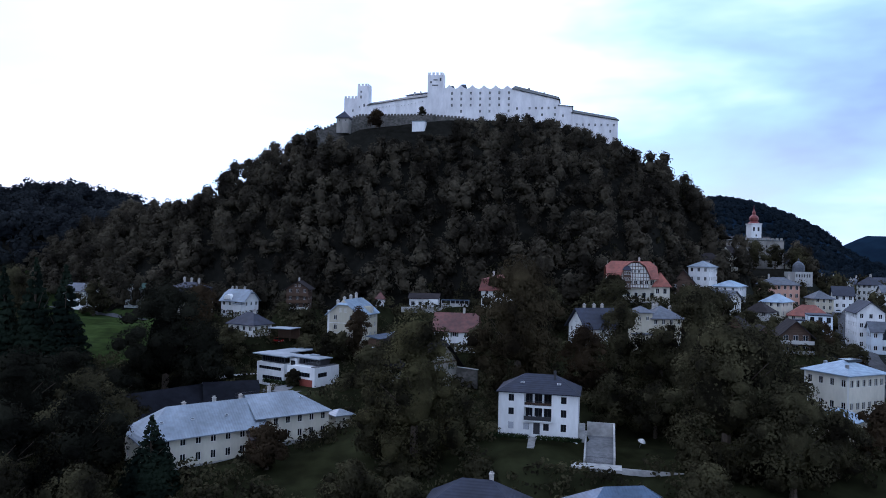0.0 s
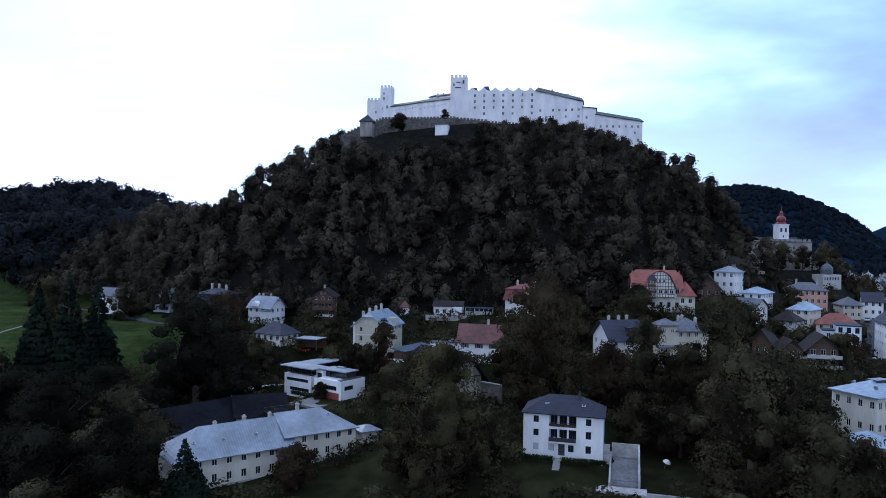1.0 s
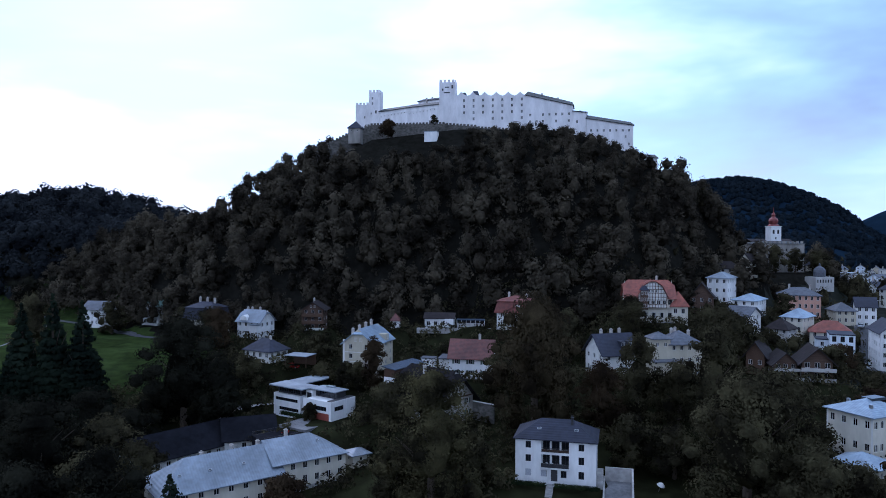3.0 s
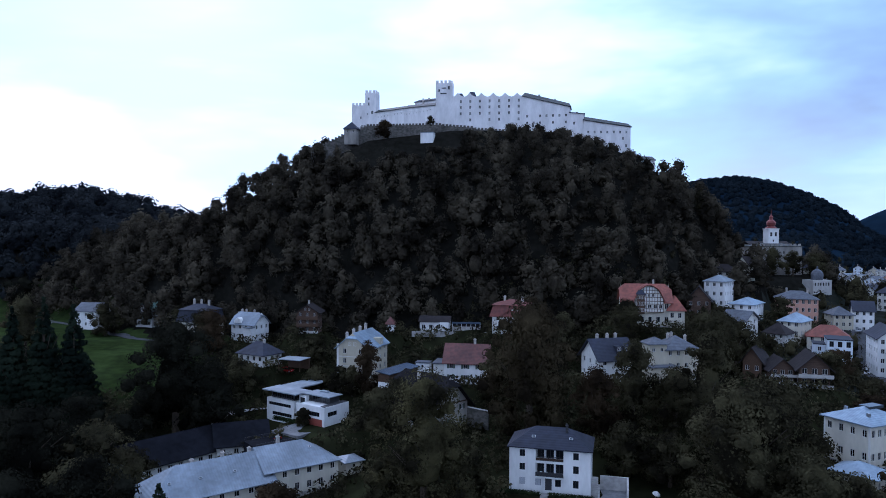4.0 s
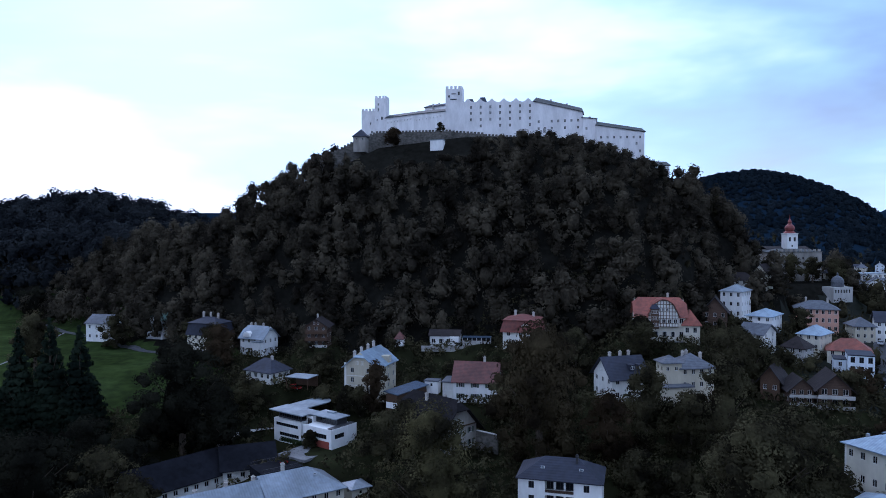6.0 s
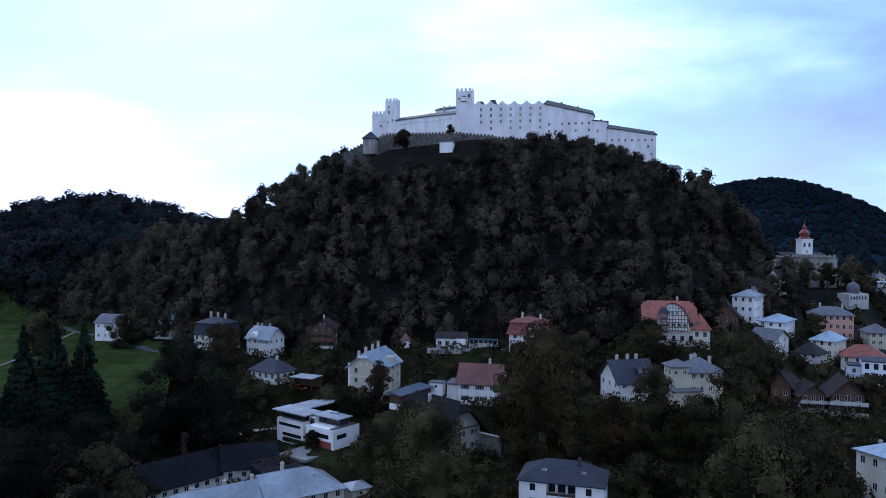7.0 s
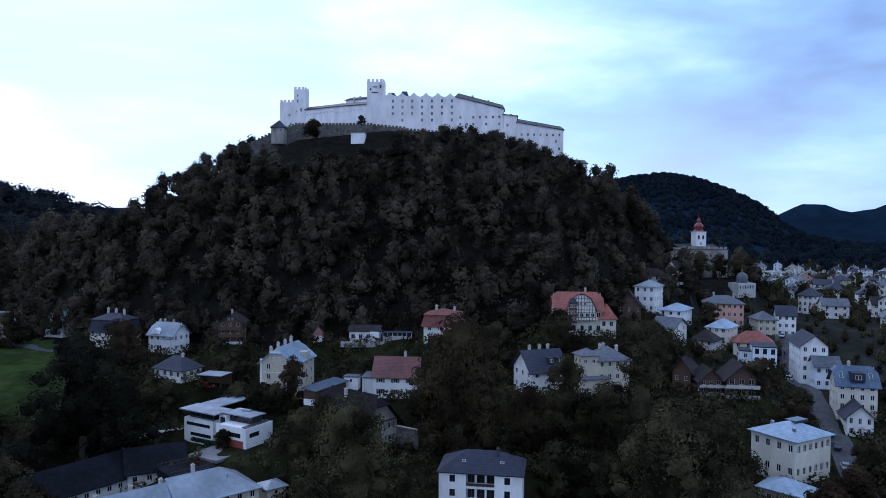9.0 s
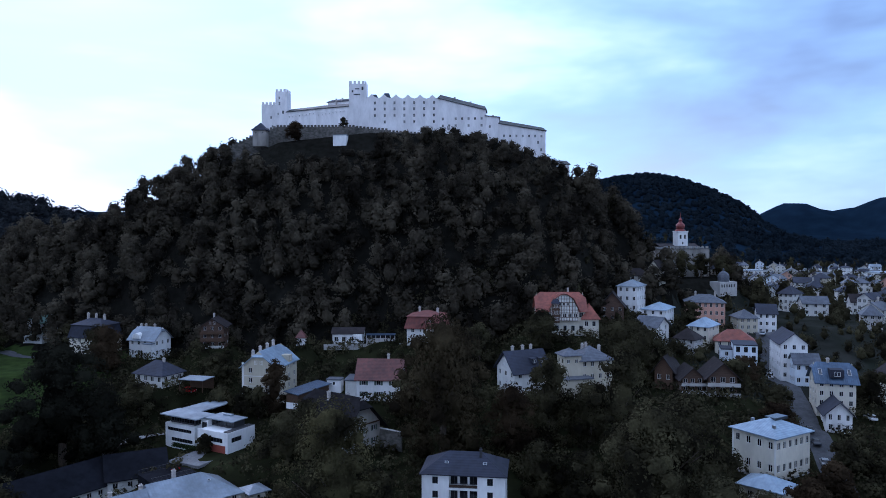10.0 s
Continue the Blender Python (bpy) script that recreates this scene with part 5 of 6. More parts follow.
fort_block((-20.0, 376), (-9.0, 370), 8, 112, 126.0, 126.0, [(2, 123.6, 0.9, 1.2), (5, 123.6, 0.9, 1.2)], roof="slate", rise=2.0, name="inner_house")
_, tm, tl = fort_block((-8.3, 345.5), (-0.5, 344.8), 9, 94, 129.6, 129.6, [], crenels=True, name="bell_tower")
for u, z, w, h in ((2.2, 124.4, 3.0, 0.5), (2.8, 127.0, 2.0, 0.45), (1.3, 125.6, 0.7, 1.0), (5.9, 126.6, 0.8, 1.6)):
    db = bmesh.new()
    box(db, u, u + w, -0.12, -0.01, z, z + h, tm)
    part("tower_opening", db, M["frame_dark"], fort)

# the tall keep with its row of small curved gables
keep_p0, keep_p1 = (-0.5, 345.0), (33.0, 340.2)
keep_w = [(u, z, w, h) for u, z, w, h in grid_windows(34, 4.2, 31.8, 7, (111.2, 114.2, 117.2, 120.0), 0.85, 1.35)]
keep_w = [t for k, t in enumerate(keep_w) if k not in (0, 8, 20)]
_, km, kl = fort_block(keep_p0, keep_p1, 15, 92, 122.3, 122.3, keep_w, name="keep")
for k in range(6):
    gb = bmesh.new()
    u0, u1 = kl * k / 6, kl * (k + 1) / 6
    prof = [(u0, 122.32), (u1, 122.32), (u1, 123.0 - k * 0.12), (u1 - 1.4, 123.5 - k * 0.12), ((u0 + u1) / 2, 124.9 - k * 0.14), (u0 + 1.4, 123.5 - k * 0.12), (u0, 123.0 - k * 0.12)]
    solid(gb, [km @ Vector((u, 0, z)) for u, z in prof], [km @ Vector((u, 9.0, z)) for u, z in prof])
    part("gable", gb, M["fort"], fort)
for u, top, wide in ((3.0, 125.4, 2.6), (9.2, 126.0, 2.2)):
    rb = bmesh.new()
    solid(rb, [km @ Vector(p) for p in ((u - wide, 2, 123.0), (u + wide, 2, 123.0), (u + wide, 8, 123.0), (u - wide, 8, 123.0))], [km @ Vector(p) for p in ((u - wide * 0.5, 4.4, top), (u + wide * 0.5, 4.4, top), (u + wide * 0.5, 5.6, top), (u - wide * 0.5, 5.6, top))])
    part("roof_peak", rb, M["slate"], fort)
w2 = grid_windows(22, 2, 20, 7, (109.2, 112.4, 116.0), 0.85, 1.2) + [(1.0, 117.8, 0.8, 1.1), (4.2, 107.8, 1.0, 2.0), (7.0, 107.6, 1.1, 1.8)]
w2 = [t for k, t in enumerate(w2) if k not in (4, 9, 15)]
fort_block((33.0, 340.2), (54.5, 336.0), 9, 90, 122.4, 116.6, [t for t in w2 if t[1] + t[3] < 116.7], roof="fort_roof", rise=2.6, name="arsenal")
fort_block((54.5, 335.6), (60.6, 334.6), 9, 88, 114.0, 113.2, [(1.4, 108.5, 0.8, 1.2)], roof="slate", rise=0.8, name="gate_tower")
w3 = [(u, z, w, h) for u, z, w, h in grid_windows(21, 2.0, 19.5, 7, (104.2,), 0.8, 1.1)] + [(3.0, 101, 0.8, 1.1), (8.5, 100, 0.8, 1.1), (13.5, 98.5, 0.8, 1.1), (17.5, 101.2, 0.8, 1.3), (19.0, 97.8, 0.8, 1.3)]
fort_block((60.6, 333.8), (82.0, 333.4), 7, 84, 110.2, 106.9, w3, roof="fort_roof", rise=2.2, name="east_wing")
fort_block((82.0, 329.5), (92.0, 329.0), 8, 80, 91.6, 91.2, [(1 + 2.2 * k, 89.6, 0.8, 0.9) for k in range(4)], roof="fort_roof", rise=2.2, name="east_bastion")
for u, zt in ((40.5, 123.2), (48.0, 121.2), (58.6, 115.0), (-13, 127.4), (-16, 127.0)):
    cb = bmesh.new()
    yy = 343 if u > 0 else 373
    box(cb, u, u + 0.9, yy, yy + 0.9, zt - 4, zt + 0.6)
    part("chimney", cb, M["brick"], fort)

rampart = thing("rampart", pose(0, 0, 0), "dark stone rampart and walls below the fortress", "wall", kind="structure")
for p0, p1, zb, z0, z1 in (((-66, 336), (-52, 344), 84, 97.5, 106.0), ((-52, 344), (-42, 350), 90, 106.4, 111.0), ((-42, 350), (-5, 341), 90, 111.2, 110.4), ((-5, 341), (10, 336), 92, 110.0, 108.2), ((10, 336), (42, 329), 90, 107.6, 104.6)):
    bm = bmesh.new()
    m = seg_matrix(p0, p1)
    L = math.hypot(p1[0] - p0[0], p1[1] - p0[1])
    n = int(L / 1.6)
    solid(bm, [m @ Vector(p) for p in ((0, -1.6, zb), (L, -1.6, zb), (L, 1.2, zb), (0, 1.2, zb))], [m @ Vector(p) for p in ((0, -0.4, z0), (L, -0.4, z1), (L, 1.0, z1), (0, 1.0, z0))])
    for k in range(n):
        zt = z0 + (z1 - z0) * (k + 0.3) / n
        box(bm, L * k / n, L * (k + 0.6) / n, -0.35, 0.2, zt - 0.5, zt + 0.75, m)
    part("rampart_wall", bm, M["stone"], rampart)
house("guard_house", -48.6, 345.5, 105.2, 6.0, 6.0, 4.0, -8, "pyramid", 3.2, "x", "abbey", "slate", "small stone guard house with pointed dark roof", rows=1, cols=(2, 1), size=(0.7, 1.0), over=0.5, pad=False)
house("white_hut", -11.4, 328.5, 102.6, 6.0, 3.4, 1.9, -14, "flat", 0.2, "x", "white", "membrane", "small white hut on the rampart slope", rows=0, cols=(0, 0), over=0.1, pad=False)

# ---- the abbey on its terrace ----
abbey = thing("abbey", pose(151.0, 350, 0, 0, 0, 4), "old stone abbey with white church tower and red onion dome", "church")



def plain_block(root, name, x0, x1, y0, y1, z0, z1, mat, holes=()):
    bm = bmesh.new()
    wall_face(bm, x1 - x0, z0, z1, list(holes), Matrix.Translation((x0, y0, 0)), 0.3)
    wall_face(bm, y1 - y0, z0, z1, [], Matrix.Translation((x1, y0, 0)) @ Matrix.Rotation(math.pi / 2, 4, "Z"))
    wall_face(bm, x1 - x0, z0, z1, [], Matrix.Translation((x1, y1, 0)) @ Matrix.Rotation(math.pi, 4, "Z"))
    wall_face(bm, y1 - y0, z0, z1, [], Matrix.Translation((x0, y1, 0)) @ Matrix.Rotation(-math.pi / 2, 4, "Z"))
    bm.faces.new([bm.verts.new(p) for p in ((x0, y0, z1), (x1, y0, z1), (x1, y1, z1), (x0, y1, z1))])
    ob = part(name, bm, M[mat], root)
    for u, v, w, h in holes:
        pb = bmesh.new()
        box(pb, x0 + u, x0 + u + w, y0 + 0.28, y0 + 0.32, v, v + h)
        part("window", pb, M["glass"], root)
    return ob


plain_block(abbey, "terrace_wall", -9, 15, -7, 6, 30, 53.6, "abbey", [(2 + 3.2 * k, 50.0, 0.8, 1.1) for k in range(7)])
plain_block(abbey, "wing", -15, -9, -3, 8, 34, 49.5, "abbey", [(1.2, 46, 0.8, 1.1), (3.6, 46, 0.8, 1.1)])
plain_block(abbey, "nave", -6, 14, 1, 12, 48, 54.2, "abbey", [(2 + 3 * k, 51.2, 0.8, 1.0) for k in range(6)])
bm = roof_mesh(20, 11, 54.2, 1.6, "gable", "x", 0.6)
bmesh.ops.translate(bm, vec=(4, 6.5, 0), verts=bm.verts)
part("nave_roof", bm, M["brownroof"], abbey)
bm = roof_mesh(24, 13, 53.6, 1.2, "hip", "x", 0.4)
bmesh.ops.translate(bm, vec=(3, -0.5, 0), verts=bm.verts)
part("terrace_roof", bm, M["fort_roof"], abbey)
for k in range(11):
    detail(abbey, "merlon", [(-9 + 2.2 * k, -7.8 + 2.2 * k, -7.3, -6.9, 53.6, 54.7)], "abbey")
plain_block(abbey, "church_tower", 1.8, 7.0, -0.6, 4.6, 48, 61.6, "white", [(0.9, 58.2, 1.1, 2.0), (3.2, 58.2, 1.1, 2.0), (2.2, 55.6, 0.8, 1.0)])
detail(abbey, "cornice", [(1.55, 7.25, -0.85, 4.85, 61.6, 62.0)], "white")
detail(abbey, "string_course", [(1.7, 7.1, -0.7, -0.605, 57.4, 57.65)], "white")
bm = bmesh.new()
lathe(bm, [(2.7, 62.0), (2.4, 62.6), (1.7, 63.1), (2.1, 63.8), (2.25, 64.7), (1.85, 65.6), (0.95, 66.3), (0.75, 67.0), (0.95, 67.5), (0.55, 68.2), (0.15, 68.9), (0.06, 71.2)], 16, 4.4, 2.0)
part("onion_dome", bm, M["dome"], abbey, "oxide red onion dome with spire")

# ---- trees ----
rng = np.random.default_rng(7)


def ball(n=2):
    """Directions and faces of a small ball made of four-cornered faces, n cells along each side of a cube."""
    pts, faces, seen = [], [], {}
    for axis in range(3):
        for sign in (-1, 1):
            for i in range(n):
                for j in range(n):
                    quad = []
                    for di, dj in ((0, 0), (1, 0), (1, 1), (0, 1)):
                        p = [0, 0, 0]
                        p[axis], p[(axis + 1) % 3], p[(axis + 2) % 3] = sign * n, 2 * (i + di) - n, 2 * (j + dj) - n
                        p = tuple(p)
                        if p not in seen:
                            seen[p] = len(pts)
                            pts.append(p)
                        quad.append(seen[p])
                    faces.append(quad if sign > 0 else quad[::-1])
    pts = np.array(pts, float)
    return pts / np.linalg.norm(pts, axis=1, keepdims=True), np.array(faces)


BALLS = {n: ball(n) for n in (2, 4)}


def leaf_cloud(lobes, count, size, rng, droop=0.0, flat=0.0, core=0.66, cells=2, whole=0.6):
    """Leaf clumps on the outer shell of ellipsoid lobes (cx, cy, cz, rx, ry, rz) over a dense inner mass; corners, faces, normals."""
    lobes = np.array(lobes, float)
    area = (lobes[:, 3] * lobes[:, 4] + lobes[:, 3] * lobes[:, 5]) + 0.25
    pick = rng.choice(len(lobes), count, p=area / area.sum())
    d = rng.normal(size=(count, 3))
    d /= np.linalg.norm(d, axis=1, keepdims=True)
    d[:, 2] = np.where(d[:, 2] < -0.5, -d[:, 2], d[:, 2])
    r = 1.10 - np.abs(rng.normal(0, 0.22, count))
    L = lobes[pick]
    p = L[:, :3] + d * L[:, 3:] * r[:, None]
    nrm = d + rng.normal(0, 0.28, (count, 3))
    nrm[:, 2] += flat
    nrm /= np.linalg.norm(nrm, axis=1, keepdims=True)
    a = np.cross(nrm, rng.normal(size=(count, 3)))
    a /= np.linalg.norm(a, axis=1, keepdims=True)
    b = np.cross(nrm, a)
    s = size * rng.uniform(0.55, 1.25, (count, 1))
    a, b = a * s, b * s * 0.72
    if droop:
        b = b * 0.5 + np.array([0, 0, -droop]) * s
        turn = np.sum(np.cross(a, b) * nrm, axis=1, keepdims=True)
        a = np.where(turn < 0, -a, a)
    corner = np.stack([p - a * 0.5 - b * 0.1, p + a * 0.15 - b * 0.5, p + a * 0.5 + b * 0.1, p - a * 0.15 + b * 0.5], 1)
    low, high = (lobes[:, :3] - lobes[:, 3:]).min(0), (lobes[:, :3] + lobes[:, 3:]).max(0)
    middle, reach = (low + high) / 2 - np.array([0, 0, 0.12]) * (high - low), (high - low) / 2

    def outward(q):
        o = (q - middle) / reach
        return o / (np.linalg.norm(o, axis=1, keepdims=True) + 1e-6)

    soft = d * 0.45 + nrm * 0.22 + outward(p) * whole + d * (0.6 - whole)
    soft /= np.linalg.norm(soft, axis=1, keepdims=True)
    v, q, n = corner.reshape(-1, 3), np.arange(4 * count).reshape(-1, 4), np.repeat(soft, 4, axis=0)
    if core:
        lobes = np.concatenate([lobes[:-3:2], lobes[-3:]])
        dirs, faces = BALLS[cells]
        k, m = len(lobes), len(dirs)
        wob = rng.uniform(0.72, 1.14, (k, m, 1))
        cv = lobes[:, None, :3] + dirs[None] * lobes[:, None, 3:] * core * wob
        cf = faces[None] + (np.arange(k) * m)[:, None, None] + len(v)
        v, q = np.concatenate([v, cv.reshape(-1, 3)]), np.concatenate([q, cf.reshape(-1, 4)])
        rough = np.tile(dirs, (k, 1)) * 0.5 + rng.normal(0, 0.2, (k * m, 3)) + outward(cv.reshape(-1, 3)) * whole + np.tile(dirs, (k, 1)) * (0.6 - whole)
        n = np.concatenate([n, rough / np.linalg.norm(rough, axis=1, keepdims=True)])
    return v, q, n


def broadleaf(R, H, rng, n=16, lift=0.25, clump=0.40):
    """Lobes of a rounded, uneven crown of radius R between lift*H and H."""
    out = []
    for k in range(n):
        t = rng.uniform(0.0, 1.0)
        z = H * (lift + (1 - lift) * ((0.12 + 0.72 * t) if clump > 0.35 else (0.03 + 0.84 * t)))
        prof = math.sin(math.pi * (0.18 + 0.72 * t)) ** 0.8
        a = rng.uniform(0, 2 * math.pi)
        rad = R * prof * (rng.uniform(0.25, 0.72) if clump > 0.35 else 0.92 * math.sqrt(rng.uniform(0.1, 1.0)))
        s = R * clump * rng.uniform(0.7, 1.3) * (1.1 - 0.35 * t)
        out.append((rad * math.cos(a), rad * math.sin(a), z, s, s, s * rng.uniform(0.7, 1.0)))
    out.append((0, 0, H * (lift + (1 - lift) * 0.45), R * 0.62, R * 0.62, H * (1 - lift) * 0.38))
    out.append((0, 0, H * 0.84, R * 0.42, R * 0.42, H * 0.16))
    out.append((R * 0.2, R * 0.1, H * 0.74, R * 0.5, R * 0.5, H * 0.16))
    return out


def conifer(R, H, rng, tiers=16):
    out = []
    for k in range(tiers):
        t = k / tiers
        z = H * (0.08 + 0.9 * t)
        r = R * (1 - t ** 1.25) ** 1.1
        m = max(3, int(9 * (1 - t)))
        for j in range(m + 2):
            a = 2 * math.pi * (j + rng.uniform(0, 1)) / m
            out.append((r * 0.55 * math.cos(a), r * 0.55 * math.sin(a), z - r * 0.15, max(r * 0.45, 0.25), max(r * 0.45, 0.25), max(H * 0.035, 0.3)))
    return out


def trunk_mesh(R, H, rng, top=0.6):
    """A tapered trunk with a few limbs that reach into the crown."""
    bm = bmesh.new()
    r = max(0.16, R * 0.075)
    lathe(bm, [(r * 1.5, -1.0), (r, 0.6), (r * 0.8, H * 0.35), (r * 0.3, H * top)], 7)
    for k in range(6):
        a, z = rng.uniform(0, 6.28), H * rng.uniform(0.22, 0.45)
        tip = Vector((math.cos(a) * R * 0.6, math.sin(a) * R * 0.6, z + H * rng.uniform(0.12, 0.3)))
        p0 = Vector((0, 0, z))
        side = Vector((-math.sin(a), math.cos(a), 0)) * r * 0.4
        up = Vector((0, 0, r * 0.4))
        ring0 = [bm.verts.new(p0 + s) for s in (side, up, -side, -up)]
        ring1 = [bm.verts.new(tip + s * 0.25) for s in (side, up, -side, -up)]
        for i in range(4):
            bm.faces.new((ring0[i], ring0[(i + 1) % 4], ring1[(i + 1) % 4], ring1[i]))
    me = bpy.data.meshes.new("trunk")
    bm.to_mesh(me)
    bm.free()
    me.materials.append(M["bark"])
    return me


def tree(x, y, R, H, kind="broadleaf", mat="leaf_near", count=6000, leaf=0.55, label="", seed=1, group="garden trees", lift=0.2, z=None):
    g = np.random.default_rng(seed)
    root = thing("conifer_tree" if kind == "conifer" else "tree", pose(x, y, at(x, y) if z is None else z, 0, 0, g.uniform(0, 360)), label, "tree", group)
    part("trunk", trunk_mesh(R, H, g, 0.9 if kind == "conifer" else 0.6), None, root)
    lobes = conifer(R, H, g) if kind == "conifer" else broadleaf(R, H, g, 100 if R > 10 else 44, lift, 0.20 if R > 10 else 0.27)
    v, q, n = leaf_cloud(lobes, int(count * 0.72), leaf * 1.06, g, 0.7 if kind == "willow" else 0.0, 0.05, 0.8 if kind == "conifer" else 0.68)
    part("crown", mesh_of("crown", v, q, M[mat], n), None, root)
    return root


# large single trees
tree(19.5, 178, 13.0, 36, "willow", "leaf_willow", 23000, 0.6, "very large drooping garden tree with dense dark crown", 11, lift=0.06)
tree(-5.0, 146, 12.0, 33, "broadleaf", "leaf_light", 19000, 0.52, "large garden tree with pointed olive green crown", 12, lift=0.04)
tree(55, 136, 13.0, 29, "broadleaf", "leaf_near", 20000, 0.55, "broad leafy dark green garden tree", 13, lift=0.04)
tree(67, 150, 10.0, 24, "broadleaf", "leaf_near", 11000, 0.62, "leafy garden tree beside the mansion", 14, lift=0.04)
tree(-79.5, 207, 15.0, 36, "broadleaf", "leaf_shaded", 16000, 0.68, "broad very dark green tree beside the meadow", 15, lift=0.05)
tree(-66.5, 203, 8.0, 24, "broadleaf", "leaf_shaded", 8000, 0.62, "dark green tree by the path", 16, lift=0.05)
for k, (x, y, R, H) in enumerate(((-127, 207, 8.2, 34), (-118.5, 208, 8.2, 37), (-109, 207, 8.4, 35), (-55.5, 138, 6.5, 15))):
    tree(x, y, R, H, "conifer", "needle", 15000 if H > 20 else 8000, 1.1 if H > 20 else 0.7, "tall dark spruce with hanging branches" if H > 20 else "dark pointed conifer before the long house", 20 + k, "spruces")
def garden_trees(rows, seed):
    for k, (x, y, R, H, mat, n) in enumerate(rows):
        tree(x, y, R, H, "broadleaf", mat, n, 0.55, "garden tree with %s leaves and rounded crown" % ("brownish" if mat == "leaf_brown" else "dark green"), seed + k, lift=0.06)


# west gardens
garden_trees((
    (-97, 165, 12, 23, "leaf_shaded", 11000), (-112, 172, 11, 20, "leaf_shaded", 9000), (-85, 172, 9, 17, "leaf_near", 7000), (-71, 142, 9, 20, "leaf_shaded", 9000),
    (-84, 136, 10, 22, "leaf_shaded", 10000), (-97, 147, 9, 17, "leaf_shaded", 8000), (-64, 127, 7, 14, "leaf_near", 6000), (-76, 122, 8, 18, "leaf_near", 8000),
    (-98, 190, 9, 17, "leaf_shaded", 7000), (-86, 188, 8, 15, "leaf_shaded", 6000), (-134, 190, 10, 20, "leaf_shaded", 7000), (-108, 146, 11, 20, "leaf_shaded", 9000),
    (-118, 160, 11, 20, "leaf_shaded", 8000), (-104, 128, 11, 20, "leaf_shaded", 8000), (-92, 116, 9, 17, "leaf_shaded", 7000), (-72, 163, 6, 13, "leaf_near", 5000),
    (-81, 154, 8, 15, "leaf_near", 6000), (-142, 172, 12, 20, "leaf_shaded", 7000), (-122, 140, 10, 18, "leaf_shaded", 7000),
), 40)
# middle gardens
garden_trees((
    (-36, 150, 5, 10, "leaf_brown", 6000), (-13, 152, 6, 13, "leaf_near", 6000), (4, 158, 5, 11, "leaf_near", 5000), (36, 178, 6, 18, "leaf_brown", 7000),
    (46, 182, 7, 22, "leaf_near", 8000), (40, 166, 6, 13, "leaf_near", 6000), (46, 122, 6, 12, "leaf_near", 5000), (-14, 196, 6, 12, "leaf_near", 5000),
    (-18, 186, 6, 12, "leaf_near", 5000), (-6, 128, 5, 8, "leaf_near", 4000), (-16, 132, 6, 9, "leaf_near", 4500), (8, 139, 3, 5, "leaf_near", 2500),
    (-8, 141, 4.2, 6, "leaf_near", 3000),
), 70)
# east gardens
garden_trees((
    (56, 180, 7, 15, "leaf_near", 6000), (60.5, 170, 8, 27, "leaf_near", 9000), (50, 164, 7, 13, "leaf_near", 6000), (60, 162, 7, 14, "leaf_near", 6000),
    (62, 124, 8, 20, "leaf_near", 9000), (74, 132, 6, 13, "leaf_near", 6000), (86, 138, 5, 12, "leaf_brown", 5000), (78, 222, 8, 17, "leaf_near", 6000),
    (86, 232, 7, 14, "leaf_near", 5000), (84, 214, 8, 17, "leaf_near", 6000), (106, 204, 5, 9, "leaf_near", 4000), (112, 210, 5, 9, "leaf_brown", 4000),
    (110, 160, 5, 8, "leaf_near", 4000), (119, 155, 5, 8, "leaf_near", 4000), (107, 184, 5, 6, "leaf_brown", 3500), (113, 194, 4, 7, "leaf_near", 3500),
    (98, 258, 5, 10, "leaf_near", 4000), (122, 268, 5, 10, "leaf_near", 4000), (142, 196, 6, 10, "leaf_near", 4000), (53, 132.5, 4.2, 6.5, "leaf_near", 3500),
    (58, 133, 4.4, 7, "leaf_near", 3500), (49, 135, 4, 6, "leaf_near", 3000), (98, 148, 4.6, 9.5, "leaf_brown", 5000),
), 100)
# slope below the hill
garden_trees((
    (-42, 226, 5, 10, "leaf_near", 4500), (-34, 238, 6, 12, "leaf_near", 4500), (-48, 246, 6, 11, "leaf_near", 4500), (-66, 226, 6, 11, "leaf_near", 4500),
    (-88, 262, 8, 17, "leaf_brown", 6000), (-95, 274, 7, 15, "leaf_near", 5000), (-113, 297, 6, 13, "leaf_near", 5000), (55, 230, 6, 14, "leaf_near", 5000),
    (32, 226, 7, 16, "leaf_near", 5500), (37, 236, 6, 14, "leaf_near", 5000), (12, 206, 6, 12, "leaf_near", 4500), (28, 200, 7, 14, "leaf_near", 5000),
    (-33, 213.5, 3.6, 9, "leaf_near", 3500), (-29, 212.5, 3.4, 9, "leaf_near", 3500), (-24.5, 211.5, 4.3, 16, "leaf_brown", 5500), (56, 229, 5.4, 14, "leaf_near", 5000),
    (-40.8, 199.0, 2.4, 4.8, "leaf_near", 2500),
), 130)
# far meadow and abbey
garden_trees((
    (-150, 308, 7, 15, "leaf_near", 5000), (-152, 254, 9, 24, "leaf_near", 6000), (138, 336, 5, 11, "leaf_near", 3000), (147, 333, 6, 14, "leaf_near", 3500), (158, 335, 5, 12, "leaf_near", 3000),
    (170, 338, 6, 12, "leaf_near", 3000), (177, 346, 6, 13, "leaf_near", 3000), (-237, 390, 8, 20, "leaf_shaded", 4000), (-221, 389, 5, 12, "leaf_shaded", 3000),
    (-268, 408, 7, 11, "leaf_shaded", 3000), (-252, 402, 6, 9, "leaf_shaded", 3000),
), 160)

bush = tree(-32.2, 337, 4.6, 9.0, "broadleaf", "leaf_brown", 4000, 0.5, "round tree standing on the rampart", 150, "rampart trees", 0.02, 103.2)
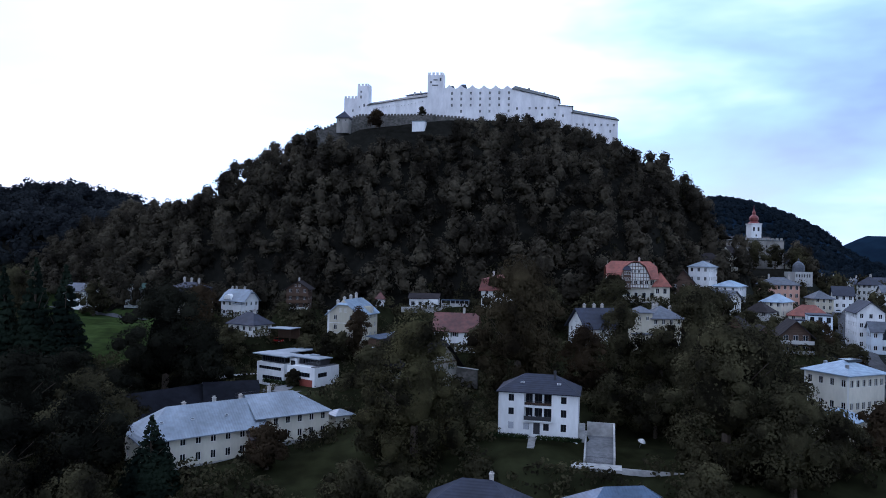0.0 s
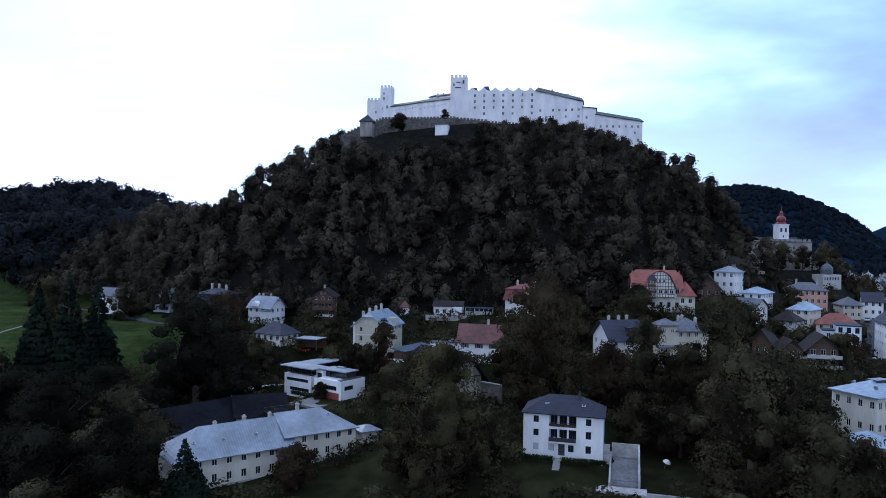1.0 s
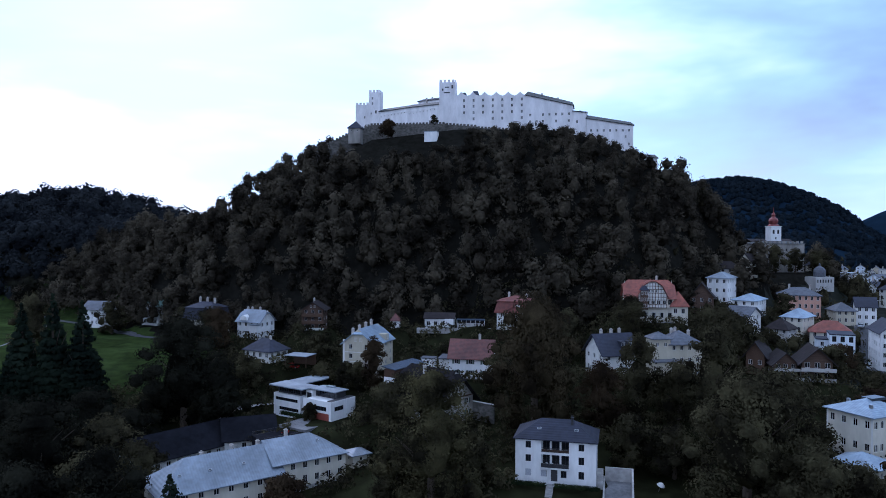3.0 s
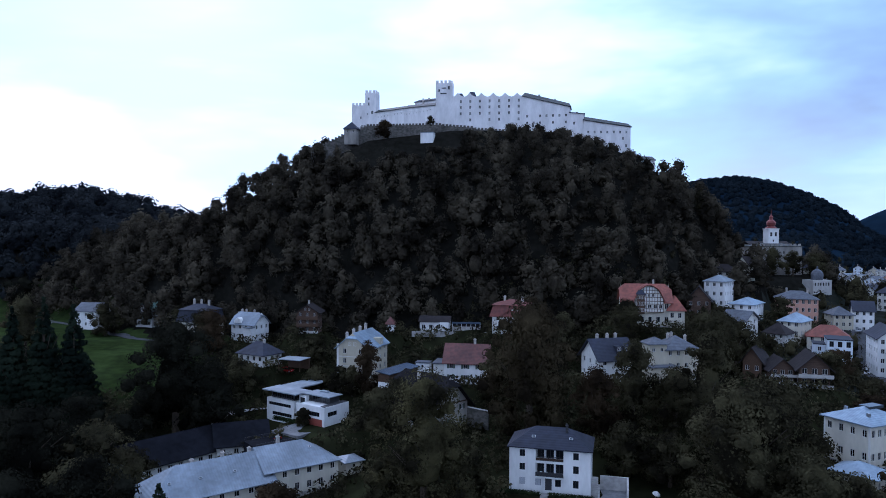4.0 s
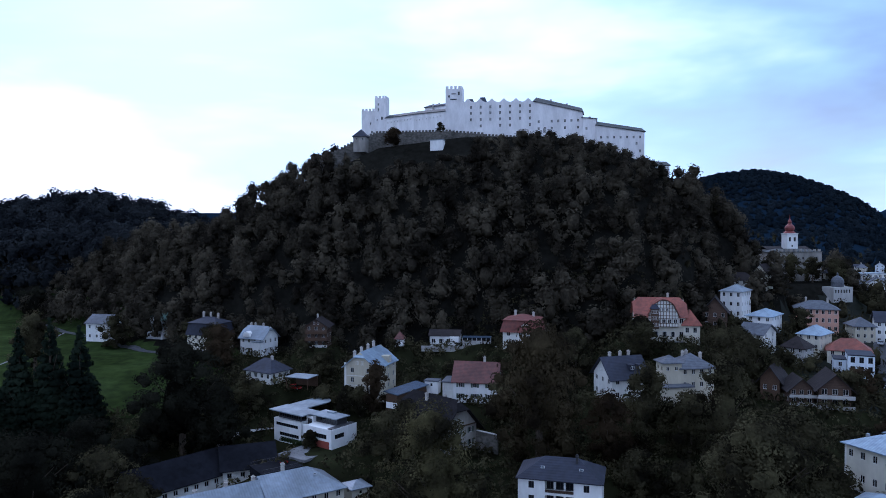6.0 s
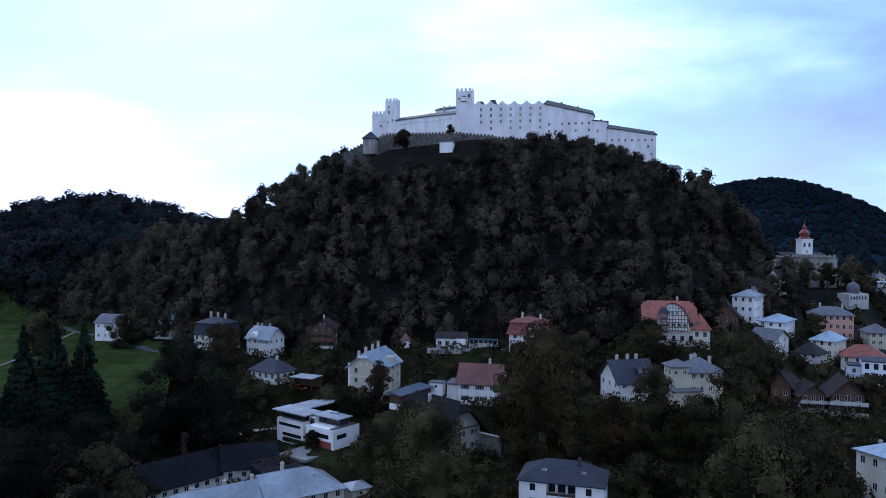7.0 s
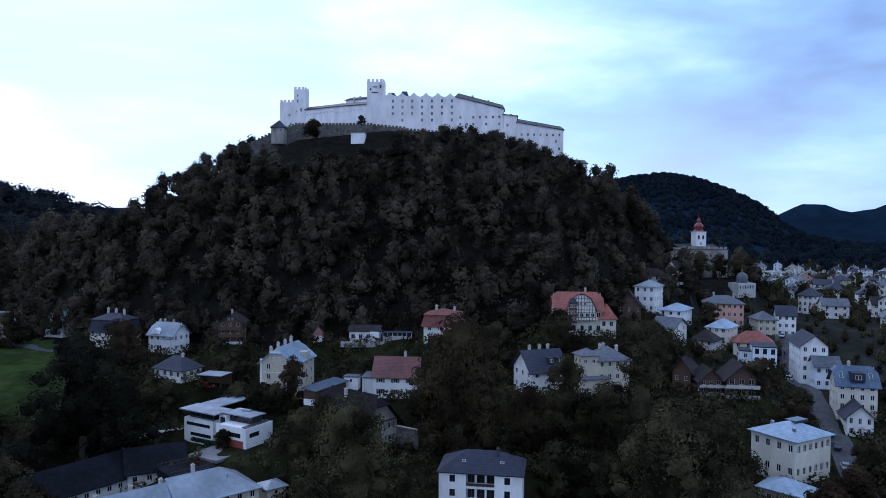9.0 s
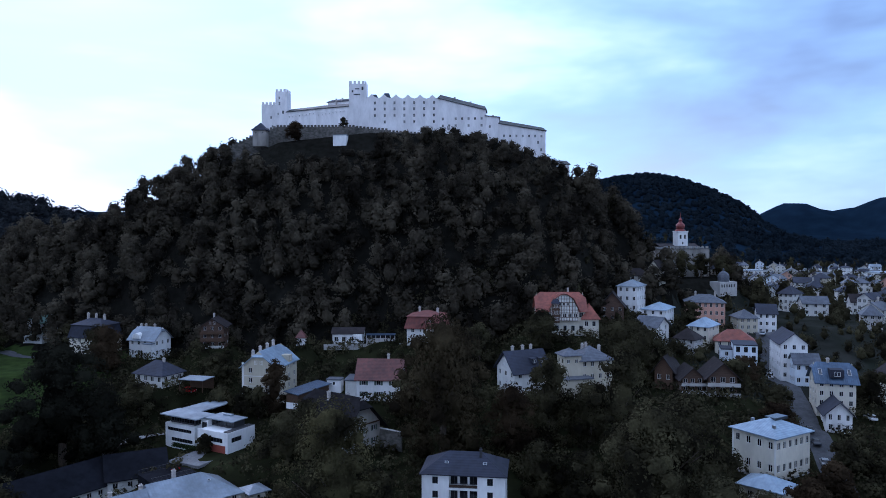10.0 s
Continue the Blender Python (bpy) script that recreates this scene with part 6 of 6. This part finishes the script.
tree(-10.8, 343.5, 2.4, 5.6, "broadleaf", "leaf_near", 2000, 0.4, "small tree on the rampart wall", 151, "rampart trees", 0.05, 109.6)


def hedge(name, x0, x1, y, z0, z1, thick, m, label):
    g = np.random.default_rng(3)
    n = int((x1 - x0) * (z1 - z0 + thick) * 60)
    lob = [(x, y, (z0 + z1) / 2, 0.8, thick / 2, (z1 - z0) / 2) for x in np.arange(x0 + 0.4, x1, 0.6)]
    v, q, sn = leaf_cloud(lob, n, 0.28, g, whole=0.0)
    ob = new(name, mesh_of(name, v, q, M["hedge"], sn))
    ob.matrix_basis = m
    return tagged(ob, label, "hedge", kind="stuff")


vm = pose(WX, WY, WZ, 0, 0, WR)
hedge("hedge", -10.5, -2.0, -7.4, -0.8, 0.5, 1.1, vm, "clipped dark hedge before the villa")
hedge("hedge", 0.0, 8.8, -7.4, -0.8, 0.5, 1.1, vm, "clipped dark hedge before the villa")
hedge("hedge", -11, 0.8, -2.0, -0.6, 1.0, 1.3, pose(MX + 1.0, MY - 7.5, MZ, 0, 0, -33), "dark hedge along the modern house")

# undergrowth between the gardens
lobes = []
for _ in range(6500):
    x, y = rng.uniform(-150, 140), rng.uniform(128, 275)
    r = min((math.hypot(x - a, y - b) - c * 0.92 for a, b, _, c in PADS))
    if r < -1.0 or math.hypot(x + 36, y - 196) < 8 or (-150 < x < -88 and 225 < y < 300) or (12 < x < 52 and 138 < y < 166) or (-40 < x < -12 and 140 < y < 164 and x > (y - 190) * 0.9) or (abs(x - np.interp(y, [128, 150, 180, 205, 240, 262], [94, 102, 115, 124, 133, 149])) < 5):
        continue
    s = rng.uniform(1.0, 2.6)
    lobes.append((x, y, at(x, y) + s * 0.5, s, s, s * 0.9))
v, q, sn = leaf_cloud(lobes, len(lobes) * 26, 0.9, rng, core=0, whole=0.0)
tagged(new("shrubbery", mesh_of("shrubbery", v, q, M["leaf_near"], sn)), "dense dark shrubs between the gardens", "shrubs", kind="stuff")


# ---- the woods ----
def templates(n, kind, count, leaf, R=4.7, H=12.5, lobes=9, core=0.6):
    out = []
    for k in range(n):
        g = np.random.default_rng(300 + k)
        lob = broadleaf(R * g.uniform(0.85, 1.15), H * g.uniform(0.85, 1.15), g, lobes, 0.10) if kind == "b" else conifer(R * 0.7, H * 1.15, g, 9)
        if lobes < 3:
            lob = [(g.uniform(-1, 1), g.uniform(-1, 1), H * 0.45, R, R, H * 0.45), (g.uniform(-2, 2), g.uniform(-2, 2), H * 0.68, R * 0.7, R * 0.7, H * 0.3)]
        out.append(leaf_cloud(lob, count, leaf, g, 0, 0.1, core, whole=0.3))
    return out


def wood(name, spots, temps, mat, label):
    vs, qs, ns, base = [], [], [], 0
    for x, y, z, s in spots:
        t, q, m = temps[int(rng.integers(len(temps)))]
        a = rng.uniform(0, 6.283)
        c, n = math.cos(a), math.sin(a)
        vs.append(np.stack([(t[:, 0] * c - t[:, 1] * n) * s + x, (t[:, 0] * n + t[:, 1] * c) * s + y, t[:, 2] * s * rng.uniform(0.85, 1.15) + z], 1))
        ns.append(np.stack([m[:, 0] * c - m[:, 1] * n, m[:, 0] * n + m[:, 1] * c, m[:, 2]], 1))
        qs.append(q + base)
        base += len(t)
    return tagged(new(name, mesh_of(name, np.concatenate(vs), np.concatenate(qs), mat, np.concatenate(ns))), label, "woods", kind="stuff")


def scatter(x0, x1, y0, y1, step, keep, jitter=0.42, smin=0.75, smax=1.25, deep=None):
    xs, ys = np.meshgrid(np.arange(x0, x1, step), np.arange(y0, y1, deep or step))
    xs = xs.ravel() + rng.uniform(-jitter, jitter, xs.size) * step
    ys = ys.ravel() + rng.uniform(-jitter, jitter, ys.size) * (deep or step)
    ok = keep(xs, ys)
    xs, ys = xs[ok], ys[ok]
    zs = ground_z(xs, ys)
    return list(zip(xs, ys, zs - 0.8, rng.uniform(smin, smax, len(xs))))


def on_hill(x, y):
    yc, yf = np.interp(x, *CREST_Y), np.interp(x, *FOOT_Y)
    ok = (y > yf - 4) & (y < yc + np.where((x > -62) & (x < 96), -5, 14))
    ok &= ~((x > -48) & (x < 2) & (y > yc - 14))
    for px, py, pz, pr in PADS:
        ok &= np.hypot(x - px, y - py) > pr * 0.85 + 1.5
    ok &= ~((x > 132) & (x < 176) & (y > 318))
    return ok


def shrink(x, y):
    """Smaller trees close under the walls and on the bare crest."""
    d = np.interp(x, *CREST_Y) - y
    if -45 < x < 112:
        return 0.9 if x > 90 else 0.5 if d < (14 if x < 76 else 24) else 0.8 if d < 30 else 1.0
    return 0.85 if x < -45 and d < 12 and x > -130 else 1.0


spots = [(x, y, z - (1 - shrink(x, y)) * 2, s * shrink(x, y)) for x, y, z, s in scatter(-250, 185, 240, 400, 6.2, on_hill, 0.45, 0.75, 1.45, 4.6)]
near_t = templates(10, "b", 320, 0.95, lobes=9)
wood("hill_woods", spots, near_t, M["leaf"], "dense dark deciduous woods covering the fortress hill")
scrub = [(x, y, z - 0.6, s * 0.36) for x, y, z, s in scatter(-45, 125, 285, 345, 3.6, lambda x, y: (np.interp(x, *CREST_Y) - y < np.where(x < 76, 17, 28)) & (np.interp(x, *CREST_Y) - y > np.where((x > -40) & (x < 6), 10, -4)) & (y < np.where(x < 84, 327, 340)), 0.45, 0.7, 1.4)]
wood("crest_scrub", scrub, templates(5, "b", 90, 1.4, 6.5, 10, lobes=2), M["leaf"], "bushes and young trees below the fortress walls")
crest = [(x, y, z, s * 0.72) for x, y, z, s in scatter(-84, -56, 326, 345, 4.5, lambda x, y: x > -1e9)]
wood("crest_trees", crest, templates(4, "b", 200, 0.6, 2.6, 11), M["leaf"], "sparse thin trees along the crest")
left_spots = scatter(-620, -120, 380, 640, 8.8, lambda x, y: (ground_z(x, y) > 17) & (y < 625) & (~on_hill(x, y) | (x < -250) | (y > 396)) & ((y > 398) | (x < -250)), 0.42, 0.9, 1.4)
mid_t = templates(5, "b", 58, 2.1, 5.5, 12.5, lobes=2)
wood("west_woods", left_spots, mid_t, M["hazy_leaf_west"], "wooded ridge west of the fortress hill")
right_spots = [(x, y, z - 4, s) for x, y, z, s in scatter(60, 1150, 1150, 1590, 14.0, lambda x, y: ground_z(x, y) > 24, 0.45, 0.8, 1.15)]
wood("east_hill_woods", right_spots, templates(6, "b", 20, 2.9, 8.0, 13, 2, 0.82), M["hazy_leaf"], "wooded hill beyond the town")

# ---- the town to the east ----
WALLS, COVERS = ("white", "offwhite", "cream", "yellow", "grey", "bluewhite", "pink"), ("slate", "greyroof", "brownroof", "tin", "bluetin", "darkred", "membrane")
WORDS = {"white": "white", "offwhite": "off-white", "cream": "cream", "yellow": "pale yellow", "grey": "grey", "bluewhite": "cool white", "pink": "salmon"}
ROOFS = {"slate": "dark slate", "greyroof": "grey slate", "brownroof": "brown tiled", "tin": "tin", "bluetin": "pale blue tin", "darkred": "dark red tiled", "membrane": "pale flat"}
taken = [(p[0], p[1], p[3]) for p in PADS]
town = []
for ring in range(6000):
    d = 318 + 600 * rng.random() ** 1.35
    ang = radians(rng.uniform(17, 44))
    if d < 352 and ang < radians(28.5):
        continue
    x, y = d * math.sin(ang), d * math.cos(ang)
    R = 4.2 + d * 0.007
    if (abs(x - 152) < 24 and 300 < y < 345) or y < 205 or x < 128 + (y - 330) * 0.28 * (y > 330) or any(math.hypot(x - a, y - b) < R + c * 0.8 for a, b, c in taken):
        continue
    if abs(x - np.interp(y, [205, 240, 262, 300, 340], [124, 133, 149, 169, 193])) < 11 and y < 345:
        continue
    taken.append((x, y, R))
    town.append((x, y, d))
    if len(town) >= 180:
        break
for k, (x, y, d) in enumerate(town):
    wall, cover = WALLS[int(rng.choice(7, p=[0.22, 0.22, 0.20, 0.08, 0.16, 0.07, 0.05]))], COVERS[int(rng.choice(7, p=[0.36, 0.29, 0.21, 0.03, 0.02, 0.06, 0.03]))]
    w, dd, rows = rng.uniform(7.5, 12.5), rng.uniform(7, 9.5), int(rng.choice([2, 2, 3, 3]))
    near = 0.82 if d < 400 else 1.0
    w, dd = w * near, dd * near
    kind = "flat" if cover == "membrane" else ("hip", "gable")[int(rng.integers(2))]
    house("town_house", x, y, at(x, y) + 0.1, w, dd, rows * 2.8, rng.choice([-28, -20, 25, 30, 62]) + rng.uniform(-6, 6), kind, rng.uniform(2.0, 3.4), "x", wall, cover,
          "%s town house with %s roof" % (WORDS[wall], ROOFS[cover]), "town houses", rows=rows, cols=(int(w / 3), 3) if d < 520 else (3, 2), size=(1.1, 1.5), chimneys=((w * 0.2, 0.5, 3.9),) if kind != "flat" else (), pad=False, small=True)

# the domed church and the long white hall far in the town
domed = thing("domed_church", pose(164, 325, at(164, 325), 0, 0, 16) @ Matrix.Scale(0.55, 4), "pale church with a grey dome among the houses", "church")
plain_block(domed, "nave", -9, 9, -6, 6, -3, 9, "grey", [(1.5 + 2.6 * k, 4.5, 1.2, 2.6) for k in range(6)])
bm = bmesh.new()
lathe(bm, [(4.6, 9), (4.6, 12.5), (4.9, 12.6), (4.4, 14.6), (3.2, 16.4), (1.4, 17.6), (0.7, 18), (0.7, 19.4), (0.1, 20.4)], 16)
part("dome", bm, M["greyroof"], domed)
hall = house("long_hall", 440, 560, at(440, 560), 70, 18, 11, 20, "flat", 0.5, "x", "white", "membrane", "long white hall with flat pale roof in the distance", rows=3, cols=(16, 3), size=(2.6, 1.6), pad=False, small=True)
house("long_hall", 330, 620, at(330, 620), 46, 14, 9, 10, "flat", 0.5, "x", "white", "membrane", "long white hall with flat pale roof in the distance", rows=2, cols=(10, 3), size=(2.6, 1.6), pad=False, small=True)

town_spots = []
while len(town_spots) < 1100:
    d = 250 + 1000 * rng.random() ** 1.2
    ang = radians(rng.uniform(16, 46))
    x, y = d * math.sin(ang), d * math.cos(ang)
    if all(math.hypot(x - a, y - b) > c * 0.8 + 1 for a, b, c in taken) and y > 200 and not (abs(x - 152) < 22 and 305 < y < 350):
        town_spots.append((x, y, at(x, y) - 0.8, rng.uniform(0.5, 1.1) * (0.6 if d < 340 else 1.0)))
wood("town_trees", town_spots, templates(6, "b", 90, 1.2, lobes=2), M["leaf_near"], "street and garden trees among the town houses")
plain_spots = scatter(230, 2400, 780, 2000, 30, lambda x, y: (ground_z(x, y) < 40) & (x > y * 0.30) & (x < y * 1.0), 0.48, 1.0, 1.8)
wood("valley_trees", plain_spots, templates(3, "b", 30, 3.0, 6.0, 12, 2), M["hazy_leaf"], "tree belts in the valley behind the town")


# ---- vehicles ----
def car(x, y, rot, paint, label, long=4.3):
    root = thing("car", pose(x, y, at(x, y) + 0.14, 0, 0, rot), label, "car", "parked cars")
    L, W = long / 2, 0.88
    bm = bmesh.new()
    prof = [(-L, 0.32), (L, 0.32), (L + 0.03, 0.62), (L - 0.15, 0.78), (L - 1.15, 0.92), (-L + 0.25, 0.98), (-L, 0.75)]
    solid(bm, [(a, -W, z) for a, z in prof], [(a, W, z) for a, z in prof])
    bmesh.ops.bevel(bm, geom=bm.edges[:], offset=0.05, segments=1, affect="EDGES")
    part("body", bm, M[paint], root)
    bm = bmesh.new()
    cab = [(-L + 0.3, 0.95), (L - 1.2, 0.92), (L - 1.9, 1.42), (-L + 0.8, 1.45)]
    solid(bm, [(a, -W + 0.08 + (0.12 if z > 1.2 else 0), z) for a, z in cab], [(a, W - 0.08 - (0.12 if z > 1.2 else 0), z) for a, z in cab])
    part("windows", bm, M["glass"], root, "dark tinted car windows")
    bm = bmesh.new()
    box(bm, -L + 0.75, L - 1.85, -W + 0.2, W - 0.2, 1.42, 1.49)
    part("roof", bm, M[paint], root)
    for a in (-L + 0.8, L - 0.8):
        for s in (-1, 1):
            bm = bmesh.new()
            lathe(bm, [(0.31, -0.1), (0.32, 0.0), (0.31, 0.1)], 14)
            bmesh.ops.rotate(bm, matrix=Matrix.Rotation(math.pi / 2, 3, "X"), verts=bm.verts)
            bmesh.ops.translate(bm, vec=(a, s * (W - 0.06), 0.31), verts=bm.verts)
            wheel = part("wheel", bm, M["rubber"], root)
            bm = bmesh.new()
            lathe(bm, [(0.19, -0.11), (0.19, 0.11)], 10)
            bmesh.ops.rotate(bm, matrix=Matrix.Rotation(math.pi / 2, 3, "X"), verts=bm.verts)
            bmesh.ops.translate(bm, vec=(a, s * (W - 0.06), 0.31), verts=bm.verts)
            part("rim", bm, M["metal"], wheel)
    for s in (-0.6, 0.6):
        bm = bmesh.new()
        box(bm, L + 0.0, L + 0.045, s - 0.16, s + 0.16, 0.56, 0.7)
        part("headlight", bm, M["frame_white"], root)


car(113.4, 180.5, 66, "darkpaint", "dark parked car beside the mansion")
car(111.0, 174.0, 66, "darkpaint", "dark parked car beside the mansion")
car(107.0, 164.6, 64, "silverpaint", "silver parked car at the kerb")
car(134.5, 186.5, 80, "whitepaint", "white car parked before the cream house")
car(129.0, 226.0, 72, "whitepaint", "white car standing in the street")
car(143.0, 254.5, 55, "silverpaint", "silver car standing in the street")
car(135.0, 243.0, 58, "darkpaint", "dark car standing in the street")
car(-54.0, 236.0, -20, "redpaint", "red car parked beside the carport")
